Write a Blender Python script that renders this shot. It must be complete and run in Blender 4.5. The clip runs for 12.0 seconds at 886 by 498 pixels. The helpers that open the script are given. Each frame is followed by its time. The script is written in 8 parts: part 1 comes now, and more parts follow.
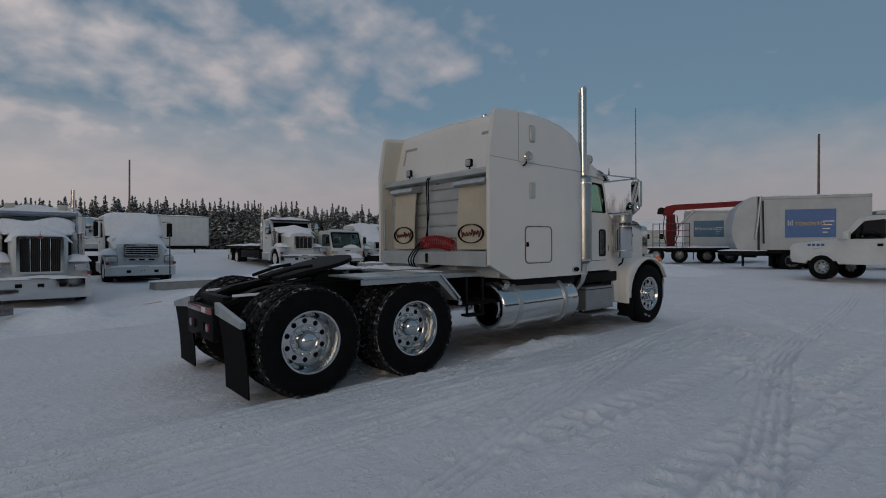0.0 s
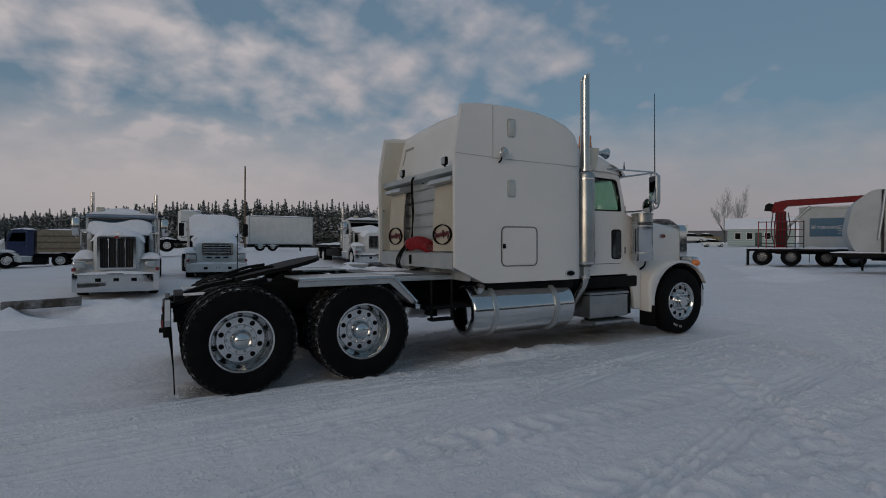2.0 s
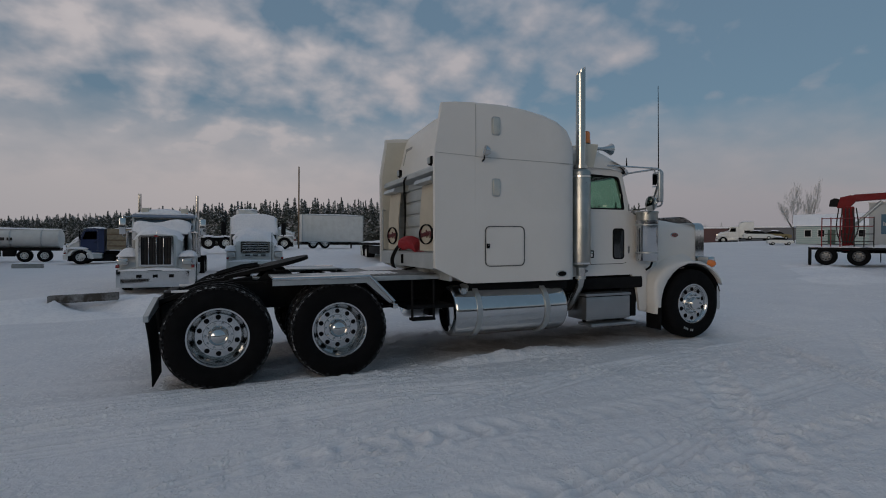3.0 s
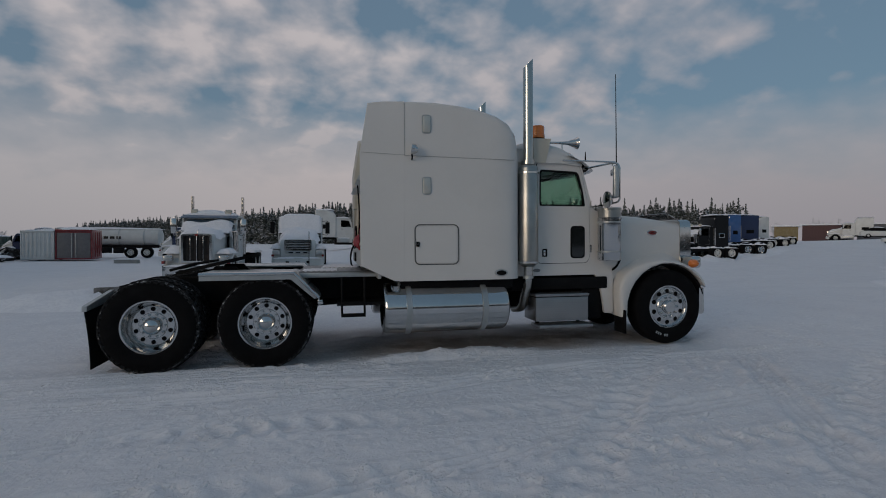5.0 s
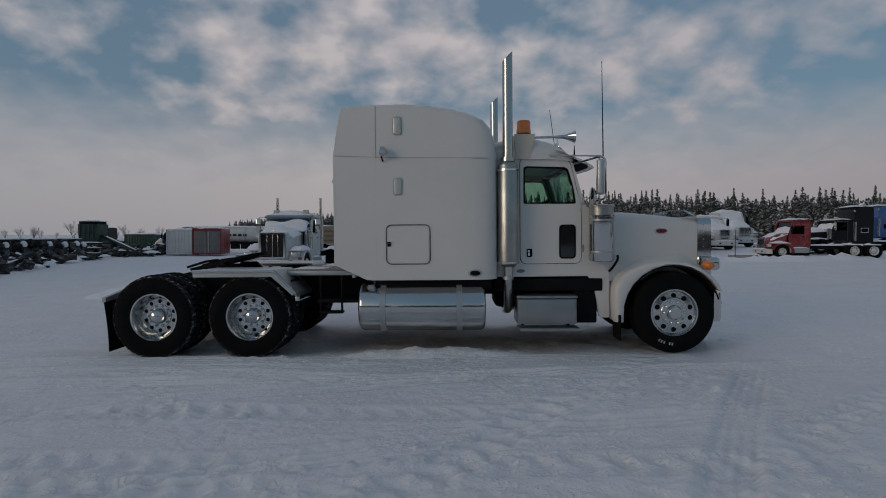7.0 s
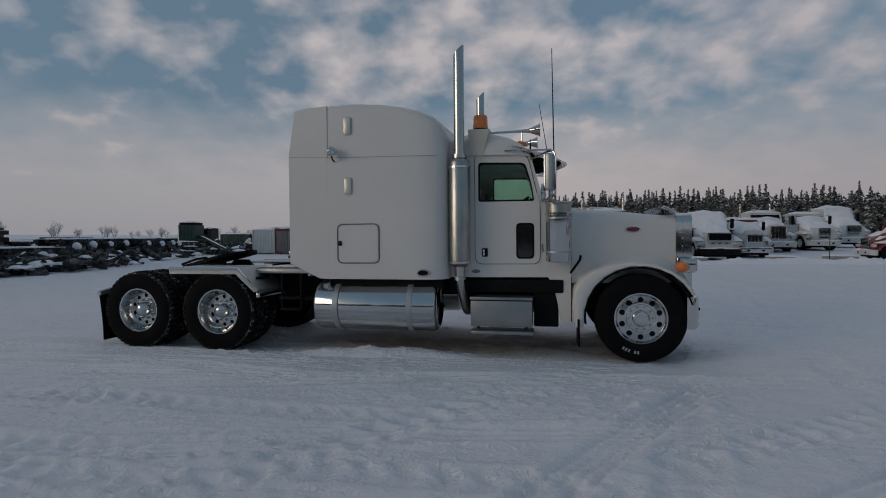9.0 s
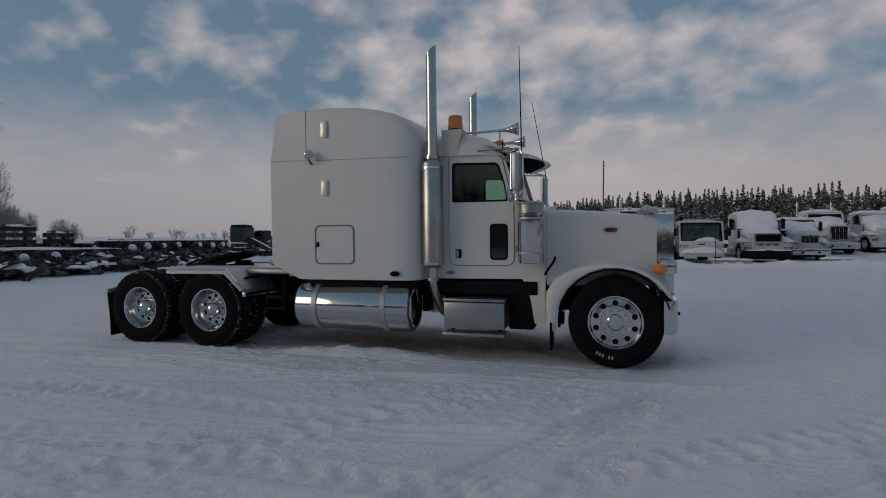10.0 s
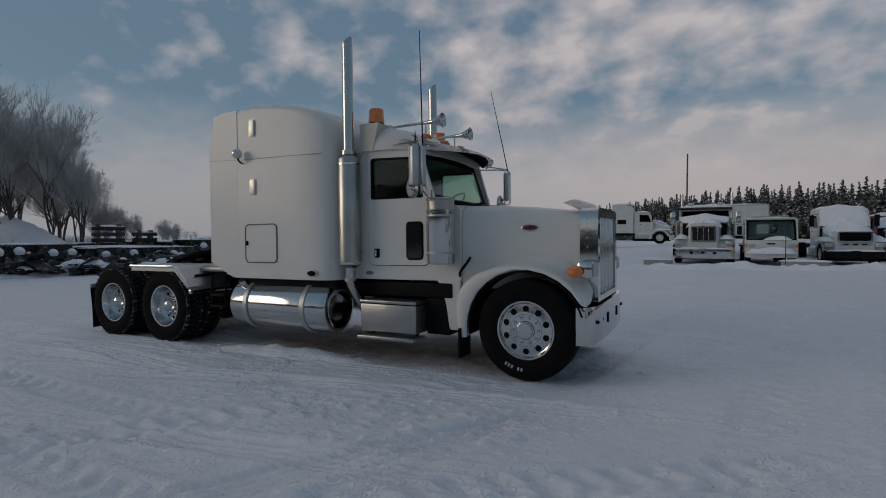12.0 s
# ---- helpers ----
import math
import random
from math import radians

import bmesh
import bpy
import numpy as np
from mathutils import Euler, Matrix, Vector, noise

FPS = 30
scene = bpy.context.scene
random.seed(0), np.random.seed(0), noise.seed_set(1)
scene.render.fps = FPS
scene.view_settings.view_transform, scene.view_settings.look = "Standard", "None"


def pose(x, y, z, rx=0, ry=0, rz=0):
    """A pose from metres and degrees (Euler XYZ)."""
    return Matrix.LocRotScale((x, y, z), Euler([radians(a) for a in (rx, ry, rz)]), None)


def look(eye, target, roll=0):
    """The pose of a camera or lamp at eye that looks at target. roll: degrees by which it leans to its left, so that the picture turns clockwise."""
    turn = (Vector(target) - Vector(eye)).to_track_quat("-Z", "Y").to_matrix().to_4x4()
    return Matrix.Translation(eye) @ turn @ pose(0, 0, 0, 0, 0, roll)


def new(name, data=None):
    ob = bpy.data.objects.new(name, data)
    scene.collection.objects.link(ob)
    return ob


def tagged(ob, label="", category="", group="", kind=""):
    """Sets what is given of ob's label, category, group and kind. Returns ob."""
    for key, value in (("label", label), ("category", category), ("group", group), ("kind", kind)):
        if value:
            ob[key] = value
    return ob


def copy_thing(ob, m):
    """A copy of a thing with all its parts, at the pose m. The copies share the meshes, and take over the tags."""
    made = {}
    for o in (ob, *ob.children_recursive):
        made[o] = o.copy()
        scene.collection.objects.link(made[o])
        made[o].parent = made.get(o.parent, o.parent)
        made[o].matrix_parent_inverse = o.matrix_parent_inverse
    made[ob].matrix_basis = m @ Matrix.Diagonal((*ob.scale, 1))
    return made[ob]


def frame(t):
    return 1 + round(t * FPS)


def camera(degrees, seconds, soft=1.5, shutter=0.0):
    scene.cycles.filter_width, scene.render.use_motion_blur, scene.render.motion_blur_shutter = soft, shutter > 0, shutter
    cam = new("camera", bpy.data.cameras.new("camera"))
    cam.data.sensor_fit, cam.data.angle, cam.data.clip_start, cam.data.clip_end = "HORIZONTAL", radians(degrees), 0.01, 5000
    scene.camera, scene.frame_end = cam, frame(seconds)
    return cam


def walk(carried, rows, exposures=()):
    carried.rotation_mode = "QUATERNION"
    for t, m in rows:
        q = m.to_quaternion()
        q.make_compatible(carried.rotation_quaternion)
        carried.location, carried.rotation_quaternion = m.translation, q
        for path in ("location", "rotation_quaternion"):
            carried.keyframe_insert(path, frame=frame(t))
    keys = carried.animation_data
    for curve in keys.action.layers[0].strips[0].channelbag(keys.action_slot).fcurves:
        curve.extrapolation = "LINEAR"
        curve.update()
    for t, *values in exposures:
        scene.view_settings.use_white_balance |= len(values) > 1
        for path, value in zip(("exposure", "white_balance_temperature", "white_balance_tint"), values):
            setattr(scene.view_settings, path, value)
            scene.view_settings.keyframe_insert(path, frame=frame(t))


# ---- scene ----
cam = camera(81.24, 12.0, soft=1.0)
EXPOSURES = [(0.0, 0.0), (12.0, 0.0)]
PATH = [
    (0, (-2.254, 0.241, 1.475), (-0.967, 1.773, 1.468), 0.05),
    (0.5, (-1.851, -0.010, 1.464), (-0.637, 1.580, 1.462), 0.19),
    (1, (-1.449, -0.197, 1.472), (-0.314, 1.450, 1.466), 0.21),
    (1.5, (-1.059, -0.377, 1.492), (-0.015, 1.329, 1.484), 0.27),
    (2, (-0.670, -0.549, 1.512), (0.273, 1.215, 1.500), 0.30),
    (2.5, (-0.254, -0.720, 1.529), (0.586, 1.095, 1.512), 0.34),
    (3, (0.159, -0.927, 1.546), (0.905, 0.928, 1.523), 0.34),
    (5, (2.039, -1.534, 1.559), (2.456, 0.421, 1.527), 0.35),
    (5.5, (2.523, -1.620, 1.564), (2.830, 0.356, 1.529), 0.32),
    (6, (3.002, -1.692, 1.579), (3.185, 0.299, 1.537), 0.31),
    (6.5, (3.469, -1.734, 1.602), (3.531, 0.264, 1.554), 0.22),
    (8.5, (5.160, -1.545, 1.641), (4.864, 0.433, 1.583), 0.14),
    (9, (5.674, -1.430, 1.619), (5.282, 0.530, 1.566), 0.10),
    (9.5, (6.173, -1.320, 1.605), (5.680, 0.618, 1.558), 0.09),
    (10, (6.649, -1.168, 1.613), (6.058, 0.742, 1.566), -0.00),
    (10.5, (7.137, -0.969, 1.616), (6.459, 0.912, 1.566), 0.04),
    (11, (7.604, -0.725, 1.620), (6.852, 1.128, 1.569), -0.03),
    (11.5, (8.044, -0.387, 1.608), (7.219, 1.434, 1.558), -0.06),
    (12, (8.463, -0.068, 1.609), (7.555, 1.713, 1.558), -0.03),
]
walk(cam, [(t, look(eye, target, roll)) for t, eye, target, roll in PATH], EXPOSURES)

# ---- light ----
SUN_AZ, SUN_EL = 216.0, 10.0      # degrees: direction the light comes from, counted from +x
world = bpy.data.worlds.new("winter_sky")
scene.world = world
world.use_nodes = True


class Nodes:
    """A small builder for node trees."""

    def __init__(self, tree):
        self.t = tree
        tree.nodes.clear()

    def add(self, kind, **props):
        n = self.t.nodes.new(kind)
        for k, v in props.items():
            if k == "blend":
                n.blend_type = v
            elif k == "op":
                n.operation = v
            elif k == "dtype":
                n.data_type = v
            elif k == "sky":
                n.sky_type = v
            elif k == "clamp":
                n.use_clamp = v
        return n

    def put(self, n, **values):
        for k, v in values.items():
            key = int(k[1:]) if k[0] == "i" and k[1:].isdigit() else k.replace("_", " ")
            n.inputs[key].default_value = v
        return n

    def link(self, a, out, b, inp):
        self.t.links.new(a.outputs[out], b.inputs[inp])

    def math(self, op, a, b=None, clamp=False):
        n = self.add("ShaderNodeMath", op=op, clamp=clamp)
        for i, v in enumerate((a, b)):
            if v is None:
                continue
            if isinstance(v, (int, float)):
                n.inputs[i].default_value = v
            else:
                self.t.links.new(v, n.inputs[i])
        return n.outputs[0]

    def ramp(self, fac, stops):
        n = self.add("ShaderNodeValToRGB")
        el = n.color_ramp.elements
        while len(el) < len(stops):
            el.new(0.5)
        for e, (p, c) in zip(el, stops):
            e.position = p
            e.color = c if len(c) == 4 else (*c, 1)
        self.t.links.new(fac, n.inputs[0])
        return n.outputs[0]

    def mix(self, fac, a, b, blend="MIX"):
        n = self.add("ShaderNodeMix", dtype="RGBA", blend=blend)
        for i, v in ((0, fac), (6, a), (7, b)):
            if isinstance(v, (int, float)):
                n.inputs[i].default_value = v
            elif isinstance(v, tuple):
                n.inputs[i].default_value = v if len(v) == 4 else (*v, 1)
            else:
                self.t.links.new(v, n.inputs[i])
        return n.outputs[2]

    def noise(self, vec, scale, detail=4, rough=0.5, distort=0.0):
        n = self.add("ShaderNodeTexNoise")
        n.inputs["Scale"].default_value = scale
        n.inputs["Detail"].default_value = detail
        n.inputs["Roughness"].default_value = rough
        n.inputs["Distortion"].default_value = distort
        if vec is not None:
            self.t.links.new(vec, n.inputs["Vector"])
        return n.outputs["Fac"]


W = Nodes(world.node_tree)
sky = W.add("ShaderNodeTexSky", sky="NISHITA")
sky.sun_disc = False
sky.sun_elevation, sky.sun_rotation = radians(SUN_EL), radians(90 - SUN_AZ)
sky.air_density, sky.dust_density, sky.ozone_density = 1.0, 1.5, 2.0
coord = W.add("ShaderNodeTexCoord")
turn = W.add("ShaderNodeMapping")
turn.inputs["Rotation"].default_value = (0.0, 0.0, radians(-5))
W.link(coord, "Generated", turn, 0)
split = W.add("ShaderNodeSeparateXYZ")
W.link(turn, 0, split, 0)
up = split.outputs[2]
# soft puffs of cloud on a high layer above a pale bank on the horizon; more cover towards +y
layer = W.math("ADD", W.math("MAXIMUM", up, 0.0), 0.42)
flat = W.add("ShaderNodeCombineXYZ")
W.t.links.new(W.math("DIVIDE", split.outputs[0], layer), flat.inputs[0])
W.t.links.new(W.math("DIVIDE", split.outputs[1], layer), flat.inputs[1])
flat.inputs[2].default_value = 0.7
big = W.noise(flat.outputs[0], 2.6, 2, 0.5, 0.0)
fine = W.noise(flat.outputs[0], 8.5, 4, 0.48, 0.1)
density = W.math("ADD", W.math("MULTIPLY", big, 0.42), W.math("MULTIPLY", fine, 0.58))
toward = W.math("MULTIPLY", W.math("SUBTRACT", split.outputs[1], 0.72), 0.30)
overhead = W.math("MULTIPLY", W.math("MAXIMUM", W.math("SUBTRACT", up, 0.5), 0.0), 0.40)
density = W.math("ADD", density, W.math("ADD", toward, overhead))
puffs = W.ramp(density, [(0.455, (0, 0, 0)), (0.57, (0.5, 0.5, 0.5)), (0.68, (1, 1, 1))])
ragged = W.math("ADD", up, W.math("MULTIPLY", W.math("SUBTRACT", density, 0.5), -0.14))
bank = W.ramp(ragged, [(0.09, (1, 1, 1)), (0.16, (0.66, 0.66, 0.66)), (0.25, (0.0, 0.0, 0.0))])
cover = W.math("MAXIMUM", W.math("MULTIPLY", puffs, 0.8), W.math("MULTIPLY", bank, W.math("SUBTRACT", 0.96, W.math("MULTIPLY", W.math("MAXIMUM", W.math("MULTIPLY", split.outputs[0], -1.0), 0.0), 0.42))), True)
tone = W.ramp(up, [(0.0, (0.425, 0.39, 0.402)), (0.10, (0.485, 0.442, 0.446)), (0.3, (0.605, 0.55, 0.545)), (0.6, (0.70, 0.63, 0.62)), (1.0, (1.10, 0.93, 0.89))])
lit = W.ramp(fine, [(0.3, (0.86, 0.86, 0.88)), (0.7, (1.06, 1.05, 1.05))])
shade = W.mix(W.ramp(up, [(0.08, (0, 0, 0)), (0.26, (1, 1, 1))]), (1.0, 1.0, 1.0), lit)
glow = W.mix(1.0, tone, shade, "MULTIPLY")
# the low sun warms the haze on its own side
away = W.add("ShaderNodeVectorMath", op="DOT_PRODUCT")
W.link(coord, "Generated", away, 0)
away.inputs[1].default_value = (math.cos(radians(SUN_AZ)), math.sin(radians(SUN_AZ)), 0.0)
facing = W.math("ADD", W.math("MULTIPLY", away.outputs[1], 0.5), 0.5)
warm = W.ramp(facing, [(0.0, (0.74, 0.76, 0.80)), (0.18, (1, 1, 1)), (0.8, (1, 1, 1)), (1.0, (1.4, 1.22, 1.06))])
glow = W.mix(1.0, glow, warm, "MULTIPLY")
clear = W.mix(1.0, sky.outputs[0], (0.095, 0.105, 0.10), "MULTIPLY")
veil = W.mix(0.75, clear, (0.155, 0.232, 0.318))
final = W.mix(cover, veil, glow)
bg = W.add("ShaderNodeBackground")
W.t.links.new(final, bg.inputs[0])
bg.inputs[1].default_value = 0.875
wout = W.add("ShaderNodeOutputWorld")
W.link(bg, 0, wout, 0)

sun = new("sun", bpy.data.lights.new("sun", "SUN"))
sun.data.energy, sun.data.angle, sun.data.color = 0.66, radians(32), (1.0, 0.80, 0.64)
sx, sy, sz = (math.cos(radians(SUN_EL)) * math.cos(radians(SUN_AZ)), math.cos(radians(SUN_EL)) * math.sin(radians(SUN_AZ)), math.sin(radians(SUN_EL)))
sun.matrix_world = look((sx * 50, sy * 50, sz * 50), (0, 0, 0))


# ---- materials ----
def material(name, colour, rough=0.5, metal=0.0, vary=0.12, scale=6.0, fine=60.0, bump=0.0, dirt=None, dirt_amount=0.3, coat=0.0, per_object=0.0, spec=0.5):
    """Painted, metal or mineral surface: base colour with broad and fine variation, blotches of dirt or frost, and fine relief."""
    m = bpy.data.materials.new(name)
    m.use_nodes = True
    N = Nodes(m.node_tree)
    tc = N.add("ShaderNodeTexCoord").outputs["Object"]
    a, b = N.noise(tc, scale, 4, 0.55), N.noise(tc, fine, 3, 0.6)
    lo = tuple(c * (1 - vary) for c in colour)
    hi = tuple(min(1.0, c * (1 + vary)) for c in colour)
    col = N.mix(N.ramp(a, [(0.3, (0, 0, 0)), (0.7, (1, 1, 1))]), lo, hi)
    col = N.mix(N.math("MULTIPLY", N.ramp(b, [(0.35, (0, 0, 0)), (0.75, (1, 1, 1))]), vary), col, tuple(c * 0.6 for c in colour))
    if dirt:
        spots = N.ramp(N.noise(tc, scale * 0.7, 7, 0.68), [(0.5, (0, 0, 0)), (0.72, (1, 1, 1))])
        col = N.mix(N.math("MULTIPLY", spots, dirt_amount), col, dirt)
    if per_object:
        info = N.add("ShaderNodeObjectInfo")
        shift = N.math("ADD", N.math("MULTIPLY", info.outputs["Random"], per_object), 1 - per_object / 2)
        hsv = N.add("ShaderNodeHueSaturation")
        N.t.links.new(col, hsv.inputs["Color"])
        N.t.links.new(shift, hsv.inputs["Value"])
        col = hsv.outputs[0]
    p = N.add("ShaderNodeBsdfPrincipled")
    N.t.links.new(col, p.inputs["Base Color"])
    N.t.links.new(N.math("ADD", N.math("MULTIPLY", N.math("SUBTRACT", b, 0.5), 0.25), rough, True), p.inputs["Roughness"])
    p.inputs["Metallic"].default_value = metal
    p.inputs["Coat Weight"].default_value = coat
    p.inputs["Specular IOR Level"].default_value = spec
    p.inputs["Coat Roughness"].default_value = 0.08
    if bump:
        bn = N.add("ShaderNodeBump")
        bn.inputs["Strength"].default_value = bump
        bn.inputs["Distance"].default_value = 0.01
        N.t.links.new(N.math("ADD", a, N.math("MULTIPLY", b, 0.6)), bn.inputs["Height"])
        N.link(bn, 0, p, "Normal")
    out = N.add("ShaderNodeOutputMaterial")
    N.link(p, 0, out, 0)
    return m


def glass(name, colour, rough=0.02, clear=0.6):
    m = bpy.data.materials.new(name)
    m.use_nodes = True
    N = Nodes(m.node_tree)
    gl = N.put(N.add("ShaderNodeBsdfGlossy"), Roughness=rough)
    tr = N.add("ShaderNodeBsdfTransparent")
    tr.inputs[0].default_value = (*(c * clear for c in colour), 1)
    lw = N.put(N.add("ShaderNodeLayerWeight"), Blend=0.5)
    grazing = N.math("ADD", N.math("MULTIPLY", N.math("POWER", lw.outputs["Facing"], 4.0), 0.8), 0.035)
    mx = N.add("ShaderNodeMixShader")
    N.t.links.new(grazing, mx.inputs[0])
    N.link(tr, 0, mx, 1)
    N.link(gl, 0, mx, 2)
    out = N.add("ShaderNodeOutputMaterial")
    N.link(mx, 0, out, 0)
    return m


def snow_material(name, tracks=False):
    m = bpy.data.materials.new(name)
    m.use_nodes = True
    N = Nodes(m.node_tree)
    tc = N.add("ShaderNodeTexCoord").outputs["Object"]
    broad = N.noise(tc, 0.22, 5, 0.6)
    mid = N.noise(tc, 1.7, 6, 0.6)
    fine = N.noise(tc, 14.0, 5, 0.65)
    grain = N.noise(tc, 70.0, 3, 0.6)
    col = N.mix(N.ramp(broad, [(0.35, (0, 0, 0)), (0.65, (1, 1, 1))]), (0.90, 0.875, 0.89), (0.955, 0.935, 0.94))
    col = N.mix(N.math("MULTIPLY", N.ramp(mid, [(0.46, (0, 0, 0)), (0.66, (1, 1, 1))]), 0.5), col, (0.80, 0.785, 0.81))
    col = N.mix(N.math("MULTIPLY", N.ramp(fine, [(0.45, (0, 0, 0)), (0.62, (1, 1, 1))]), 0.4), col, (0.735, 0.72, 0.75))
    if tracks:
        # trodden, stained snow where vehicles pass, with flecks of grit
        dirty = N.ramp(N.noise(tc, 0.6, 6, 0.7), [(0.55, (0, 0, 0)), (0.72, (1, 1, 1))])
        col = N.mix(N.math("MULTIPLY", dirty, 0.22), col, (0.58, 0.555, 0.53))
        # loose bright crumbs on the packed surface
        loose = N.ramp(N.noise(tc, 1.3, 4, 0.6), [(0.42, (0.12, 0.12, 0.12)), (0.60, (1, 1, 1))])
        crumb = N.math("MULTIPLY", N.ramp(N.noise(tc, 20.0, 3, 0.55), [(0.54, (0, 0, 0)), (0.61, (1, 1, 1))]), loose)
        col = N.mix(0.34, col, (0.70, 0.69, 0.71))
        # tracks: packed snow is greyer, and the ribs' light and shade is tinted in
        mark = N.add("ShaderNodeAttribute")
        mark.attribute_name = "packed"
        rib_shade = N.math("MULTIPLY", mark.outputs["Fac"], N.ramp(mid, [(0.40, (0.35, 0.35, 0.35)), (0.58, (1, 1, 1))]))
        col = N.mix(N.math("MULTIPLY", N.math("MAXIMUM", rib_shade, 0.0), 0.6), col, (0.97, 0.955, 0.95))
        col = N.mix(N.math("MULTIPLY", N.math("MINIMUM", N.math("MAXIMUM", N.math("MULTIPLY", rib_shade, -1.0), 0.0), 1.0), 0.30), col, (0.55, 0.54, 0.55))
        col = N.mix(N.math("MULTIPLY", crumb, 0.75), col, (0.97, 0.955, 0.95))
        # brown melt and oil stain under the truck, with its contact shade painted in
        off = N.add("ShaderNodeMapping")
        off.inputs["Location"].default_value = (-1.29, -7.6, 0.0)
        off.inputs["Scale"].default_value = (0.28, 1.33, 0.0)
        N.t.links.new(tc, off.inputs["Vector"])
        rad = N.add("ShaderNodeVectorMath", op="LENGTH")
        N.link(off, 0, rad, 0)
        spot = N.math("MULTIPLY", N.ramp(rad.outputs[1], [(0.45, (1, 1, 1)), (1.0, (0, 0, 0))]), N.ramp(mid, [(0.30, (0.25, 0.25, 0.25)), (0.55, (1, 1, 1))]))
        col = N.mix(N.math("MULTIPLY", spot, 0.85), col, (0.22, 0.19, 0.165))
        specks = N.ramp(N.noise(tc, 9.0, 2, 0.5), [(0.76, (0, 0, 0)), (0.79, (1, 1, 1))])
        col = N.mix(N.math("MULTIPLY", specks, 0.6), col, (0.25, 0.22, 0.19))
    p = N.add("ShaderNodeBsdfPrincipled")
    N.t.links.new(col, p.inputs["Base Color"])
    N.put(p, Roughness=0.75)
    bn = N.add("ShaderNodeBump")
    bn.inputs["Strength"].default_value = 0.7 if tracks else 0.5
    bn.inputs["Distance"].default_value = 0.075 if tracks else 0.05
    h = N.math("ADD", N.math("MULTIPLY", mid, 0.5), N.math("ADD", N.math("MULTIPLY", fine, 0.34 if tracks else 0.55), N.math("MULTIPLY", grain, 0.10)))
    if tracks:
        h = N.math("ADD", h, N.math("MULTIPLY", crumb, 0.22))
    N.t.links.new(h, bn.inputs["Height"])
    N.link(bn, 0, p, "Normal")
    out = N.add("ShaderNodeOutputMaterial")
    N.link(p, 0, out, 0)
    return m


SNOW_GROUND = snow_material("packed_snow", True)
SNOW = snow_material("fresh_snow")
WHITE = material("white_truck_paint", (0.68, 0.655, 0.62), 0.42, vary=0.03, scale=1.2, fine=25, coat=0.12, dirt=(0.47, 0.45, 0.40), dirt_amount=0.2)
CREAM = material("aged_white_panel", (0.56, 0.53, 0.45), 0.45, vary=0.06, scale=2.0, dirt=(0.40, 0.37, 0.30), dirt_amount=0.35)
BEIGE = material("beige_vinyl", (0.50, 0.44, 0.34), 0.6, vary=0.06, scale=3.0, dirt=(0.36, 0.31, 0.23), dirt_amount=0.4)
PALE = material("frosted_pale_metal", (0.40, 0.42, 0.42), 0.5, 0.15, vary=0.08, scale=4, dirt=(0.58, 0.60, 0.61), dirt_amount=0.35)
GREYSTEEL = material("galvanised_steel", (0.46, 0.48, 0.48), 0.42, 0.75, vary=0.12, scale=5, dirt=(0.6, 0.62, 0.63), dirt_amount=0.4)
TANK = material("bright_tank_aluminium", (0.58, 0.585, 0.585), 0.10, 1.0, vary=0.05, scale=3, fine=120, dirt=(0.50, 0.48, 0.45), dirt_amount=0.3)
CLEANER = material("pale_chrome", (0.56, 0.57, 0.58), 0.10, 1.0, vary=0.05, scale=3, dirt=(0.48, 0.48, 0.47), dirt_amount=0.2)
CHROME = material("chrome", (0.60, 0.60, 0.59), 0.08, 1.0, vary=0.03, scale=3, dirt=(0.50, 0.48, 0.45), dirt_amount=0.12)
ALU = material("polished_aluminium", (0.60, 0.61, 0.61), 0.15, 1.0, vary=0.06, scale=4, fine=90, dirt=(0.52, 0.50, 0.47), dirt_amount=0.3)
STACK = material("dulled_stack_chrome", (0.50, 0.49, 0.465), 0.14, 1.0, vary=0.1, scale=3, dirt=(0.38, 0.36, 0.32), dirt_amount=0.4)
PERF = material("perforated_chrome", (0.42, 0.42, 0.40), 0.32, 1.0, vary=0.15, scale=4, fine=140, bump=0.12, dirt=(0.36, 0.32, 0.26), dirt_amount=0.3)
STEP = material("dull_tread_plate", (0.36, 0.365, 0.37), 0.34, 0.9, vary=0.1, scale=6, fine=90, bump=0.1, dirt=(0.20, 0.19, 0.18), dirt_amount=0.4)
RUBBER = material("black_rubber", (0.005, 0.005, 0.0055), 0.85, vary=0.25, scale=9, fine=70, bump=0.25, dirt=(0.03, 0.03, 0.032), dirt_amount=0.1, spec=0.12)
BLACK = material("black_chassis_paint", (0.006, 0.006, 0.0065), 0.65, vary=0.3, scale=5, bump=0.15, dirt=(0.028, 0.027, 0.026), dirt_amount=0.2, spec=0.14)
DARK = material("dark_gap", (0.008, 0.008, 0.008), 0.9, vary=0.1, spec=0.1)
LINE = material("panel_gap", (0.34, 0.34, 0.33), 0.7, vary=0.1)
AMBER = material("amber_lens", (0.75, 0.20, 0.03), 0.18, vary=0.1, scale=20, coat=0.6)
RED_LENS = material("red_lens", (0.20, 0.015, 0.015), 0.2, vary=0.1, scale=20, coat=0.6)
VENT = material("dulled_vent_metal", (0.60, 0.58, 0.52), 0.34, 0.6, vary=0.08, scale=8)
EMBLEM = material("dark_red_emblem", (0.10, 0.012, 0.014), 0.5, vary=0.1)
DECK = material("dull_deck_metal", (0.20, 0.20, 0.20), 0.45, 0.6, vary=0.15, scale=4, bump=0.2, dirt=(0.40, 0.40, 0.41), dirt_amount=0.35)
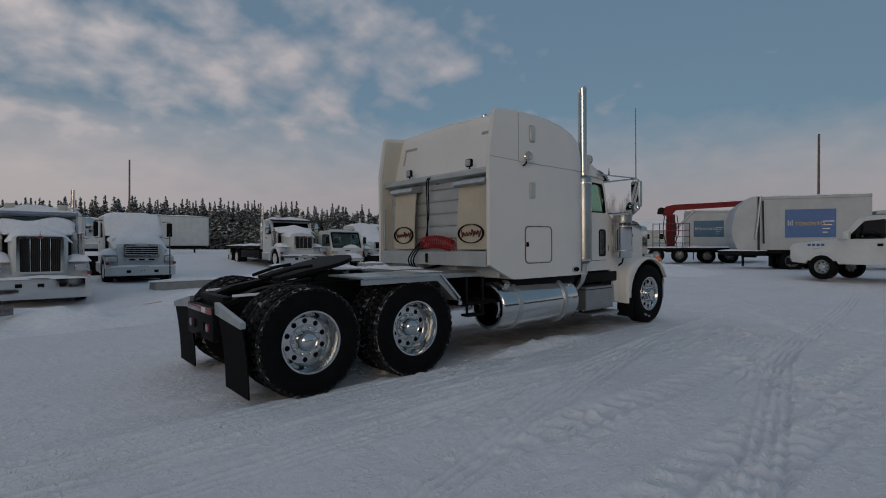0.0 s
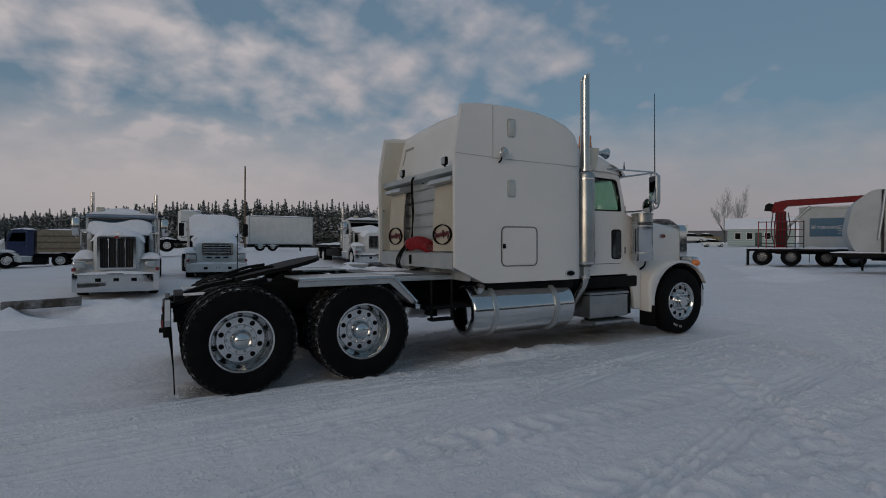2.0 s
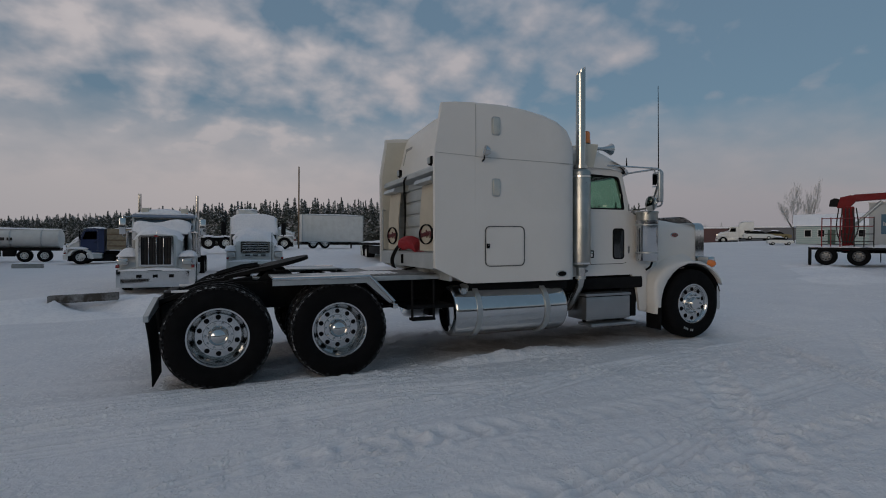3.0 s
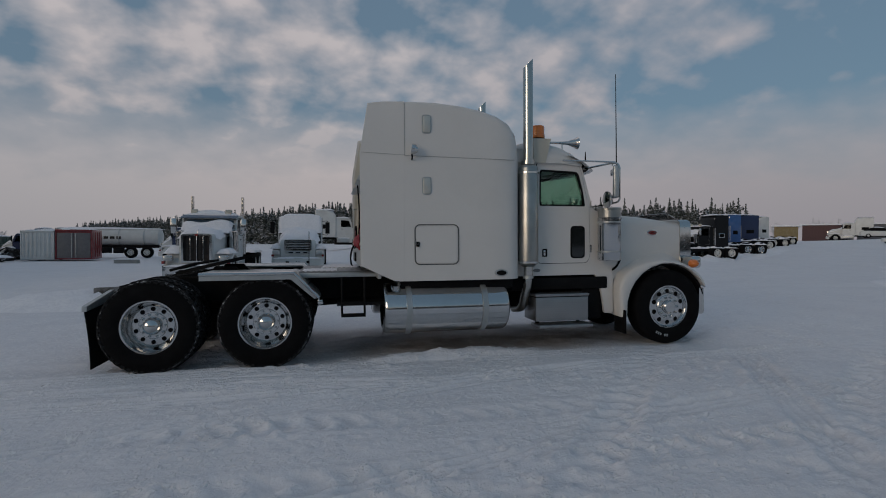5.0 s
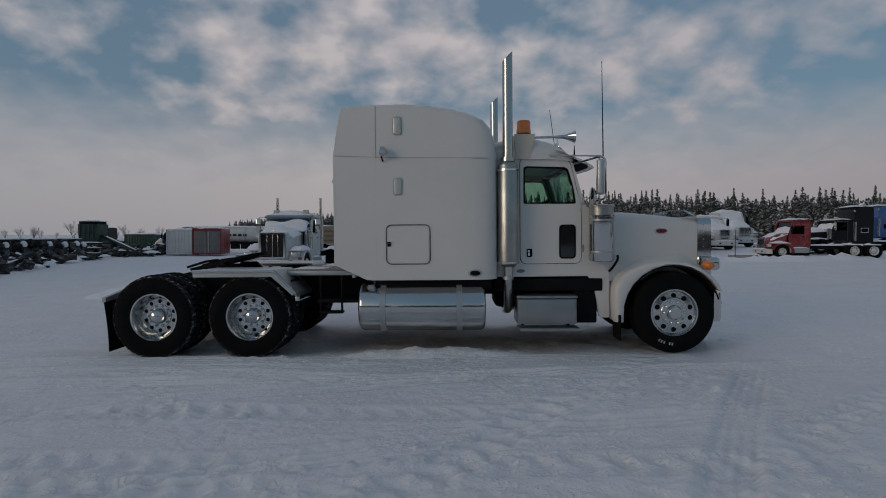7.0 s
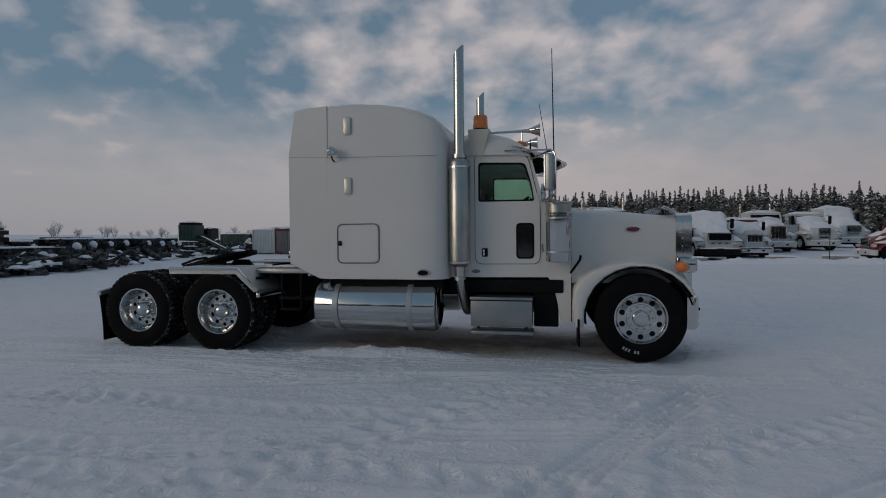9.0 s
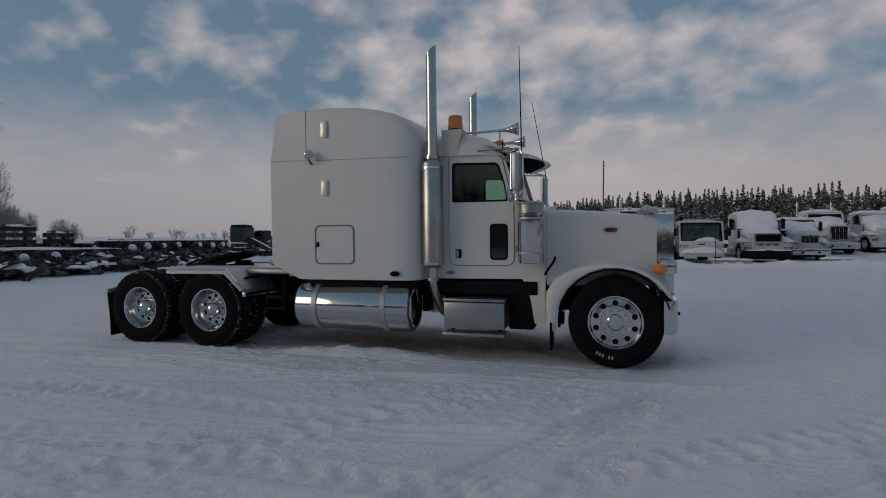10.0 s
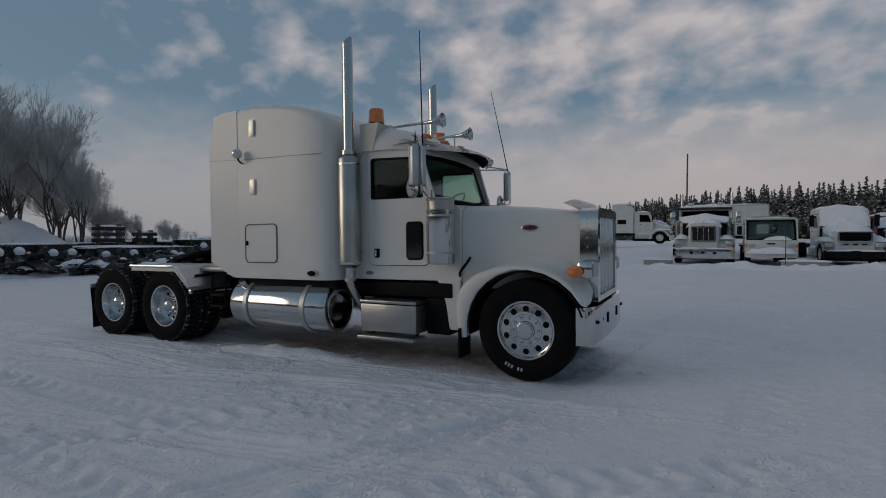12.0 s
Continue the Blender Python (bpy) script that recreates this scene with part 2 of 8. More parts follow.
RED = material("red_paint", (0.20, 0.015, 0.018), 0.4, vary=0.12, scale=3, coat=0.3, dirt=(0.4, 0.3, 0.28), dirt_amount=0.3)
DEEPRED = material("red_hose", (0.30, 0.015, 0.02), 0.4, vary=0.15)
BLUE = material("blue_paint", (0.03, 0.10, 0.28), 0.35, vary=0.12, scale=2, coat=0.4, dirt=(0.2, 0.24, 0.3), dirt_amount=0.2)
NAVY = material("navy_paint", (0.010, 0.022, 0.075), 0.45, vary=0.12, scale=2, coat=0.15)
BLACKPAINT = material("black_gloss_paint", (0.008, 0.008, 0.009), 0.5, vary=0.15, scale=2, spec=0.25)
GREEN = material("green_paint", (0.018, 0.055, 0.043), 0.5, vary=0.15, scale=2, dirt=(0.12, 0.13, 0.11), dirt_amount=0.4)
WHITE_OLD = material("weathered_white_paint", (0.62, 0.62, 0.60), 0.45, vary=0.07, scale=1.5, dirt=(0.38, 0.35, 0.30), dirt_amount=0.3, per_object=0.06)
BROWN = material("brown_wood", (0.16, 0.11, 0.07), 0.8, vary=0.3, scale=4, bump=0.4)
CONCRETE = material("grey_concrete", (0.30, 0.29, 0.27), 0.85, vary=0.15, scale=6, bump=0.4)
DARKWOOD = material("dark_wet_timber", (0.05, 0.042, 0.035), 0.8, vary=0.3, scale=4, bump=0.4, dirt=(0.5, 0.51, 0.52), dirt_amount=0.5)
SCRAP = material("rusty_black_steel", (0.025, 0.022, 0.02), 0.75, vary=0.35, scale=5, bump=0.3, dirt=(0.10, 0.06, 0.04), dirt_amount=0.4)
SCRAP_SNOW = material("snow_dusted_scrap", (0.018, 0.016, 0.015), 0.75, vary=0.35, scale=3.5, bump=0.3, dirt=(0.62, 0.63, 0.65), dirt_amount=0.5)
GLASS_DARK = glass("tinted_glass", (0.30, 0.36, 0.34), 0.02, 0.35)
GLASS_GREEN = glass("green_tinted_glass", (0.66, 0.80, 0.73), 0.02, 1.0)
MIRROR = material("mirror_glass", (0.8, 0.82, 0.83), 0.03, 1.0, vary=0.01)
INTERIOR = material("dark_interior", (0.03, 0.03, 0.032), 0.8, vary=0.2, scale=8)


# ---- building tools ----
def part(name, bm, mat, parent=None, label="", smooth=40.0):
    """Link a bmesh as one mesh object under a thing or a part."""
    bmesh.ops.recalc_face_normals(bm, faces=bm.faces)
    me = bpy.data.meshes.new(name)
    bm.to_mesh(me)
    bm.free()
    if mat:
        me.materials.append(mat)
    if smooth:
        me.polygons.foreach_set("use_smooth", [True] * len(me.polygons))
        me.set_sharp_from_angle(angle=radians(smooth))
    ob = new(name, me)
    if parent:
        ob.parent = parent
    if label:
        tagged(ob, label)
    return ob


def thing(name, m, label, category, group="", kind=""):
    ob = new(name)
    ob.empty_display_size = 0.2
    ob.matrix_world = m
    return tagged(ob, label, category, group, kind)


def B():
    return bmesh.new()


def box(bm, x0, x1, y0, y1, z0, z1, bev=0.0, seg=2, m=None):
    vs = [bm.verts.new((x, y, z)) for x in (x0, x1) for y in (y0, y1) for z in (z0, z1)]
    fs = [bm.faces.new([vs[i] for i in q]) for q in ((0, 1, 3, 2), (4, 6, 7, 5), (0, 4, 5, 1), (2, 3, 7, 6), (0, 2, 6, 4), (1, 5, 7, 3))]
    if m is not None:
        bmesh.ops.transform(bm, matrix=m, verts=vs)
    if bev:
        edges = list({e for f in fs for e in f.edges})
        bmesh.ops.bevel(bm, geom=edges, offset=bev, segments=seg, profile=0.5, affect="EDGES")
    return bm


def frame_of(p0, p1):
    d = (Vector(p1) - Vector(p0)).normalized()
    a = Vector((0, 0, 1)) if abs(d.z) < 0.9 else Vector((1, 0, 0))
    u = d.cross(a).normalized()
    return d, u, d.cross(u)


def cyl(bm, p0, p1, r0, r1=None, seg=20, caps=True):
    r1 = r0 if r1 is None else r1
    d, u, v = frame_of(p0, p1)
    rings = []
    for p, r in ((p0, r0), (p1, r1)):
        rings.append([bm.verts.new(Vector(p) + (u * math.cos(2 * math.pi * i / seg) + v * math.sin(2 * math.pi * i / seg)) * r) for i in range(seg)])
    for i in range(seg):
        j = (i + 1) % seg
        bm.faces.new((rings[0][i], rings[0][j], rings[1][j], rings[1][i]))
    if caps:
        bm.faces.new(rings[0][::-1])
        bm.faces.new(rings[1])
    return bm


def tube(bm, pts, r, seg=8):
    """A bent pipe along points."""
    pts = [Vector(p) for p in pts]
    rings = []
    u = None
    for i, p in enumerate(pts):
        d = (pts[min(i + 1, len(pts) - 1)] - pts[max(i - 1, 0)]).normalized()
        if u is None:
            u = frame_of((0, 0, 0), d)[1]
        u = (u - d * u.dot(d)).normalized()
        v = d.cross(u)
        rr = r[i] if isinstance(r, (list, tuple)) else r
        rings.append([bm.verts.new(p + (u * math.cos(2 * math.pi * k / seg) + v * math.sin(2 * math.pi * k / seg)) * rr) for k in range(seg)])
    for a, b in zip(rings, rings[1:]):
        for k in range(seg):
            bm.faces.new((a[k], a[(k + 1) % seg], b[(k + 1) % seg], b[k]))
    bm.faces.new(rings[0][::-1])
    bm.faces.new(rings[-1])
    return bm


def bend(pts, r=0.06, n=4):
    """Round the corners of a line of points."""
    pts = [Vector(p) for p in pts]
    out = [pts[0]]
    for a, b, c in zip(pts, pts[1:], pts[2:]):
        k1 = min(r, (a - b).length * 0.45)
        k2 = min(r, (c - b).length * 0.45)
        s, e = b + (a - b).normalized() * k1, b + (c - b).normalized() * k2
        for i in range(n + 1):
            t = i / n
            out.append(s * (1 - t) ** 2 + b * 2 * t * (1 - t) + e * t * t)
    out.append(pts[-1])
    return out


def lathe(bm, profile, m=None, seg=32, closed=False):
    """Turn a profile of (radius, height) about the local z axis."""
    rings, made = [], []
    for r, h in profile:
        ring = [bm.verts.new((r * math.cos(2 * math.pi * i / seg), r * math.sin(2 * math.pi * i / seg), h)) for i in range(seg)] if r > 1e-6 else [bm.verts.new((0, 0, h))]
        rings.append(ring)
        made += ring
    pairs = list(zip(rings, rings[1:])) + ([(rings[-1], rings[0])] if closed else [])
    for a, b in pairs:
        for i in range(seg):
            j = (i + 1) % seg
            if len(a) == 1 and len(b) > 1:
                bm.faces.new((a[0], b[j], b[i]))
            elif len(b) == 1 and len(a) > 1:
                bm.faces.new((a[i], a[j], b[0]))
            elif len(a) > 1:
                bm.faces.new((a[i], a[j], b[j], b[i]))
    if m is not None:
        bmesh.ops.transform(bm, matrix=m, verts=made)
    return bm


def prism(bm, pts, place, depth, bev=0.0):
    """A polygon (u, v) set in space by place(u, v, w), from w = 0 to w = depth."""
    a = [bm.verts.new(place(u, v, 0)) for u, v in pts]
    b = [bm.verts.new(place(u, v, depth)) for u, v in pts]
    fs = [bm.faces.new(a[::-1]), bm.faces.new(b)]
    for i in range(len(pts)):
        j = (i + 1) % len(pts)
        fs.append(bm.faces.new((a[i], a[j], b[j], b[i])))
    if bev:
        bmesh.ops.bevel(bm, geom=list(fs[1].edges), offset=bev, segments=2, profile=0.5, affect="EDGES")
    return bm


def plate(bm, outer, holes, place, depth):
    """A sheet with holes through it: loops of (u, v), set by place(u, v, w)."""
    loops = [outer, *holes]
    for w in (0, depth):
        edges = []
        for loop in loops:
            vs = [bm.verts.new(place(u, v, w)) for u, v in loop]
            edges += [bm.edges.new((vs[i], vs[(i + 1) % len(vs)])) for i in range(len(vs))]
        bmesh.ops.triangle_fill(bm, edges=edges, use_beauty=True)
    bm.verts.ensure_lookup_table()
    n = sum(len(l) for l in loops)
    k = 0
    for loop in loops:
        for i in range(len(loop)):
            j = (i + 1) % len(loop)
            bm.faces.new((bm.verts[k + i], bm.verts[k + j], bm.verts[n + k + j], bm.verts[n + k + i]))
        k += len(loop)
    return bm


def rrect(u0, v0, u1, v1, r, n=4):
    pts = []
    for cu, cv, a0 in ((u1 - r, v1 - r, 0), (u0 + r, v1 - r, 90), (u0 + r, v0 + r, 180), (u1 - r, v0 + r, 270)):
        for i in range(n + 1):
            a = radians(a0 + 90 * i / n)
            pts.append((cu + r * math.cos(a), cv + r * math.sin(a)))
    return pts


def round_poly(pts, r, n=4):
    """Round the corners of a closed polygon in the plane."""
    out = []
    for i, b in enumerate(pts):
        a, c = Vector(pts[i - 1]), Vector(pts[(i + 1) % len(pts)])
        b = Vector(b)
        rr = r[i] if isinstance(r, (list, tuple)) else r
        k = min(rr, (a - b).length * 0.45, (c - b).length * 0.45)
        s, e = b + (a - b).normalized() * k, b + (c - b).normalized() * k
        for q in range(n + 1):
            t = q / n
            p = s * (1 - t) ** 2 + b * 2 * t * (1 - t) + e * t * t
            out.append((p.x, p.y))
    return out


def loft(bm, sections, caps=True):
    """Skin a run of closed loops with the same number of points."""
    rings = [[bm.verts.new(p) for p in s] for s in sections]
    for a, b in zip(rings, rings[1:]):
        for i in range(len(a)):
            j = (i + 1) % len(a)
            bm.faces.new((a[i], a[j], b[j], b[i]))
    if caps:
        bm.faces.new(rings[0][::-1])
        bm.faces.new(rings[-1])
    return bm


def hood_section(x, hw, z0, zt, r, crown=0.02, n=5):
    """A closed loop across a hood or cab at x: flat sides, rounded shoulders, a slightly crowned top."""
    pts = [(x, -hw, z0)]
    for i in range(n + 1):
        a = radians(180 - 90 * i / n)
        pts.append((x, -hw + r + r * math.cos(a), zt - r + r * math.sin(a)))
    pts.append((x, 0, zt + crown))
    for i in range(n + 1):
        a = radians(90 - 90 * i / n)
        pts.append((x, hw - r + r * math.cos(a), zt - r + r * math.sin(a)))
    pts.append((x, hw, z0))
    return pts


def snow_pad(bm, x0, x1, y0, y1, base, thick, n=10, seed=0.0, power=0.5):
    """A lumpy pillow of snow on base(x, y), thick in the middle and feathered at its edge."""
    top, low = [], []
    for i in range(n + 1):
        for j in range(n + 1):
            u, v = i / n, j / n
            wob = 0.05 * noise.noise((u * 3, v * 3, seed + 9))
            x, y = x0 + (x1 - x0) * (u + wob), y0 + (y1 - y0) * (v + wob)
            e = max(0.0, 16 * u * (1 - u) * v * (1 - v)) ** power
            h = thick * e * (0.75 + 0.5 * noise.noise((x * 1.7 + seed, y * 1.7, seed)))
            top.append(bm.verts.new((x, y, base(x, y) + max(h, 0.004))))
            low.append(bm.verts.new((x, y, base(x, y) - 0.02)))
    k = n + 1
    for i in range(n):
        for j in range(n):
            q = (i * k + j, (i + 1) * k + j, (i + 1) * k + j + 1, i * k + j + 1)
            bm.faces.new([top[t] for t in q])
            bm.faces.new([low[t] for t in q[::-1]])
    ring = [i * k for i in range(n + 1)] + [n * k + j for j in range(1, n + 1)] + [i * k + n for i in range(n - 1, -1, -1)] + [j for j in range(n - 1, 0, -1)]
    for a, b in zip(ring, ring[1:] + ring[:1]):
        bm.faces.new((top[a], low[a], low[b], top[b]))
    return bm


# ---- ground ----
def smooth(t):
    t = min(1.0, max(0.0, t))
    return t * t * (3 - 2 * t)


def ground_height(x, y):
    """The yard: a gentle rise along the truck, a low terrace under the parked rows at the back and on the right."""
    rise = 0.0107 * max(-6.0, min(x, 9.0)) + 0.008 * max(0.0, min(x - 9.0, 14.0))
    back = min(1.0, max(0.0, (y - 9.0) / 8.0))
    terrace = 0.42 * smooth((y - 10.5) / 8.5) * (0.2 + 0.8 * smooth((x + 9.0) / 6.0))
    side = 0.33 * smooth((x - 10.5) / 8.0)
    return 0.02 + rise * (1 - 0.75 * back) + max(terrace, side) + 0.4 * smooth((x - 1.0) / 5.0) * smooth((y - 25.0) / 9.0) + min(1.5, 0.03 * max(0.0, x - 25.0)) * smooth((64.0 - y) / 20.0 + 0.2)


# tyre tracks: x0, y0, x1, y1, half width, kind (0 smooth, 1 fine ribs along, 2 cross lugs)
TRACKS = [(-1.6, 2.45, 4.6, 4.0, 0.19, 1), (-3.5, 4.35, 3.4, 3.95, 0.17, 1), (-6.0, 4.86, 2.4, 4.62, 0.26, 1), (-4.0, 3.95, 2.6, 4.45, 0.14, 1), (-6.0, 5.5, 3.0, 5.3, 0.30, 0), (-8.0, 3.1, 9.0, 4.4, 0.16, 1),
          (-0.6, 1.55, 6.5, 1.72, 0.17, 2), (0.0, 1.22, 7.0, 1.20, 0.15, 2), (0.2, 2.72, 4.6, 2.64, 0.18, 2), (1.6, 1.86, 5.0, 2.42, 0.14, 0), (0.4, 3.62, 2.8, 3.86, 0.10, 2),
          (3.2, 0.9, 7.0, 5.5, 0.20, 2), (5.3, 0.8, 7.4, 4.6, 0.18, 1), (4.6, 0.6, 9.4, 4.2, 0.18, 2), (0.0, -1.5, 16.0, 3.5, 0.2, 1), (1.5, -3.0, 17.0, 1.6, 0.2, 2), (3.4, 2.2, 14.0, 3.6, 0.2, 1),
          (4.0, 4.75, 6.3, 4.62, 0.17, 1), (5.4, -4.0, 8.4, 12.0, 0.22, 0), (7.4, -4.0, 10.4, 12.0, 0.22, 2), (-2.0, 0.6, 7.0, 3.0, 0.18, 1), (6.0, 0.9, 12.0, 5.4, 0.18, 1)]


def relief(x, y):
    """Trodden snow: drifts, ruts of tyres and kicked-up crumbs; gives its height and a tint for its tracks."""
    packed = 0.0
    d = math.hypot(x - 3, y - 4)
    near = max(0.0, 1 - d / 40)
    h = 0.035 * noise.noise((x * 0.35, y * 0.35, 0.3)) + 0.016 * near * noise.noise((x * 0.8 + 3, y * 1.5, 1.7))
    if d > 26:
        return h, packed
    n2 = near * near
    patch = max(0.0, min(1.0, 0.5 + 1.6 * noise.noise((x * 0.45, y * 0.7, 12.0))))
    h += n2 * (0.009 * noise.noise((x * 2.6, y * 3.3, 4.0)) + 0.006 * noise.noise((x * 6.5, y * 7.0, 8.0)) + 0.004 * patch * noise.noise((x * 15.0, y * 15.0, 2.0)))
    crumbs = noise.noise((x * 9.5, y * 9.5, 21.0)) + 0.5 * noise.noise((x * 19.0, y * 19.0, 3.0))
    h += n2 * (0.05 + patch * patch) * 0.075 * max(0.0, crumbs - 0.16)
    steps = noise.noise((x * 4.2, y * 4.2, 33.0))
    h -= n2 * 0.03 * max(0.0, steps - 0.42) * (1.2 - patch)
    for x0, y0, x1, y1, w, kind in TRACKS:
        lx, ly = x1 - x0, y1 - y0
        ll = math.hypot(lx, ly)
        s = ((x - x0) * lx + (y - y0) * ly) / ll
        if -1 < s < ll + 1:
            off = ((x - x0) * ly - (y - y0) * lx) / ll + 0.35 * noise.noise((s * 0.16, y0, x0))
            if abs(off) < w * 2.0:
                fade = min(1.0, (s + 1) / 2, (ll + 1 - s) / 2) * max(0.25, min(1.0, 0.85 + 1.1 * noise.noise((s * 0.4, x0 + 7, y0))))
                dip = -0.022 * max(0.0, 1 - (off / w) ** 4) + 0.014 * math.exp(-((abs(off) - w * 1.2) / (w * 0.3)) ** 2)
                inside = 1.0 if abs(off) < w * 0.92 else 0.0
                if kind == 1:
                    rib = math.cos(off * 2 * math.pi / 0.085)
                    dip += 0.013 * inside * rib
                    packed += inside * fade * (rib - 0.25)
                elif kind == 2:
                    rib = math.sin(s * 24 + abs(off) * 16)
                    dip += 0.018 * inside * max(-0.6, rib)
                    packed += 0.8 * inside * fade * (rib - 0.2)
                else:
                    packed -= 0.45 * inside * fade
                h += fade * dip
    # a smooth plough of snow pushed up beside the tank
    e = ((x - 3.6) / 1.3) ** 2 + ((y - 5.02 - 0.06 * (x - 3.6)) / 0.20) ** 2
    if e < 1:
        h += 0.11 * (1 - e) * (0.8 + 0.4 * noise.noise((x * 2, y * 4, 5)))
    return h, packed


def build_ground():
    def axis(c, inner, step, outer):
        vals, v, s = [], 0.0, step
        while v < outer:
            vals.append(v)
            v += s
            if v > inner:
                s *= 1.05 if s < 0.3 else 1.16
        vals.append(outer)
        return [c - t for t in vals[:0:-1]] + [c + t for t in vals]
    xs, ys = axis(3.6, 7.2, 0.04, 2600.0), axis(3.4, 2.9, 0.0155, 2600.0)
    verts, faces, tread_tints = [], [], []
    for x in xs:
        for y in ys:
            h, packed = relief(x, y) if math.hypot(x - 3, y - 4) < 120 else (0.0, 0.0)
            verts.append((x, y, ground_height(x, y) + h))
            tread_tints.append(packed)
    k = len(ys)
    for i in range(len(xs) - 1):
        for j in range(k - 1):
            a = i * k + j
            faces.append((a, a + k, a + k + 1, a + 1))
    me = bpy.data.meshes.new("ground")
    me.from_pydata(verts, [], faces)
    me.attributes.new("packed", "FLOAT", "POINT").data.foreach_set("value", tread_tints)
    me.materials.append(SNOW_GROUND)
    me.polygons.foreach_set("use_smooth", [True] * len(faces))
    ob = new("ground", me)
    tagged(ob, "snow-covered yard of packed white snow with tyre ruts", "ground", kind="structure")


build_ground()


# ---- the white highway tractor ----
TRUCK = thing("semi_truck", pose(0.0, 6.10, 0.03, 0, -0.62, 0), "white highway tractor with tall sleeper, chrome stacks and tandem rear wheels", "truck")
AXLE_F = 6.80


def mirrored(fn):
    for s in (-1, 1):
        fn(s)


def tyre(bm, cx, cz, y0, y1, R, r, seg=56):
    """A tyre about an axis along y: rounded shoulders, sidewall rings and chunky tread blocks."""
    w = y1 - y0
    prof = [(r, 0.10 * w), (r + 0.012, 0.03 * w), (r + 0.04, 0.0), (R - 0.16, -0.012), (R - 0.10, -0.016), (R - 0.05, 0.0), (R - 0.022, 0.05 * w), (R - 0.008, 0.12 * w),
            (R - 0.006, 0.3 * w), (R - 0.006, 0.7 * w), (R - 0.008, 0.88 * w), (R - 0.022, 0.95 * w), (R - 0.05, w), (R - 0.10, w + 0.016), (R - 0.16, w + 0.012), (r + 0.04, w), (r + 0.012, 0.97 * w), (r, 0.9 * w)]
    lathe(bm, prof, Matrix.Translation((cx, y0, cz)) @ Matrix.Rotation(radians(-90), 4, "X"), seg, closed=True)
    return bm


def tread(bm, cx, cz, y0, y1, R, blocks=44):
    """Chunky tread blocks round a tyre."""
    w = y1 - y0
    for i in range(blocks):
        a = 2 * math.pi * i / blocks
        for u0, u1, sh in ((0.02, 0.20, 0.0), (0.26, 0.48, 0.5), (0.52, 0.74, 0.0), (0.80, 0.98, 0.5)):
            aa = a + sh * 2 * math.pi / blocks
            m = Matrix.Translation((cx, 0, cz)) @ Matrix.Rotation(aa, 4, "Y")
            edge = 0.013 if u0 < 0.1 or u1 > 0.9 else 0.0
            box(bm, -0.023, 0.023, y0 + u0 * w, y0 + u1 * w, R - 0.045, R + 0.012 - edge, m=m)
    return bm


GROOVE = material("snow_packed_grooves", (0.02, 0.02, 0.02), 0.85, vary=0.3, scale=22, fine=60, dirt=(0.62, 0.63, 0.65), dirt_amount=0.9, spec=0.15)
TREAD = material("snow_dusted_tread", (0.012, 0.012, 0.0125), 0.85, vary=0.25, scale=12, fine=60, dirt=(0.16, 0.165, 0.17), dirt_amount=0.35, spec=0.15)


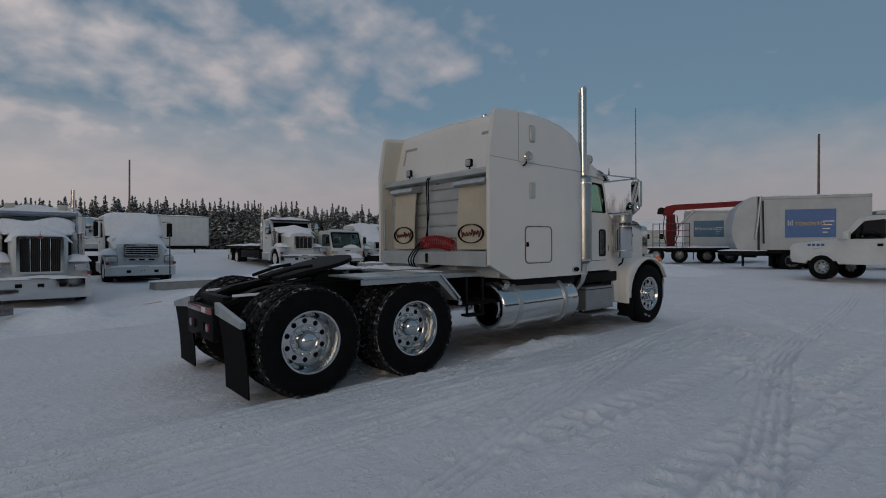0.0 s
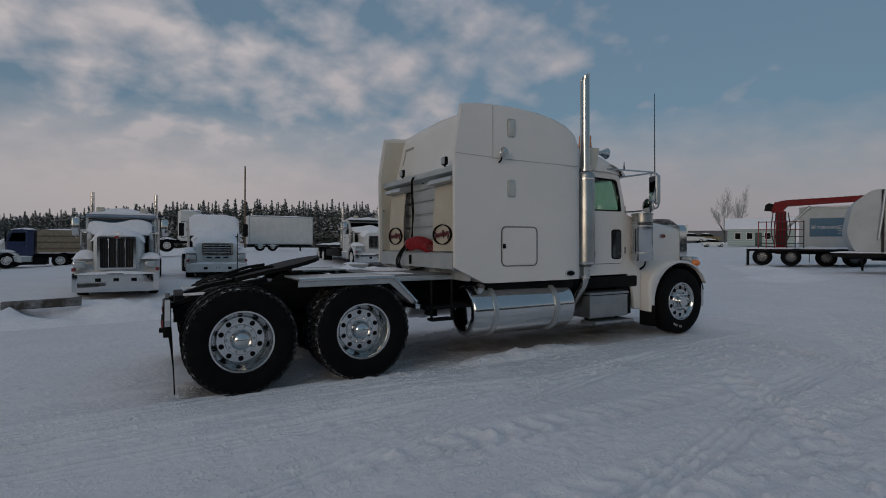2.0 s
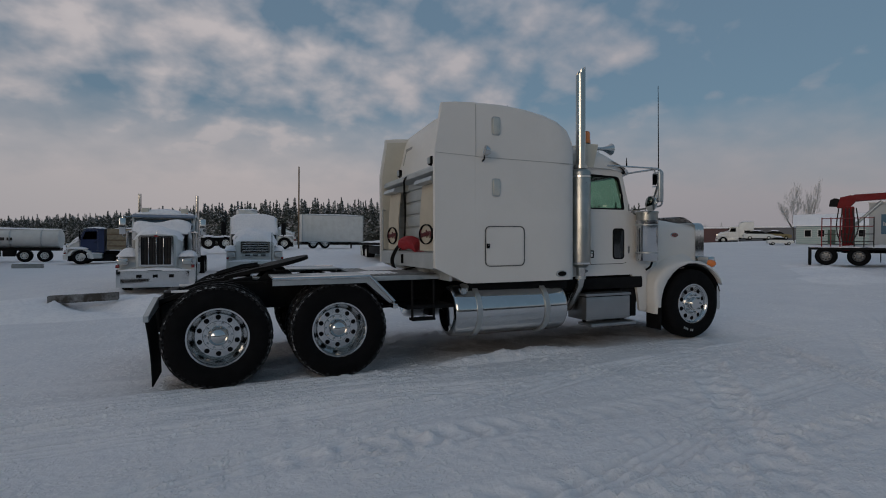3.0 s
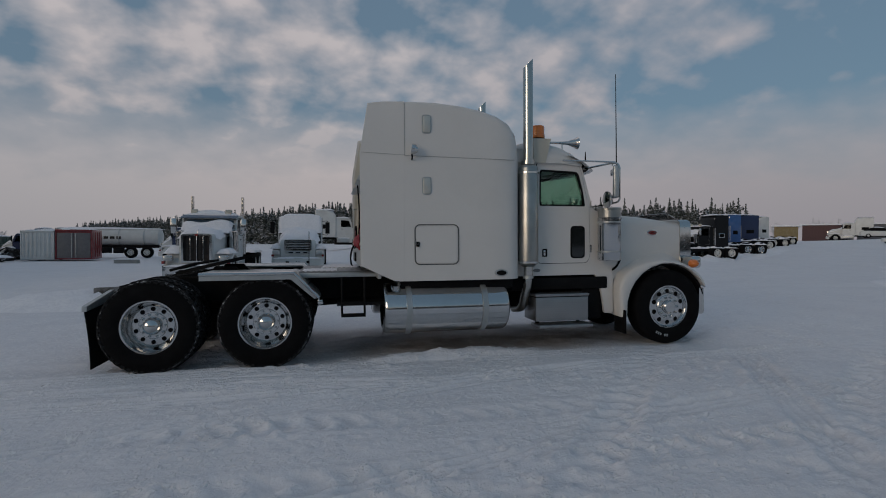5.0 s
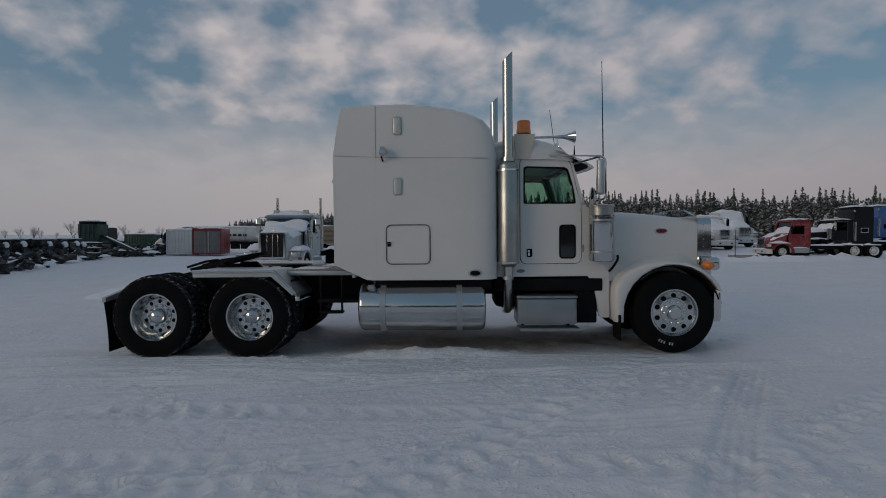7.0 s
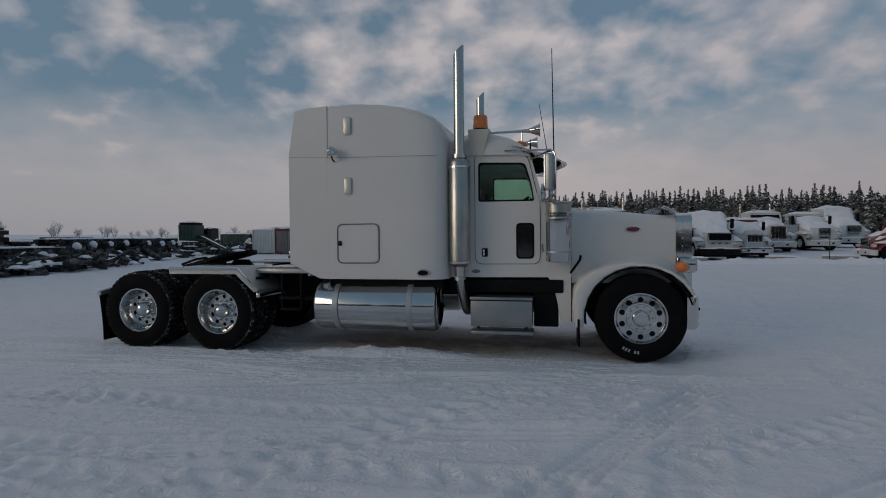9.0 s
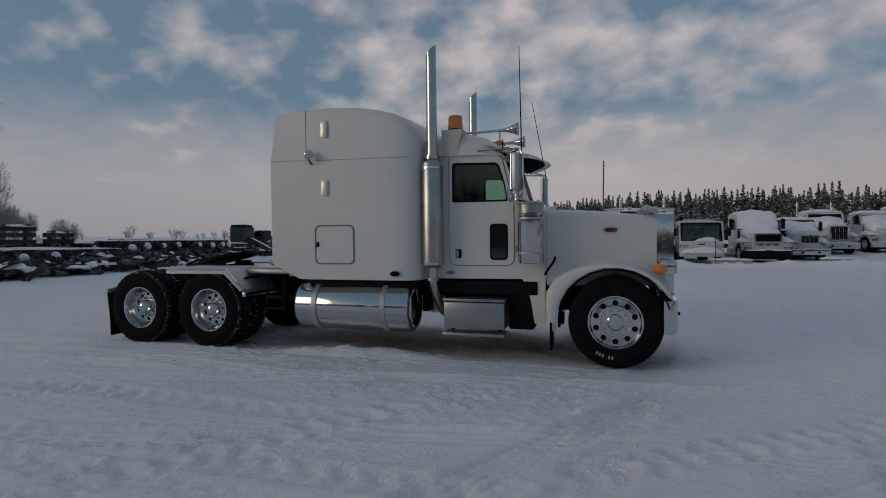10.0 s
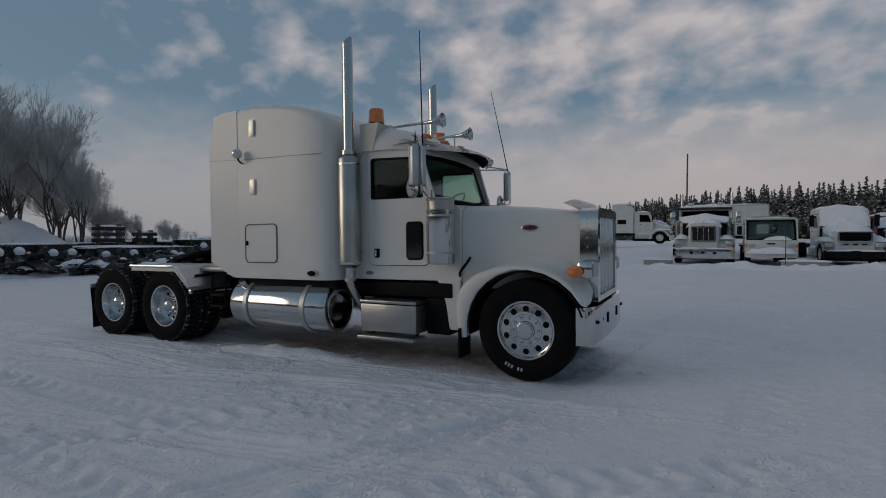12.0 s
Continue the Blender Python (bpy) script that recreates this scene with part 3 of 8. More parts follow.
def disc_wheel(parent, cx, cz, y, out, depth, r, hub_out, holes=10, front=False):
    """A polished disc wheel. y: the outer lip; out: -1 or 1, the side that shows; depth: how far in the disc lies."""
    m = Matrix.Translation((cx, y, cz)) @ Matrix.Rotation(radians(90 if out < 0 else -90), 4, "X")
    rd = r - (0.045 if front else 0.082)
    bm = B()
    lathe(bm, [(r, -0.14), (r, -0.004), (r - 0.006, 0.006), (r - 0.022, 0.004), (r - 0.030, -0.012), (r - (0.036 if front else 0.048), -0.55 * depth), (rd + 0.006, -0.95 * depth), (rd - 0.01, -depth - 0.004)], m, 48)
    rim = part("rim", bm, ALU, parent, "polished aluminium rim")
    bm = B()
    outer = [(rd * math.cos(2 * math.pi * i / 48), rd * math.sin(2 * math.pi * i / 48)) for i in range(48)]
    cut = []
    bore = 0.034 if front else 0.027
    for k in range(holes):
        a = 2 * math.pi * (k + 0.5) / holes
        cut.append([(0.835 * rd * math.cos(a) + bore * math.cos(2 * math.pi * i / 12), 0.835 * rd * math.sin(a) + bore * math.sin(2 * math.pi * i / 12)) for i in range(12)])

    def place(u, v, w):
        rr = math.hypot(u, v) / rd
        dish = 0.035 * (1 - rr) if front else 0.012 * (1 - rr)
        return m @ Vector((u, v, -depth + dish + w))
    plate(bm, outer, cut, place, -0.014)
    part("disc", bm, ALU, rim, "polished disc with ten hand holes", smooth=30)
    bm = B()
    h = hub_out
    base = -depth + (0.016 if front else 0.008)
    flange = 0.170 if front else 0.156
    lathe(bm, [(flange + 0.002, base - 0.03), (flange, base + 0.006), (flange - 0.006, base + 0.012), (0.10, base + 0.013)], m, 36)
    part("hub_flange", bm, ALU, rim, "raised polished flange that carries the nuts")
    bm = B()
    if front:
        lathe(bm, [(0.096, base + 0.008), (0.094, base + 0.022), (0.086, base + 0.026), (0.084, -depth + h), (0.076, -depth + h + 0.008), (0.0, -depth + h + 0.010)], m, 32)
    else:
        lathe(bm, [(0.106, base + 0.008), (0.104, base + 0.03), (0.098, -depth + h * 0.6), (0.086, -depth + h * 0.86), (0.06, -depth + h), (0.03, -depth + h + 0.012), (0.0, -depth + h + 0.015)], m, 32)
    part("hub_cap", bm, CHROME, rim, "mirror-bright chrome hub cap")
    ring = 0.138 if front else 0.132
    for k in range(10):
        a = 2 * math.pi * k / 10
        bm = B()
        c = Vector((ring * math.cos(a), ring * math.sin(a), base + 0.012))
        cyl(bm, m @ c, m @ (c + Vector((0, 0, 0.028))), 0.018, 0.016, 6)
        cyl(bm, m @ (c + Vector((0, 0, 0.028))), m @ (c + Vector((0, 0, 0.046))), 0.012, 0.008, 8)
        part("lug_nut", bm, CHROME, rim)
    bm = B()
    lathe(bm, [(rd + 0.02, -depth - 0.02), (0.0, -depth - 0.022)], m, 24)
    part("drum", bm, BLACK, rim)
    return rim


def wheels():
    def rear(x, s):
        for inner in (False, True):
            a, b = (0.93, 1.215) if not inner else (0.60, 0.885)
            w = part("wheel", tyre(B(), x, 0.52, min(s * a, s * b), max(s * a, s * b), 0.54, 0.30), RUBBER, TRUCK, "black drive tyre with deep tread", smooth=35)
            tagged(part("tread", tread(B(), x, 0.52, min(s * a, s * b), max(s * a, s * b), 0.54), TREAD, w, smooth=0), kind="stuff")
            gb = B()
            lo, hi = min(s * a, s * b), max(s * a, s * b)
            for q0, q1 in ((0.0, 0.24), (0.76, 1.0)):
                m0 = Matrix.Translation((x, lo, 0.52)) @ Matrix.Rotation(radians(-90), 4, "X")
                lathe(gb, [(0.52, q0 * (hi - lo)), (0.5375, (q0 + 0.05) * (hi - lo)), (0.5385, (q1 - 0.05) * (hi - lo)), (0.52, q1 * (hi - lo))], m0, 56)
            part("groove_snow", gb, GROOVE, w, "snow packed between the tread blocks")
            if not inner:
                disc_wheel(w, x, 0.52, s * 1.205, s, 0.155, 0.314, 0.125)
    for x in (0.0, 1.26):
        for s in (-1, 1):
            rear(x, s)
    for s in (-1, 1):
        w = part("wheel", tyre(B(), AXLE_F, 0.52, min(s * 0.74, s * 1.02), max(s * 0.74, s * 1.02), 0.54, 0.30), RUBBER, TRUCK, "black steer tyre with ribbed tread", smooth=35)
        disc_wheel(w, AXLE_F, 0.52, s * 1.01, s, 0.03, 0.314, 0.075, front=True)
        bm = B()
        for k in range(6):
            a = radians(240 + k * 5)
            m = Matrix.Translation((AXLE_F + 0.41 * math.cos(a), s * 1.036, 0.52 + 0.41 * math.sin(a))) @ Matrix.Rotation(-a + math.pi / 2, 4, "Y")
            if k % 4 != 3:
                box(bm, -0.010, 0.010, -0.003, 0.003, -0.018, 0.018, m=m)
        tagged(part("sidewall_lettering", bm, GREYSTEEL, w, "pale raised marks on the sidewall"), kind="stuff")
    for x in (0.0, 1.26, AXLE_F):
        bm = B()
        cyl(bm, (x, -0.9, 0.5), (x, 0.9, 0.5), 0.075, seg=14)
        if x < 3:
            lathe(bm, [(0, -0.2), (0.14, -0.18), (0.2, -0.08), (0.2, 0.08), (0.14, 0.18), (0, 0.2)], Matrix.Translation((x, 0, 0.52)), 16)
        part("axle", bm, BLACK, TRUCK)


wheels()


def chassis():
    for s in (-1, 1):
        bm = B()
        y = s * 0.43
        side = [(-0.60, 0.66), (-0.60, 0.80), (-0.28, 0.93), (0.2, 1.02), (7.0, 1.0), (7.0, 0.72), (0.3, 0.72), (-0.3, 0.70)]
        prism(bm, side, lambda u, v, w: Vector((u, y - s * 0.045 + s * w, v)), 0.09)
        part("frame_rail", bm, BLACK, TRUCK)
    for x in (-0.54, 0.55, 1.9, 2.6, 3.4, 4.3, 5.6):
        part("cross_member", box(B(), x - 0.05, x + 0.05, -0.42, 0.42, 0.74, 0.94, 0.01), BLACK, TRUCK)
    # rear ramps: long sloped rails down behind the fifth wheel
    for s in (-1, 1):
        bm = B()
        prism(bm, [(-0.64, 0.80), (-0.64, 0.86), (-0.24, 1.00), (0.36, 1.10), (0.36, 1.04), (-0.28, 0.94)], lambda u, v, w: Vector((u, s * (0.30 + w), v)), 0.16, 0.008)
        part("ramp", bm, BLACK, TRUCK, "black sloped guide ramp")
    # tail box with lamps
    tail = part("tail_box", box(B(), -0.70, -0.62, -0.46, 0.46, 0.50, 0.84, 0.012), BLACK, TRUCK, "black rear cross panel")
    bm = B()
    box(bm, -0.708, -0.698, -0.44, 0.44, 0.77, 0.835, 0.004)
    part("reflective_tape", bm, RED_LENS, tail, "red and white reflective strip")
    for y in (-0.18,):
        part("white_tape", box(B(), -0.712, -0.706, y - 0.07, y + 0.07, 0.775, 0.83), WHITE_OLD, tail)
    for y in (-0.30, 0.30):
        bm = B()
        cyl(bm, (-0.698, y, 0.63), (-0.715, y, 0.63), 0.048, 0.044, 20)
        part("tail_lamp", bm, RED_LENS, tail, "round tail lamp")
        bm = B()
        cyl(bm, (-0.698, y * 0.55, 0.63), (-0.72, y * 0.55, 0.63), 0.05, 0.046, 20)
        part("reversing_lamp", bm, BLACK, tail)
    part("tow_pin", cyl(B(), (-0.74, 0, 0.52), (-0.62, 0, 0.52), 0.03), BLACK, tail)
    # mud flaps on tapered steel hangers
    for s in (-1, 1):
        bm = B()
        prism(bm, [(0.46, 0.78), (0.46, 0.90), (1.20, 0.78), (1.20, 0.72)], lambda u, v, w: Vector((-0.68 + w, s * u, v)), 0.05, 0.004)
        hanger = part("mudflap_hanger", bm, GREYSTEEL, TRUCK, "dented bright steel hanger plate")
        bm = B()
        pts = []
        for i in range(9):
            t = i / 8
            z = 0.76 - 0.69 * t
            pts.append((z, 0.02 * math.sin(2.6 * t) + 0.05 * t))
        rows = []
        for z, dx in pts:
            rows.append([bm.verts.new((-0.67 + dx + ox, s * yy, z)) for ox, yy in ((0, 0.55), (0, 1.19), (0.012, 1.19), (0.012, 0.55))])
        for a, b in zip(rows, rows[1:]):
            for i in range(4):
                bm.faces.new((a[i], a[(i + 1) % 4], b[(i + 1) % 4], b[i]))
        bm.faces.new(rows[0])
        bm.faces.new(rows[-1][::-1])
        part("mud_flap", bm, RUBBER, hanger, "black rubber mud flap")
    # suspension and dark underparts
    for s in (-1, 1):
        for x in (0.0, 1.26):
            bm = B()
            box(bm, x - 0.48, x + 0.48, s * 0.5 - 0.05, s * 0.5 + 0.05, 0.42, 0.52, 0.02)
            part("spring", bm, BLACK, TRUCK)
            bm = B()
            lathe(bm, [(0, 0), (0.12, 0), (0.15, 0.05), (0.13, 0.1), (0.15, 0.15), (0.12, 0.22), (0, 0.22)], Matrix.Translation((x + 0.38, s * 0.5, 0.53)), 16)
            part("air_bag", bm, RUBBER, TRUCK)
    part("drive_shaft", cyl(B(), (1.3, 0, 0.6), (5.2, 0, 0.78), 0.06), BLACK, TRUCK)
    part("engine", box(B(), 5.4, 6.9, -0.36, 0.36, 0.55, 1.3, 0.08), BLACK, TRUCK, "dark engine and gearbox block")
    part("gearbox", box(B(), 4.5, 5.4, -0.3, 0.3, 0.5, 1.0, 0.08), BLACK, TRUCK)
    part("cab_floor_frame", box(B(), 4.45, 5.9, -0.9, 0.9, 0.80, 0.97, 0.02), BLACK, TRUCK)
    part("sleeper_floor_frame", box(B(), 2.85, 4.4, -1.1, 1.1, 0.86, 0.98, 0.02), BLACK, TRUCK)


chassis()


def fifth_wheel():
    bm = B()
    # a round-backed plate, split at the throat and tilted to the rear
    outer = [(0.42 * math.cos(radians(a)), 0.46 * math.sin(radians(a))) for a in range(-120, 121, 8)]
    loop = outer + [(-0.62, 0.34), (-0.62, 0.10), (-0.10, 0.06), (-0.10, -0.06), (-0.62, -0.10), (-0.62, -0.34)]
    tilt = Matrix.Translation((0.66, 0, 1.20)) @ Matrix.Rotation(radians(-13), 4, "Y")
    prism(bm, loop, lambda u, v, w: tilt @ Vector((u, v, w)), 0.045, 0.008)
    fw = part("fifth_wheel", bm, BLACK, TRUCK, "black greasy fifth wheel plate tilted back")
    for s in (-1, 1):
        bm = B()
        prism(bm, [(0.40, 1.02), (0.92, 1.02), (0.78, 1.17), (0.54, 1.17)], lambda u, v, w: Vector((u, s * (0.30 + w), v)), 0.07, 0.006)
        part("bracket", bm, BLACK, fw)
        bm = B()
        tube(bm, [(-0.05, s * 0.22, 1.115), (0.25, s * 0.28, 1.20), (0.45, s * 0.3, 1.225)], 0.02, 6)
        part("guide_bar", bm, BLACK, fw)
    part("slider_plate", box(B(), 0.1, 1.35, -0.48, 0.48, 1.02, 1.045, 0.004), BLACK, fw)
    part("release_handle", tube(B(), [(0.6, -0.45, 1.18), (0.62, -0.62, 1.17), (0.7, -0.64, 1.17)], 0.012, 6), BLACK, fw)


fifth_wheel()


def frame_snow():
    """Thin snow lying on the frame and on the guide ramps."""
    for k, (x0, x1, y0, y1, z, th) in enumerate(((-0.50, 0.05, -0.475, -0.45, 0.96, 0.012), (-0.50, 0.05, 0.45, 0.475, 0.96, 0.012), (0.15, 0.5, -0.3, 0.3, 1.045, 0.02), (1.66, 2.1, -0.7, -0.2, 1.105, 0.03), (1.9, 2.5, 0.1, 0.75, 1.105, 0.035))):
        part("frame_snow", snow_pad(B(), x0, x1, y0, y1, lambda x, y: z, th, 6, k * 3.1), SNOW, TRUCK, "thin dusting of snow", 70)


frame_snow()


def rear_fenders():
    for s in (-1, 1):
        bm = B()
        # thin folded sheet: flat top, slanted front leaf
        prof = [(0.54, 1.125), (1.60, 1.125), (1.88, 0.83), (1.90, 0.77)]
        t = 0.018
        secs = []
        for i, (x, z) in enumerate(prof):
            n = Vector((0, 1)) if i == 0 else (Vector((0.35, 0.94)) if i == 1 else Vector((0.73, 0.68)))
            secs.append(((x, z), (x - n.x * t, z - n.y * t)))
        rings = []
        for a, b in secs:
            rings.append([bm.verts.new((a[0], s * 0.52, a[1])), bm.verts.new((a[0], s * 1.245, a[1])), bm.verts.new((b[0], s * 1.245, b[1])), bm.verts.new((b[0], s * 0.52, b[1]))])
        for a, b in zip(rings, rings[1:]):
            for i in range(4):
                bm.faces.new((a[i], a[(i + 1) % 4], b[(i + 1) % 4], b[i]))
        bm.faces.new(rings[0])
        bm.faces.new(rings[-1][::-1])
        fen = part("rear_fender", bm, GREYSTEEL, TRUCK, "bright folded metal half fender", smooth=20)
        bm = B()
        # rolled edge trim along the outside
        tube(bm, [(0.54, s * 1.248, 1.115), (1.60, s * 1.248, 1.115), (1.885, s * 1.248, 0.815)], 0.021, 8)
        part("edge_trim", bm, CHROME, fen)
        part("edge_lip", prism(B(), [(0.54, 1.04), (0.54, 1.11), (1.595, 1.11), (1.87, 0.81), (1.83, 0.80), (1.56, 1.04)], lambda u, v, w: Vector((u, s * (1.225 + w), v)), 0.012), GREYSTEEL, fen)
        part("mount_bar", cyl(B(), (1.2, s * 0.4, 1.07), (1.2, s * 1.2, 1.07), 0.022), BLACK, fen)
        part("leaf_slot", box(B(), -0.005, 0.005, -0.16, 0.16, -0.03, 0.03, m=Matrix.Translation((1.757, s * 0.9, 0.967)) @ Matrix.Rotation(radians(43), 4, "Y")), DARK, fen)
        part("leaf_bar", box(B(), 1.87, 1.93, min(s * 0.52, s * 1.25), max(s * 0.52, s * 1.25), 0.73, 0.785, 0.006), ALU, fen)
    deck = part("deck_plate", box(B(), 1.62, 2.58, -0.82, 0.82, 1.06, 1.10, 0.006), DECK, TRUCK, "frosted metal deck plate behind the sleeper")
    for i in range(14):
        part("deck_rib", box(B(), 1.66 + i * 0.067, 1.69 + i * 0.067, -0.78, 0.78, 1.10, 1.106), DECK, deck)
    for y in (-0.85, 0.85):
        part("deck_edge", box(B(), 1.6, 2.95, y - 0.035, y + 0.035, 1.03, 1.085, 0.006), GREYSTEEL, deck)
    # hanging step between wheel and tank
    for s in (-1, 1):
        st = part("frame_step", tube(B(), bend([(2.16, s * 1.08, 1.04), (2.16, s * 1.08, 0.56), (2.44, s * 1.08, 0.56), (2.44, s * 1.08, 1.04)], 0.03), 0.016, 6), BLACK, TRUCK, "black hanging step behind the tank")
        part("tread", box(B(), 2.15, 2.45, min(s * 0.98, s * 1.12), max(s * 0.98, s * 1.12), 0.545, 0.575, 0.004), BLACK, st)
        part("tread", box(B(), 2.15, 2.45, min(s * 0.98, s * 1.12), max(s * 0.98, s * 1.12), 0.70, 0.73, 0.004), BLACK, st)
        part("bracket", box(B(), 2.1, 2.75, min(s * 0.45, s * 1.06), max(s * 0.45, s * 1.06), 0.68, 0.72, 0.004), BLACK, st)


rear_fenders()


def sleeper():
    bm = B()
    secs = [(2.86, 1.268, 3.212, 0.05), (3.0, 1.268, 3.226, 0.05), (3.30, 1.269, 3.230, 0.06), (3.64, 1.27, 3.205, 0.07), (3.92, 1.27, 3.162, 0.09), (4.14, 1.268, 3.105, 0.12), (4.30, 1.25, 3.035, 0.16), (4.40, 1.21, 2.945, 0.20), (4.46, 1.13, 2.80, 0.24), (4.48, 1.06, 2.56, 0.26)]
    loft(bm, [hood_section(x, hw, 0.99, zt, r, 0.05, 6) for x, hw, zt, r in secs])
    body = part("sleeper_body", bm, WHITE, TRUCK, "tall white moulded sleeper", smooth=50)

    def extender(s):
        pts = [(2.385, 1.19), (2.80, 0.995), (2.93, 0.99), (2.93, 3.215), (2.66, 3.20), (2.48, 3.175), (2.385, 2.575)]
        bm = B()
        prism(bm, pts, lambda u, v, w: Vector((u, s * (1.213 + w), v)), 0.056, 0.006)
        ex = part("side_extender", bm, WHITE, TRUCK, "white side fairing behind the sleeper", smooth=18)
        part("inner_lining", prism(B(), [(2.42, 1.22), (2.79, 1.05), (2.90, 3.16), (2.51, 3.13), (2.42, 2.56)], lambda u, v, w: Vector((u, s * (1.209 - w), v)), 0.006), CREAM, ex, "yellowed inner face")
    mirrored(extender)
    # outward details on each side
    for s in (-1, 1):
        y = s * 1.271

        def strip(u0, v0, u1, v1, w=0.006, name="panel_seam", mat=LINE):
            bm = B()
            d = Vector((u1 - u0, v1 - v0)).normalized()
            nrm = Vector((-d.y, d.x)) * w / 2
            prism(bm, [(u0 + nrm.x, v0 + nrm.y), (u1 + nrm.x, v1 + nrm.y), (u1 - nrm.x, v1 - nrm.y), (u0 - nrm.x, v0 - nrm.y)], lambda u, v, ww: Vector((u, y - s * 0.01 + s * ww, v)), 0.0125)
            return part(name, bm, mat, body)
        strip(2.93, 2.55, 2.93, 3.19, 0.004)
        strip(2.40, 2.575, 2.93, 2.555, 0.005)
        strip(2.93, 2.55, 4.36, 2.53, 0.006)
        # luggage hatch
        loop, inner = rrect(3.05, 1.19, 3.62, 1.70, 0.07), rrect(3.062, 1.202, 3.608, 1.688, 0.06)
        bm = B()
        plate(bm, loop, [inner], lambda u, v, w: Vector((u, y - s * 0.012 + s * w, v)), 0.018)
        hatch = part("luggage_hatch", bm, material("hatch_seal", (0.10, 0.10, 0.10), 0.7) if s < 0 else DARK, body, "hatch with dark rubber seal")
        part("hatch_panel", prism(B(), rrect(3.07, 1.21, 3.60, 1.68, 0.055), lambda u, v, w: Vector((u, y - s * 0.008 + s * w, v)), 0.014, 0.003), WHITE, hatch, smooth=18)
        lock = part("lock", box(B(), 3.07, 3.112, min(y, y + s * 0.022), max(y, y + s * 0.022), 1.42, 1.48, 0.006), DARK, hatch, "small black latch")
        part("latch_pin", cyl(B(), (3.091, y, 1.46), (3.091, y + s * 0.028, 1.46), 0.009, seg=10), CHROME, lock)
        for z0, z1, warm in ((2.84, 3.05, True), (2.08, 2.28, False)):
            vent = part("vent_window", prism(B(), rrect(3.16, z0, 3.255, z1, 0.025), lambda u, v, w: Vector((u, y - s * 0.01 + s * w, v)), 0.03, 0.006), VENT, body, "small dulled metal vent cover")
            part("vent_rim", plate(B(), rrect(3.148, z0 - 0.012, 3.267, z1 + 0.012, 0.03), [rrect(3.16, z0, 3.255, z1, 0.025)], lambda u, v, w: Vector((u, y - s * 0.01 + s * w, v)), 0.016), GREYSTEEL, vent)
        # work lamp on a bracket
        bm = B()
        tube(bm, [(3.02, y, 2.50), (3.02, y + s * 0.05, 2.52), (3.01, y + s * 0.075, 2.57)], 0.011, 6)
        lampb = part("work_lamp", bm, BLACK, body, "chrome work lamp on the sleeper side")
        lathe_m = Matrix.Translation((3.03, y + s * 0.085, 2.615)) @ Matrix.Rotation(radians(-80), 4, "Y") @ Matrix.Rotation(radians(s * 12), 4, "X")
        part("lamp_shell", lathe(B(), [(0, -0.06), (0.03, -0.055), (0.06, -0.02), (0.066, 0.01), (0.066, 0.02), (0.058, 0.022), (0.05, 0.012), (0, 0.02)], lathe_m, 20), CHROME, lampb)
        bm = B()
        lathe(bm, [(0, 0.014), (0.075, 0.012), (0.085, 0.006), (0.09, -0.002)], Matrix.Translation((4.18, y, 1.075)) @ Matrix.Rotation(radians(s * -90), 4, "X") @ Matrix.Diagonal((1, 0.5, 1, 1)), 24)
        part("oval_badge", bm, GREYSTEEL, body, "small dark oval badge")
        part("badge_face", lathe(B(), [(0, 0.019), (0.066, 0.016), (0.07, 0.0)], Matrix.Translation((4.18, y, 1.075)) @ Matrix.Rotation(radians(s * -90), 4, "X") @ Matrix.Diagonal((1, 0.48, 1, 1)), 24), DARK, body)
    # back wall with ribs, shelf, brackets and hanging panels
    back = part("back_wall", box(B(), 2.60, 2.64, -1.20, 1.20, 1.02, 2.46, 0.005), PALE, TRUCK, "ribbed pale metal rear wall of the sleeper")
    for z in (1.62, 1.80, 1.98, 2.16, 2.33):
        part("rib", box(B(), 2.575, 2.605, -1.15, 1.15, z - 0.075, z + 0.075, 0.014), PALE, back)
    bm = B()
    secs = []
    for k in range(13):
        y, bulge = -1.2 + 2.4 * k / 12, 1 - ((k - 6) / 6) ** 2
        edge = [Vector((x, y, z + 0.05 * t * bulge)) for t, x, z in ((0, 2.60, 2.45), (0.15, 2.67, 2.50), (0.5, 2.745, 2.80), (0.85, 2.81, 3.08), (0.97, 2.85, 3.18), (1, 2.92, 3.225))]
        secs.append(edge + [Vector((2.96, y, 3.15)), Vector((2.96, y, 2.45))])
    loft(bm, secs)
    cap = part("roof_cap_back", bm, WHITE, back, "curved white back of the roof cap", smooth=60)
    for s in (-1, 1):
        part("corner_mark", box(B(), 2.776, 2.80, min(s * 0.74, s * 1.05), max(s * 0.74, s * 1.05), 2.965, 3.005), LINE, cap)
        part("corner_mark", prism(B(), [(2.722, 2.74), (2.785, 3.005), (2.80, 3.005), (2.737, 2.74)], lambda u, v, w: Vector((u, s * (1.015 + w), v)), 0.035), LINE, cap)
        yl = -0.06 + s * 0.68
        lamp = part("flood_lamp", box(B(), 2.51, 2.56, yl - 0.06, yl + 0.06, 2.50, 2.61, 0.02), DARK, back, "square rear flood lamp")
        part("lens", box(B(), 2.502, 2.512, yl - 0.046, yl + 0.046, 2.513, 2.597, 0.01), GREYSTEEL, lamp)
        part("stem", cyl(B(), (2.54, yl, 2.42), (2.54, yl, 2.51), 0.012, seg=8), DARK, lamp)
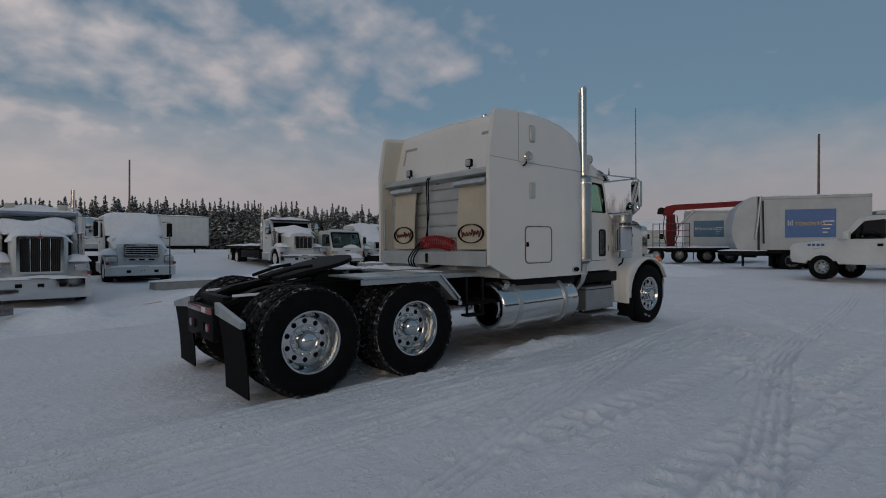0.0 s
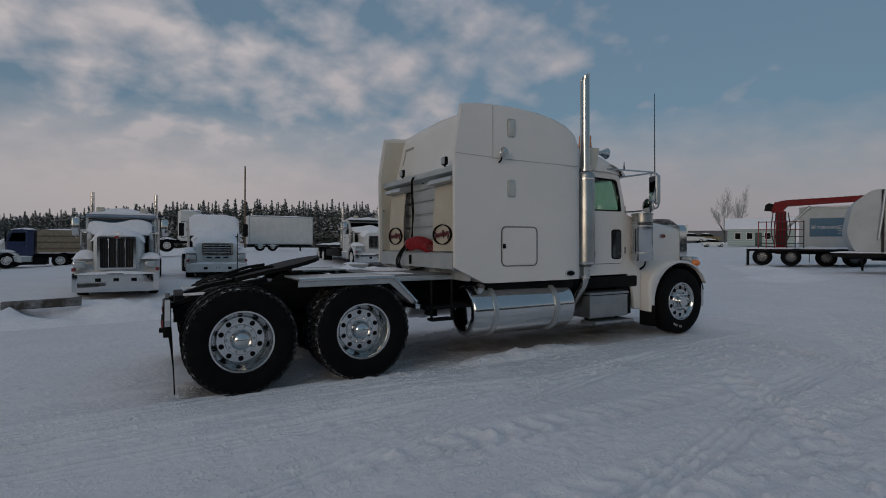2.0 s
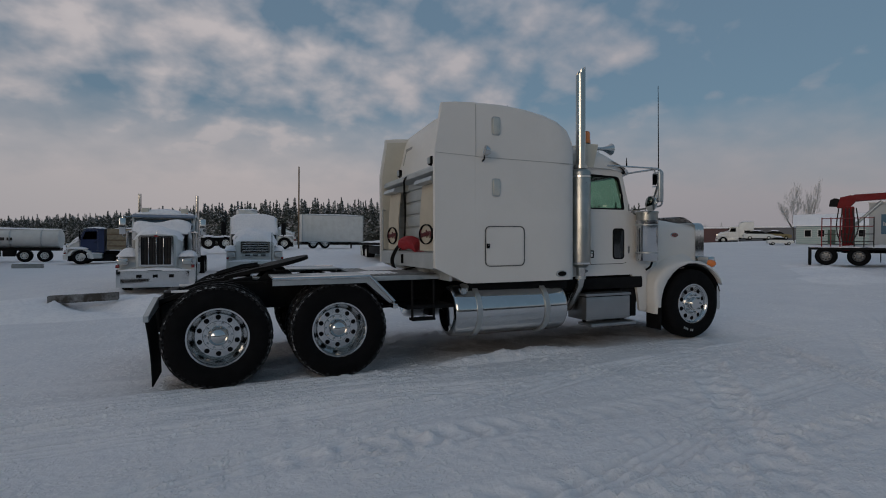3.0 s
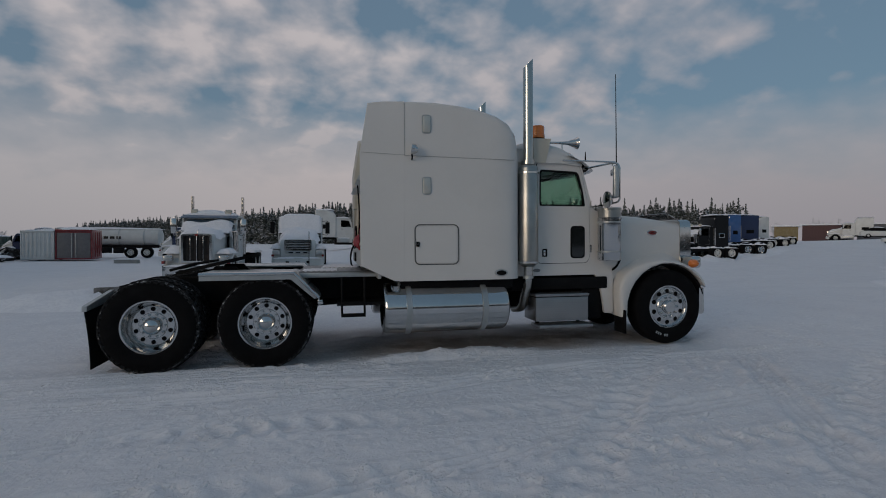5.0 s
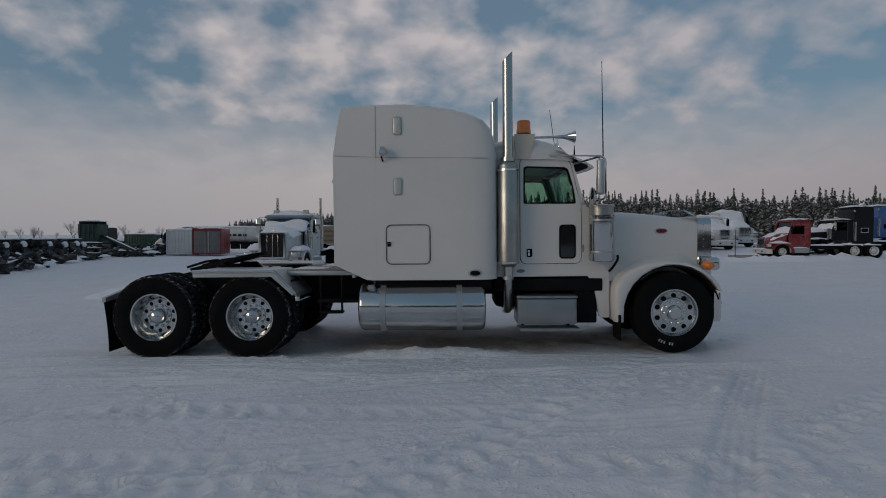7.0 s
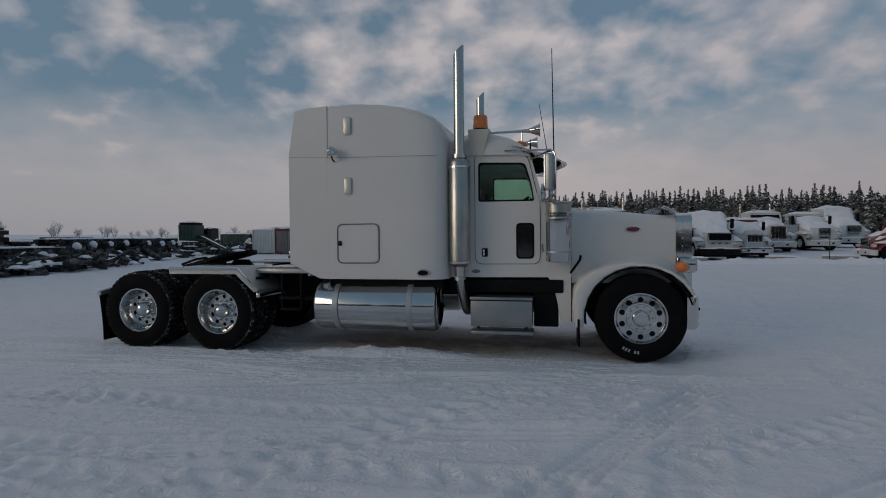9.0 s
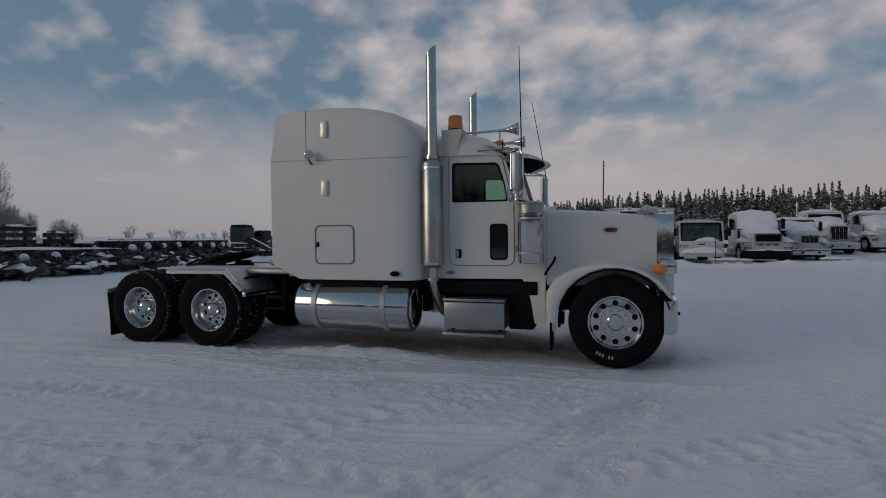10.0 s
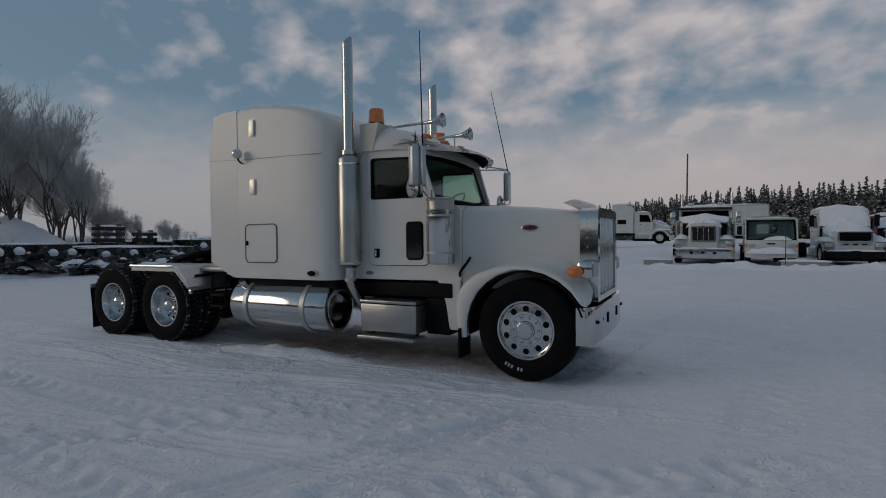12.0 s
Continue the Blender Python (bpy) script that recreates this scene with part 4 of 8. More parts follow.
    bar = part("top_rail", prism(B(), [(2.44, 2.38), (2.44, 2.43), (2.47, 2.46), (2.66, 2.46), (2.66, 2.34), (2.60, 2.34), (2.47, 2.37)], lambda u, v, w: Vector((u, -1.19 + w, v)), 2.38, 0.004), PALE, back, "pale folded metal rail")
    shelf = part("lower_shelf", prism(B(), [(2.39, 1.17), (2.39, 1.35), (2.42, 1.37), (2.66, 1.37), (2.66, 1.17)], lambda u, v, w: Vector((u, -1.19 + w, v)), 2.38, 0.006), PALE, back, "frosted metal shelf across the back")
    for s in (-1, 1):
        bm = B()
        y0, y1 = (-1.17, -0.61) if s < 0 else (0.36, 0.88)
        rows = []
        for k in range(7):
            t = k / 6
            x = 2.47 - 0.02 * math.sin(3 * t) - 0.04 * t
            rows.append([bm.verts.new((x + ox, yy, 2.27 - 0.88 * t)) for ox, yy in ((0, y0), (0, y1), (0.012, y1), (0.012, y0))])
        for a, b in zip(rows, rows[1:]):
            for i in range(4):
                bm.faces.new((a[i], a[(i + 1) % 4], b[(i + 1) % 4], b[i]))
        bm.faces.new(rows[0])
        bm.faces.new(rows[-1][::-1])
        pan = part("hanging_panel", bm, BEIGE, back, "beige vinyl panel with an oval badge")
        part("holder", prism(B(), [(2.35, 2.25), (2.37, 2.30), (2.52, 2.35), (2.60, 2.35), (2.60, 2.25), (2.41, 2.235)], lambda u, v, w: Vector((u, y0 - 0.03 + w, v)), y1 - y0 + 0.05, 0.003), GREYSTEEL, pan, "bent metal holder")
        em = Matrix.Translation((2.412, (y0 + y1) / 2, 1.60)) @ Matrix.Rotation(radians(-90), 4, "Y") @ Matrix.Diagonal((0.52, 1, 1, 1))
        ring = part("oval_ring", lathe(B(), [(0.245, -0.012), (0.245, 0.012), (0.228, 0.014), (0.228, -0.012)], em, 40, closed=True), DARK, pan, "dark oval outline")
        # script emblem drawn as a plain run of dark red loops
        run = []
        for k in range(64):
            t = k / 63
            tall = 0.055 * math.exp(-(t / 0.07) ** 2) + 0.045 * math.exp(-((t - 0.62) / 0.04) ** 2) + 0.045 * math.exp(-((t - 0.95) / 0.04) ** 2)
            run.append((2.405, (y0 + y1) / 2 + 0.19 - 0.38 * t + 0.012 * math.sin(t * 88), 1.585 + (0.024 + tall) * math.sin(t * 44 + 0.8) + 0.03 * t))
        part("emblem_stroke", tube(B(), run, 0.0075, 5), EMBLEM, ring, "dark red script-like emblem")
    # air lines: red coil and black hoses
    bm = B()
    pts = []
    for k in range(14 * 10):
        a = 2 * math.pi * k / 10
        t = k / 140
        pts.append((2.43 + 0.075 * math.cos(a) + 0.04 * t, 0.14 - 0.62 * t, 1.47 + 0.085 * math.sin(a) + 0.05 * math.sin(3.1 * t) - 0.05 * t))
    tube(bm, pts, 0.011, 6)
    coil = part("air_coil", bm, DEEPRED, back, "coiled red air hose")
    for dy in (0.0, 0.04):
        part("hose", tube(B(), bend([(2.60, -0.04 + dy, 2.30), (2.50, -0.03 + dy, 2.47), (2.41, 0.0 + dy, 2.40), (2.44, 0.02 + dy, 1.9), (2.43, 0.08 - dy, 1.55), (2.37, 0.10 + dy, 1.38)], 0.08, 5), 0.009, 6), DARK, coil)
    for dy in (0.0, 0.05, 0.1):
        part("loose_hose", tube(B(), bend([(2.42, 0.10 + dy, 1.50), (2.34, 0.14 + dy, 1.40), (2.31, 0.26 + dy * 1.3, 1.24), (2.33, 0.20 + dy, 1.10 - 0.02 * dy), (2.45, 0.05 + dy, 1.10), (2.6, -0.05, 1.16)], 0.12, 5), 0.011, 6), DARK, coil)
    part("hose_hook", box(B(), 2.36, 2.392, -0.01, 0.02, 1.20, 1.33, 0.004), DARK, coil)
    part("data_plate", box(B(), 2.592, 2.60, -0.18, -0.05, 2.32, 2.40), GREYSTEEL, back)
    for s in (-1, 1):
        part("sleeper_mount", box(B(), 2.50, 2.74, s * 0.42 - 0.1, s * 0.42 + 0.1, 1.04, 1.20, 0.015), PALE, back)
    part("grab_bar", tube(B(), bend([(2.46, 1.20, 1.38), (2.40, 1.12, 1.38), (2.40, 1.12, 2.02), (2.46, 1.20, 2.02)], 0.03), 0.012, 8), GREYSTEEL, back)


sleeper()


def cab():
    # side panels with the door opening's window cut through
    def side(u):
        return 0.962 - 0.066 * (u - 4.48)
    win = round_poly([(4.84, 1.965), (5.545, 1.965), (5.505, 2.20), (5.43, 2.45), (4.84, 2.465)], [0.03, 0.03, 0.05, 0.06, 0.05])
    prof = round_poly([(4.48, 1.0), (5.62, 1.0), (5.995, 1.0), (5.995, 1.84), (5.68, 1.92), (5.50, 2.52), (5.36, 2.64), (4.95, 2.74), (4.48, 2.74)], [0.02, 0.01, 0.02, 0.06, 0.05, 0.05, 0.06, 0.08, 0.05])
    shell = None
    for s in (-1, 1):
        bm = plate(B(), prof, [win], lambda u, v, w: Vector((u, s * (side(u) - 0.05 + w), v)), 0.05)
        ob = part("cab_side", bm, WHITE, TRUCK, "white cab side", smooth=25)
        shell = shell or ob
        y = s * (side(4.9) + 0.001)
        door = round_poly([(4.79, 1.165), (5.62, 1.165), (5.62, 1.9), (5.465, 2.555), (4.79, 2.58)], [0.10, 0.10, 0.1, 0.10, 0.08])
        inner = round_poly([(4.798, 1.173), (5.612, 1.173), (5.612, 1.9), (5.458, 2.547), (4.798, 2.572)], [0.095, 0.095, 0.1, 0.095, 0.075])
        part("door_seam", plate(B(), door, [inner], lambda u, v, w: Vector((u, s * side(u) - s * 0.02 + s * w, v)), 0.022), DARK, ob, "dark gap round the door")
        dpan = part("door_panel", plate(B(), inner, [win], lambda u, v, w: Vector((u, s * (side(u) + 0.001 + w), v)), 0.012), WHITE, ob, "white cab door", smooth=25)
        small = [(u + (0.02 if u < 5.1 else -0.02), v + (0.02 if v < 2.2 else -0.02)) for u, v in win]
        part("window_seal", plate(B(), win, [small], lambda u, v, w: Vector((u, s * side(u) - s * 0.03 + s * w, v)), 0.046), DARK, dpan)
        part("door_window", prism(B(), small, lambda u, v, w: Vector((u, s * side(u) - s * 0.016 + s * w, v)), 0.005), GLASS_GREEN, dpan, "green tinted door window")
        part("vision_seal", prism(B(), rrect(5.315, 1.235, 5.54, 1.69, 0.05), lambda u, v, w: Vector((u, s * (side(u) + 0.001 + w), v)), 0.018, 0.004), DARK, dpan)
        part("peep_window", prism(B(), rrect(5.335, 1.255, 5.52, 1.67, 0.04), lambda u, v, w: Vector((u, s * (side(u) + 0.001 + w), v)), 0.021), material("black_glass", (0.012, 0.014, 0.014), 0.05, coat=0.5, vary=0.1) if s < 0 else DARK, dpan, "dark lower peep window")
        hd = part("door_handle", prism(B(), rrect(4.88, 1.262, 4.955, 1.372, 0.015), lambda u, v, w: Vector((u, s * (side(u) + 0.001 + w), v)), 0.022, 0.004), DARK, dpan, "recessed black and chrome handle")
        part("handle_grip", box(B(), 4.892, 4.922, min(y, y + s * 0.036), max(y, y + s * 0.036), 1.277, 1.357, 0.008), CHROME, hd)
        part("cab_badge", lathe(B(), [(0, 0.012), (0.055, 0.01), (0.06, 0.0)], Matrix.Translation((4.80, y, 1.075)) @ Matrix.Rotation(radians(s * -90), 4, "X") @ Matrix.Diagonal((1, 0.42, 1, 1)), 20), DECK, ob, "small dark oval badge")
        for z in (1.32, 1.95):
            part("door_hinge", cyl(B(), (5.642, s * side(5.642), z), (5.642, s * side(5.642), z + 0.10), 0.012, seg=8), CHROME, dpan)
        # sill trim and grab handle
        part("grab_handle", tube(B(), bend([(4.70, y, 2.5), (4.70, y + s * 0.06, 2.47), (4.70, y + s * 0.06, 1.35), (4.70, y, 1.32)], 0.03), 0.014, 8), CHROME, ob, "vertical chrome grab handle")
        # lower cowl / kick panel behind the front wheel
        part("kick_panel", prism(B(), round_poly([(5.70, 1.01), (5.992, 1.01), (5.992, 0.44), (5.86, 0.44), (5.82, 0.72), (5.76, 0.93)], [0.02, 0.02, 0.02, 0.03, 0.06, 0.05]), lambda u, v, w: Vector((u, s * (0.835 + w), v)), 0.045, 0.006), WHITE, ob, "white cowl skirt behind the front wheel")
        part("wiring_clip", tube(B(), bend([(6.11, s * 0.85, 1.27), (6.10, s * 0.90, 1.22), (6.02, s * 0.93, 1.11), (5.99, s * 0.87, 1.06)], 0.03), 0.016, 6), DARK, ob, "black rubber hood latch")
    # roof
    bm = B()
    secs = []
    for x, zt, r, w in ((4.47, 2.80, 0.2, 0.97), (4.7, 2.86, 0.24, 0.99), (5.0, 2.86, 0.26, 0.99), (5.22, 2.80, 0.24, 0.965), (5.38, 2.70, 0.2, 0.94), (5.50, 2.58, 0.12, 0.91)):
        secs.append(hood_section(x, w, 2.55 if x < 5.3 else 2.53, zt, r if zt - r > 2.56 else zt - 2.56, 0.03, 5))
    loft(bm, secs)
    roof = part("cab_roof", bm, WHITE, TRUCK, "rounded white cab roof", smooth=50)
    part("cab_back", box(B(), 4.47, 4.52, -0.94, 0.94, 1.0, 2.6), INTERIOR, shell)
    part("cab_floor", box(B(), 4.5, 5.66, -0.87, 0.87, 1.0, 1.03), INTERIOR, shell)
    part("firewall", box(B(), 5.66, 5.70, -0.86, 0.86, 1.03, 1.86, 0.02), INTERIOR, shell)
    part("cowl", loft(B(), [hood_section(x, w, 1.0, z, 0.10, 0.02, 5) for x, w, z in ((5.705, 0.875, 1.89), (5.84, 0.868, 1.875), (5.93, 0.855, 1.865), (6.0, 0.835, 1.86))]), WHITE, shell, "white cowl between cab and hood", smooth=45)
    # windscreen with pillars
    lo, hi = Vector((5.70, 0, 1.90)), Vector((5.50, 0, 2.52))

    def screen(u, v, w):
        p = lo.lerp(hi, v)
        return Vector((p.x + w * 0.95 - 0.10 * abs(u) ** 2, u * (0.905 - 0.02 * v), p.z + w * 0.3))
    arc = [-0.93 + 1.86 * k / 12 for k in range(13)]
    pane_edge = [(u, 0.05) for u in arc] + [(u, 0.93) for u in reversed(arc)]
    seal_out = [(u * 1.02, 0.02) for u in arc] + [(u * 1.02, 0.97) for u in reversed(arc)]
    seal_in = [(u * 0.985, 0.07) for u in arc] + [(u * 0.985, 0.91) for u in reversed(arc)]
    pane = part("windscreen", prism(B(), pane_edge, screen, 0.008), GLASS_GREEN, TRUCK, "green tinted windscreen")
    part("screen_seal", plate(B(), seal_out, [seal_in], screen, 0.016), DARK, pane)
    for s in (-1, 1):
        wp = part("wiper", tube(B(), [screen(s * 0.35, -0.02, 0.03), screen(s * 0.5, 0.1, 0.04), screen(s * 0.78, 0.14, 0.035)], 0.009, 6), DARK, pane)
        part("wiper_blade", tube(B(), [screen(s * 0.45, 0.07, 0.025), screen(s * 0.85, 0.15, 0.025)], 0.012, 6), DARK, wp)
        part("screen_pillar", tube(B(), [screen(s * 0.96, 0.0, 0.0), screen(s * 0.965, 0.5, 0.0), screen(s * 0.97, 1.0, 0.0)], 0.035, 8), WHITE, pane)
    part("header", box(B(), 5.40, 5.50, -0.87, 0.87, 2.50, 2.58, 0.01), WHITE, shell)
    # sun visor over the windscreen
    bm = B()
    rows = []
    for v, x, z in ((0, 5.40, 2.71), (0.35, 5.58, 2.68), (0.75, 5.84, 2.60), (1, 5.98, 2.525)):
        rows.append([bm.verts.new((x - (0.14 + 0.26 * v) * q * q, 0.97 * q, z - 0.045 * (1 - 0.5 * v) * q * q)) for q in [(k - 8) / 8 for k in range(17)]])
    for a, b in zip(rows, rows[1:]):
        for k in range(16):
            bm.faces.new((a[k], a[k + 1], b[k + 1], b[k]))
    bmesh.ops.solidify(bm, geom=bm.faces, thickness=0.012)
    visor = part("sun_visor", bm, CHROME, TRUCK, "chrome bow-tie sun visor", smooth=60)
    bm = B()
    rows = []
    for v, x, z in ((0.1, 5.46, 2.655), (0.35, 5.58, 2.645), (0.75, 5.81, 2.585), (0.92, 5.90, 2.54)):
        rows.append([bm.verts.new((x - (0.14 + 0.26 * v) * q * q, 0.955 * q, z - 0.045 * (1 - 0.5 * v) * q * q)) for q in [(k - 8) / 8 for k in range(17)]])
    for a, b in zip(rows, rows[1:]):
        for k in range(16):
            bm.faces.new((a[k], b[k], b[k + 1], a[k + 1]))
    bmesh.ops.solidify(bm, geom=bm.faces, thickness=0.004)
    part("visor_lining", bm, BLACK, visor, "black underside of the visor", smooth=60)
    for k in range(3):
        part("marker_light", lathe(B(), [(0, 0.05), (0.03, 0.045), (0.05, 0.02), (0.055, 0.0)], Matrix.Translation((5.37, -0.5 + k * 0.5, 2.74)) @ Matrix.Rotation(radians(15), 4, "Y") @ Matrix.Diagonal((1.5, 0.9, 1.1, 1)), 16), AMBER, roof, "amber teardrop marker light")
    for y in (-0.78, 0.78):
        part("marker_light", lathe(B(), [(0, 0.05), (0.03, 0.045), (0.05, 0.02), (0.055, 0.0)], Matrix.Translation((5.33, y, 2.68)) @ Matrix.Rotation(radians(15), 4, "Y") @ Matrix.Diagonal((1.5, 0.9, 1.1, 1)), 16), AMBER, roof)
    # air horns: long trumpets
    for y, x0, ln in ((-0.52, 4.83, 0.78), (0.42, 4.76, 0.80)):
        m = Matrix.Translation((x0, y, 2.915)) @ Matrix.Rotation(radians(89), 4, "Y")
        prof = [(0, 0), (0.035, 0.0), (0.035, 0.05), (0.016, 0.07), (0.018, ln * 0.6), (0.028, ln * 0.8), (0.05, ln * 0.93), (0.088, ln), (0.092, ln + 0.006), (0.08, ln - 0.004), (0.03, ln * 0.82), (0, ln * 0.7)]
        horn = part("air_horn", lathe(B(), prof, m, 24), CHROME, roof, "long chrome trumpet horn")
        for t in (0.12, 0.7):
            part("horn_bracket", cyl(B(), (x0 + ln * t, y, 2.68), (x0 + ln * t, y, 2.91), 0.01, seg=8), CHROME, horn)
    # beacons on box brackets
    for s, x in ((-1, 4.80), (1, 4.80)):
        bk = part("beacon_bracket", prism(B(), [(x - 0.06, 2.55), (x + 0.11, 2.55), (x + 0.19, 2.88), (x - 0.08, 2.88)], lambda u, v, w: Vector((u, s * 0.87 - 0.13 + w, v)), 0.26, 0.01), CREAM, roof, "cream metal bracket with rotating beacon")
        part("beacon_base", cyl(B(), (x + 0.06, s * 0.84, 2.88), (x + 0.06, s * 0.84, 2.91), 0.088, seg=20), BLACK, bk)
        part("beacon_lens", lathe(B(), [(0.098, 0.0), (0.098, 0.05), (0.092, 0.055), (0.092, 0.15), (0.084, 0.168), (0, 0.172)], Matrix.Translation((x + 0.06, s * 0.84, 2.91)), 24), AMBER, bk, "amber rotating beacon")
    # interior
    part("dashboard", box(B(), 5.36, 5.68, -0.85, 0.85, 1.66, 1.98, 0.05), INTERIOR, shell)
    sw = lathe(B(), [(0.21, -0.014), (0.225, 0), (0.21, 0.014), (0.195, 0)], Matrix.Translation((5.27, 0.45, 1.98)) @ Matrix.Rotation(radians(-40), 4, "Y"), 24, closed=True)
    part("steering_wheel", sw, DARK, shell)
    for y in (-0.5, 0.5):
        seat = part("seat", box(B(), 4.75, 5.2, y - 0.25, y + 0.25, 1.25, 1.55, 0.06), INTERIOR, shell)
        part("backrest", box(B(), 4.66, 4.80, y - 0.25, y + 0.25, 1.5, 2.2, 0.06), INTERIOR, seat)
    # antennas
    for s in (-1, 1):
        part("antenna", cyl(B(), (5.78, s * 1.33, 2.50), (5.76 - 0.18 * (s > 0), s * (1.34 - 0.18 * (s > 0)), 3.70), 0.008, 0.004, 8), DARK, TRUCK, "thin whip antenna")
    part("antenna", cyl(B(), (5.5, -1.0, 2.60), (5.5, -1.0, 2.72), 0.012, 0.004, 8), DARK, roof)
    # gap between cab and sleeper
    part("cab_boot", box(B(), 4.40, 4.50, -0.93, 0.93, 0.98, 2.42), DARK, TRUCK, "dark rubber boot between cab and sleeper")


cab()


def stacks():
    for s in (-1, 1):
        y = s * 1.09
        x = 4.62
        m = part("muffler", lathe(B(), [(0.08, 1.14), (0.105, 1.17), (0.135, 1.18), (0.135, 2.45), (0.128, 2.47), (0.105, 2.485), (0.075, 2.51)], Matrix.Translation((x, y, 0)), 28), PERF, TRUCK, "perforated chrome heat shield round the exhaust")
        for z in (1.20, 2.39):
            part("band", lathe(B(), [(0.134, z - 0.015), (0.141, z - 0.012), (0.141, z + 0.012), (0.134, z + 0.015)], Matrix.Translation((x, y, 0)), 28), CHROME, m)
        part("clamp", lathe(B(), [(0.066, 2.50), (0.09, 2.505), (0.09, 2.555), (0.066, 2.56)], Matrix.Translation((x, y, 0)), 24), STACK, m)
        part("bracket", box(B(), x - 0.05, x + 0.05, min(s * 0.96, s * 1.11), max(s * 0.96, s * 1.11), 2.44, 2.50, 0.006), CHROME, m)
        bm = B()
        seg = 24
        rings = []
        for z, slope, r in ((2.48, 0, 0.0665), (3.73, 0, 0.0665), (3.85, 0.72, 0.0665), (3.85, 0.72, 0.060), (3.5, 0, 0.060)):
            rings.append([bm.verts.new((x + r * math.cos(2 * math.pi * i / seg), y + r * math.sin(2 * math.pi * i / seg), z + slope * r * math.cos(2 * math.pi * i / seg) * 1.4)) for i in range(seg)])
        for a, b in zip(rings, rings[1:]):
            for i in range(seg):
                bm.faces.new((a[i], a[(i + 1) % seg], b[(i + 1) % seg], b[i]))
        part("exhaust_pipe", bm, STACK, m, "chrome exhaust pipe with slanted tip")
        part("elbow", tube(B(), bend([(x, y, 1.18), (x, y, 0.94), (x + 0.03, s * 0.78, 0.55), (x + 0.03, s * 0.45, 0.5)], 0.12, 6), 0.062, 14), STACK, m, "bent lower exhaust pipe")
        part("joint_band", cyl(B(), (x, y, 0.98), (x, y, 1.02), 0.07, seg=16), GREYSTEEL, m)


stacks()


def tanks():
    for s in (-1, 1):
        cy, cz, R = s * 0.925, 0.62, 0.325
        axis = Matrix.Translation((2.67, cy, cz)) @ Matrix.Rotation(radians(90), 4, "Y")
        tank = part("fuel_tank", lathe(B(), [(0, 0.05), (0.16, 0.045), (0.225, 0.025), (0.262, 0.0), (0.29, 0.004), (0.312, 0.022), (R, 0.055), (R, 1.595), (0.312, 1.628), (0.29, 1.646), (0.262, 1.65), (0.225, 1.625), (0.16, 1.605), (0, 1.60)], axis, 48), TANK, TRUCK, "polished aluminium fuel tank")
        for x in (2.99, 3.98):
            a = Matrix.Translation((x, cy, cz)) @ Matrix.Rotation(radians(90), 4, "Y")
            st = part("tank_strap", lathe(B(), [(R, -0.036), (R + 0.016, -0.034), (R + 0.016, 0.034), (R, 0.036)], a, 40), GREYSTEEL, tank, "steel strap")
            part("strap_bolt", box(B(), x - 0.03, x + 0.03, s * 1.0 - 0.02, s * 1.0 + 0.02, 0.92, 1.0, 0.006), BLACK, st)
        part("tank_bracket", box(B(), 2.94, 3.04, min(s * 0.45, s * 0.75), max(s * 0.45, s * 0.75), 0.36, 0.95, 0.01), BLACK, tank)
        part("tank_bracket", box(B(), 3.93, 4.03, min(s * 0.45, s * 0.75), max(s * 0.45, s * 0.75), 0.36, 0.95, 0.01), BLACK, tank)
        part("filler_cap", cyl(B(), (2.83, s * 1.08, 0.86), (2.83, s * 1.13, 0.95), 0.065, 0.06, 20), ALU, tank, "round filler cap")
        # tool box with tread plate and step
        x0, x1 = 4.745, 5.515
        bx = part("step_box", box(B(), x0, x1, min(s * 0.62, s * 1.055), max(s * 0.62, s * 1.055), 0.385, 0.71, 0.008), STEP, TRUCK, "tread-plate step box under the cab")
        part("box_lid", box(B(), x0 - 0.01, x1 + 0.01, min(s * 0.60, s * 1.07), max(s * 0.60, s * 1.07), 0.722, 0.758, 0.008), STEP, bx)
        part("lid_gap", box(B(), x0 + 0.004, x1 - 0.004, min(s * 0.63, s * 1.045), max(s * 0.63, s * 1.045), 0.70, 0.73), DARK, bx)
        bm = B()
        for i in range(24):
            for j in range(10):
                mm = Matrix.Translation((x0 + 0.035 + i * 0.030, s * 1.056, 0.405 + j * 0.0305)) @ Matrix.Rotation(radians(45 if (i + j) % 2 else -45), 4, "Y")
                box(bm, -0.010, 0.010, -0.002, 0.003, -0.003, 0.003, m=mm)
        tagged(part("tread_pattern", bm, GREYSTEEL, bx, smooth=0), kind="stuff")
        part("box_step", box(B(), x0 + 0.01, x1 + 0.02, min(s * 0.85, s * 1.155), max(s * 0.85, s * 1.155), 0.305, 0.345, 0.008), STEP, bx, "flat aluminium step plate")
        for x in (x0 + 0.08, x1 - 0.08):
            part("step_strut", box(B(), x - 0.02, x + 0.02, min(s * 0.88, s * 0.92), max(s * 0.88, s * 0.92), 0.34, 0.39), BLACK, bx)
        # black block added to close the open space under the cowl
        part("battery_box", box(B(), 5.53, 5.84, min(s * 0.45, s * 0.83), max(s * 0.45, s * 0.83), 0.36, 0.99, 0.02), BLACK, TRUCK, "black box under the cowl")
        part("under_tank", cyl(B(), (4.5, s * 0.78, 0.88), (5.7, s * 0.78, 0.88), 0.085, seg=16), BLACK, TRUCK, "black air tank under the cab")
        # air cleaner
        ax, ay = 5.84, s * 1.045
        at = Matrix.Translation((ax, ay, 0))
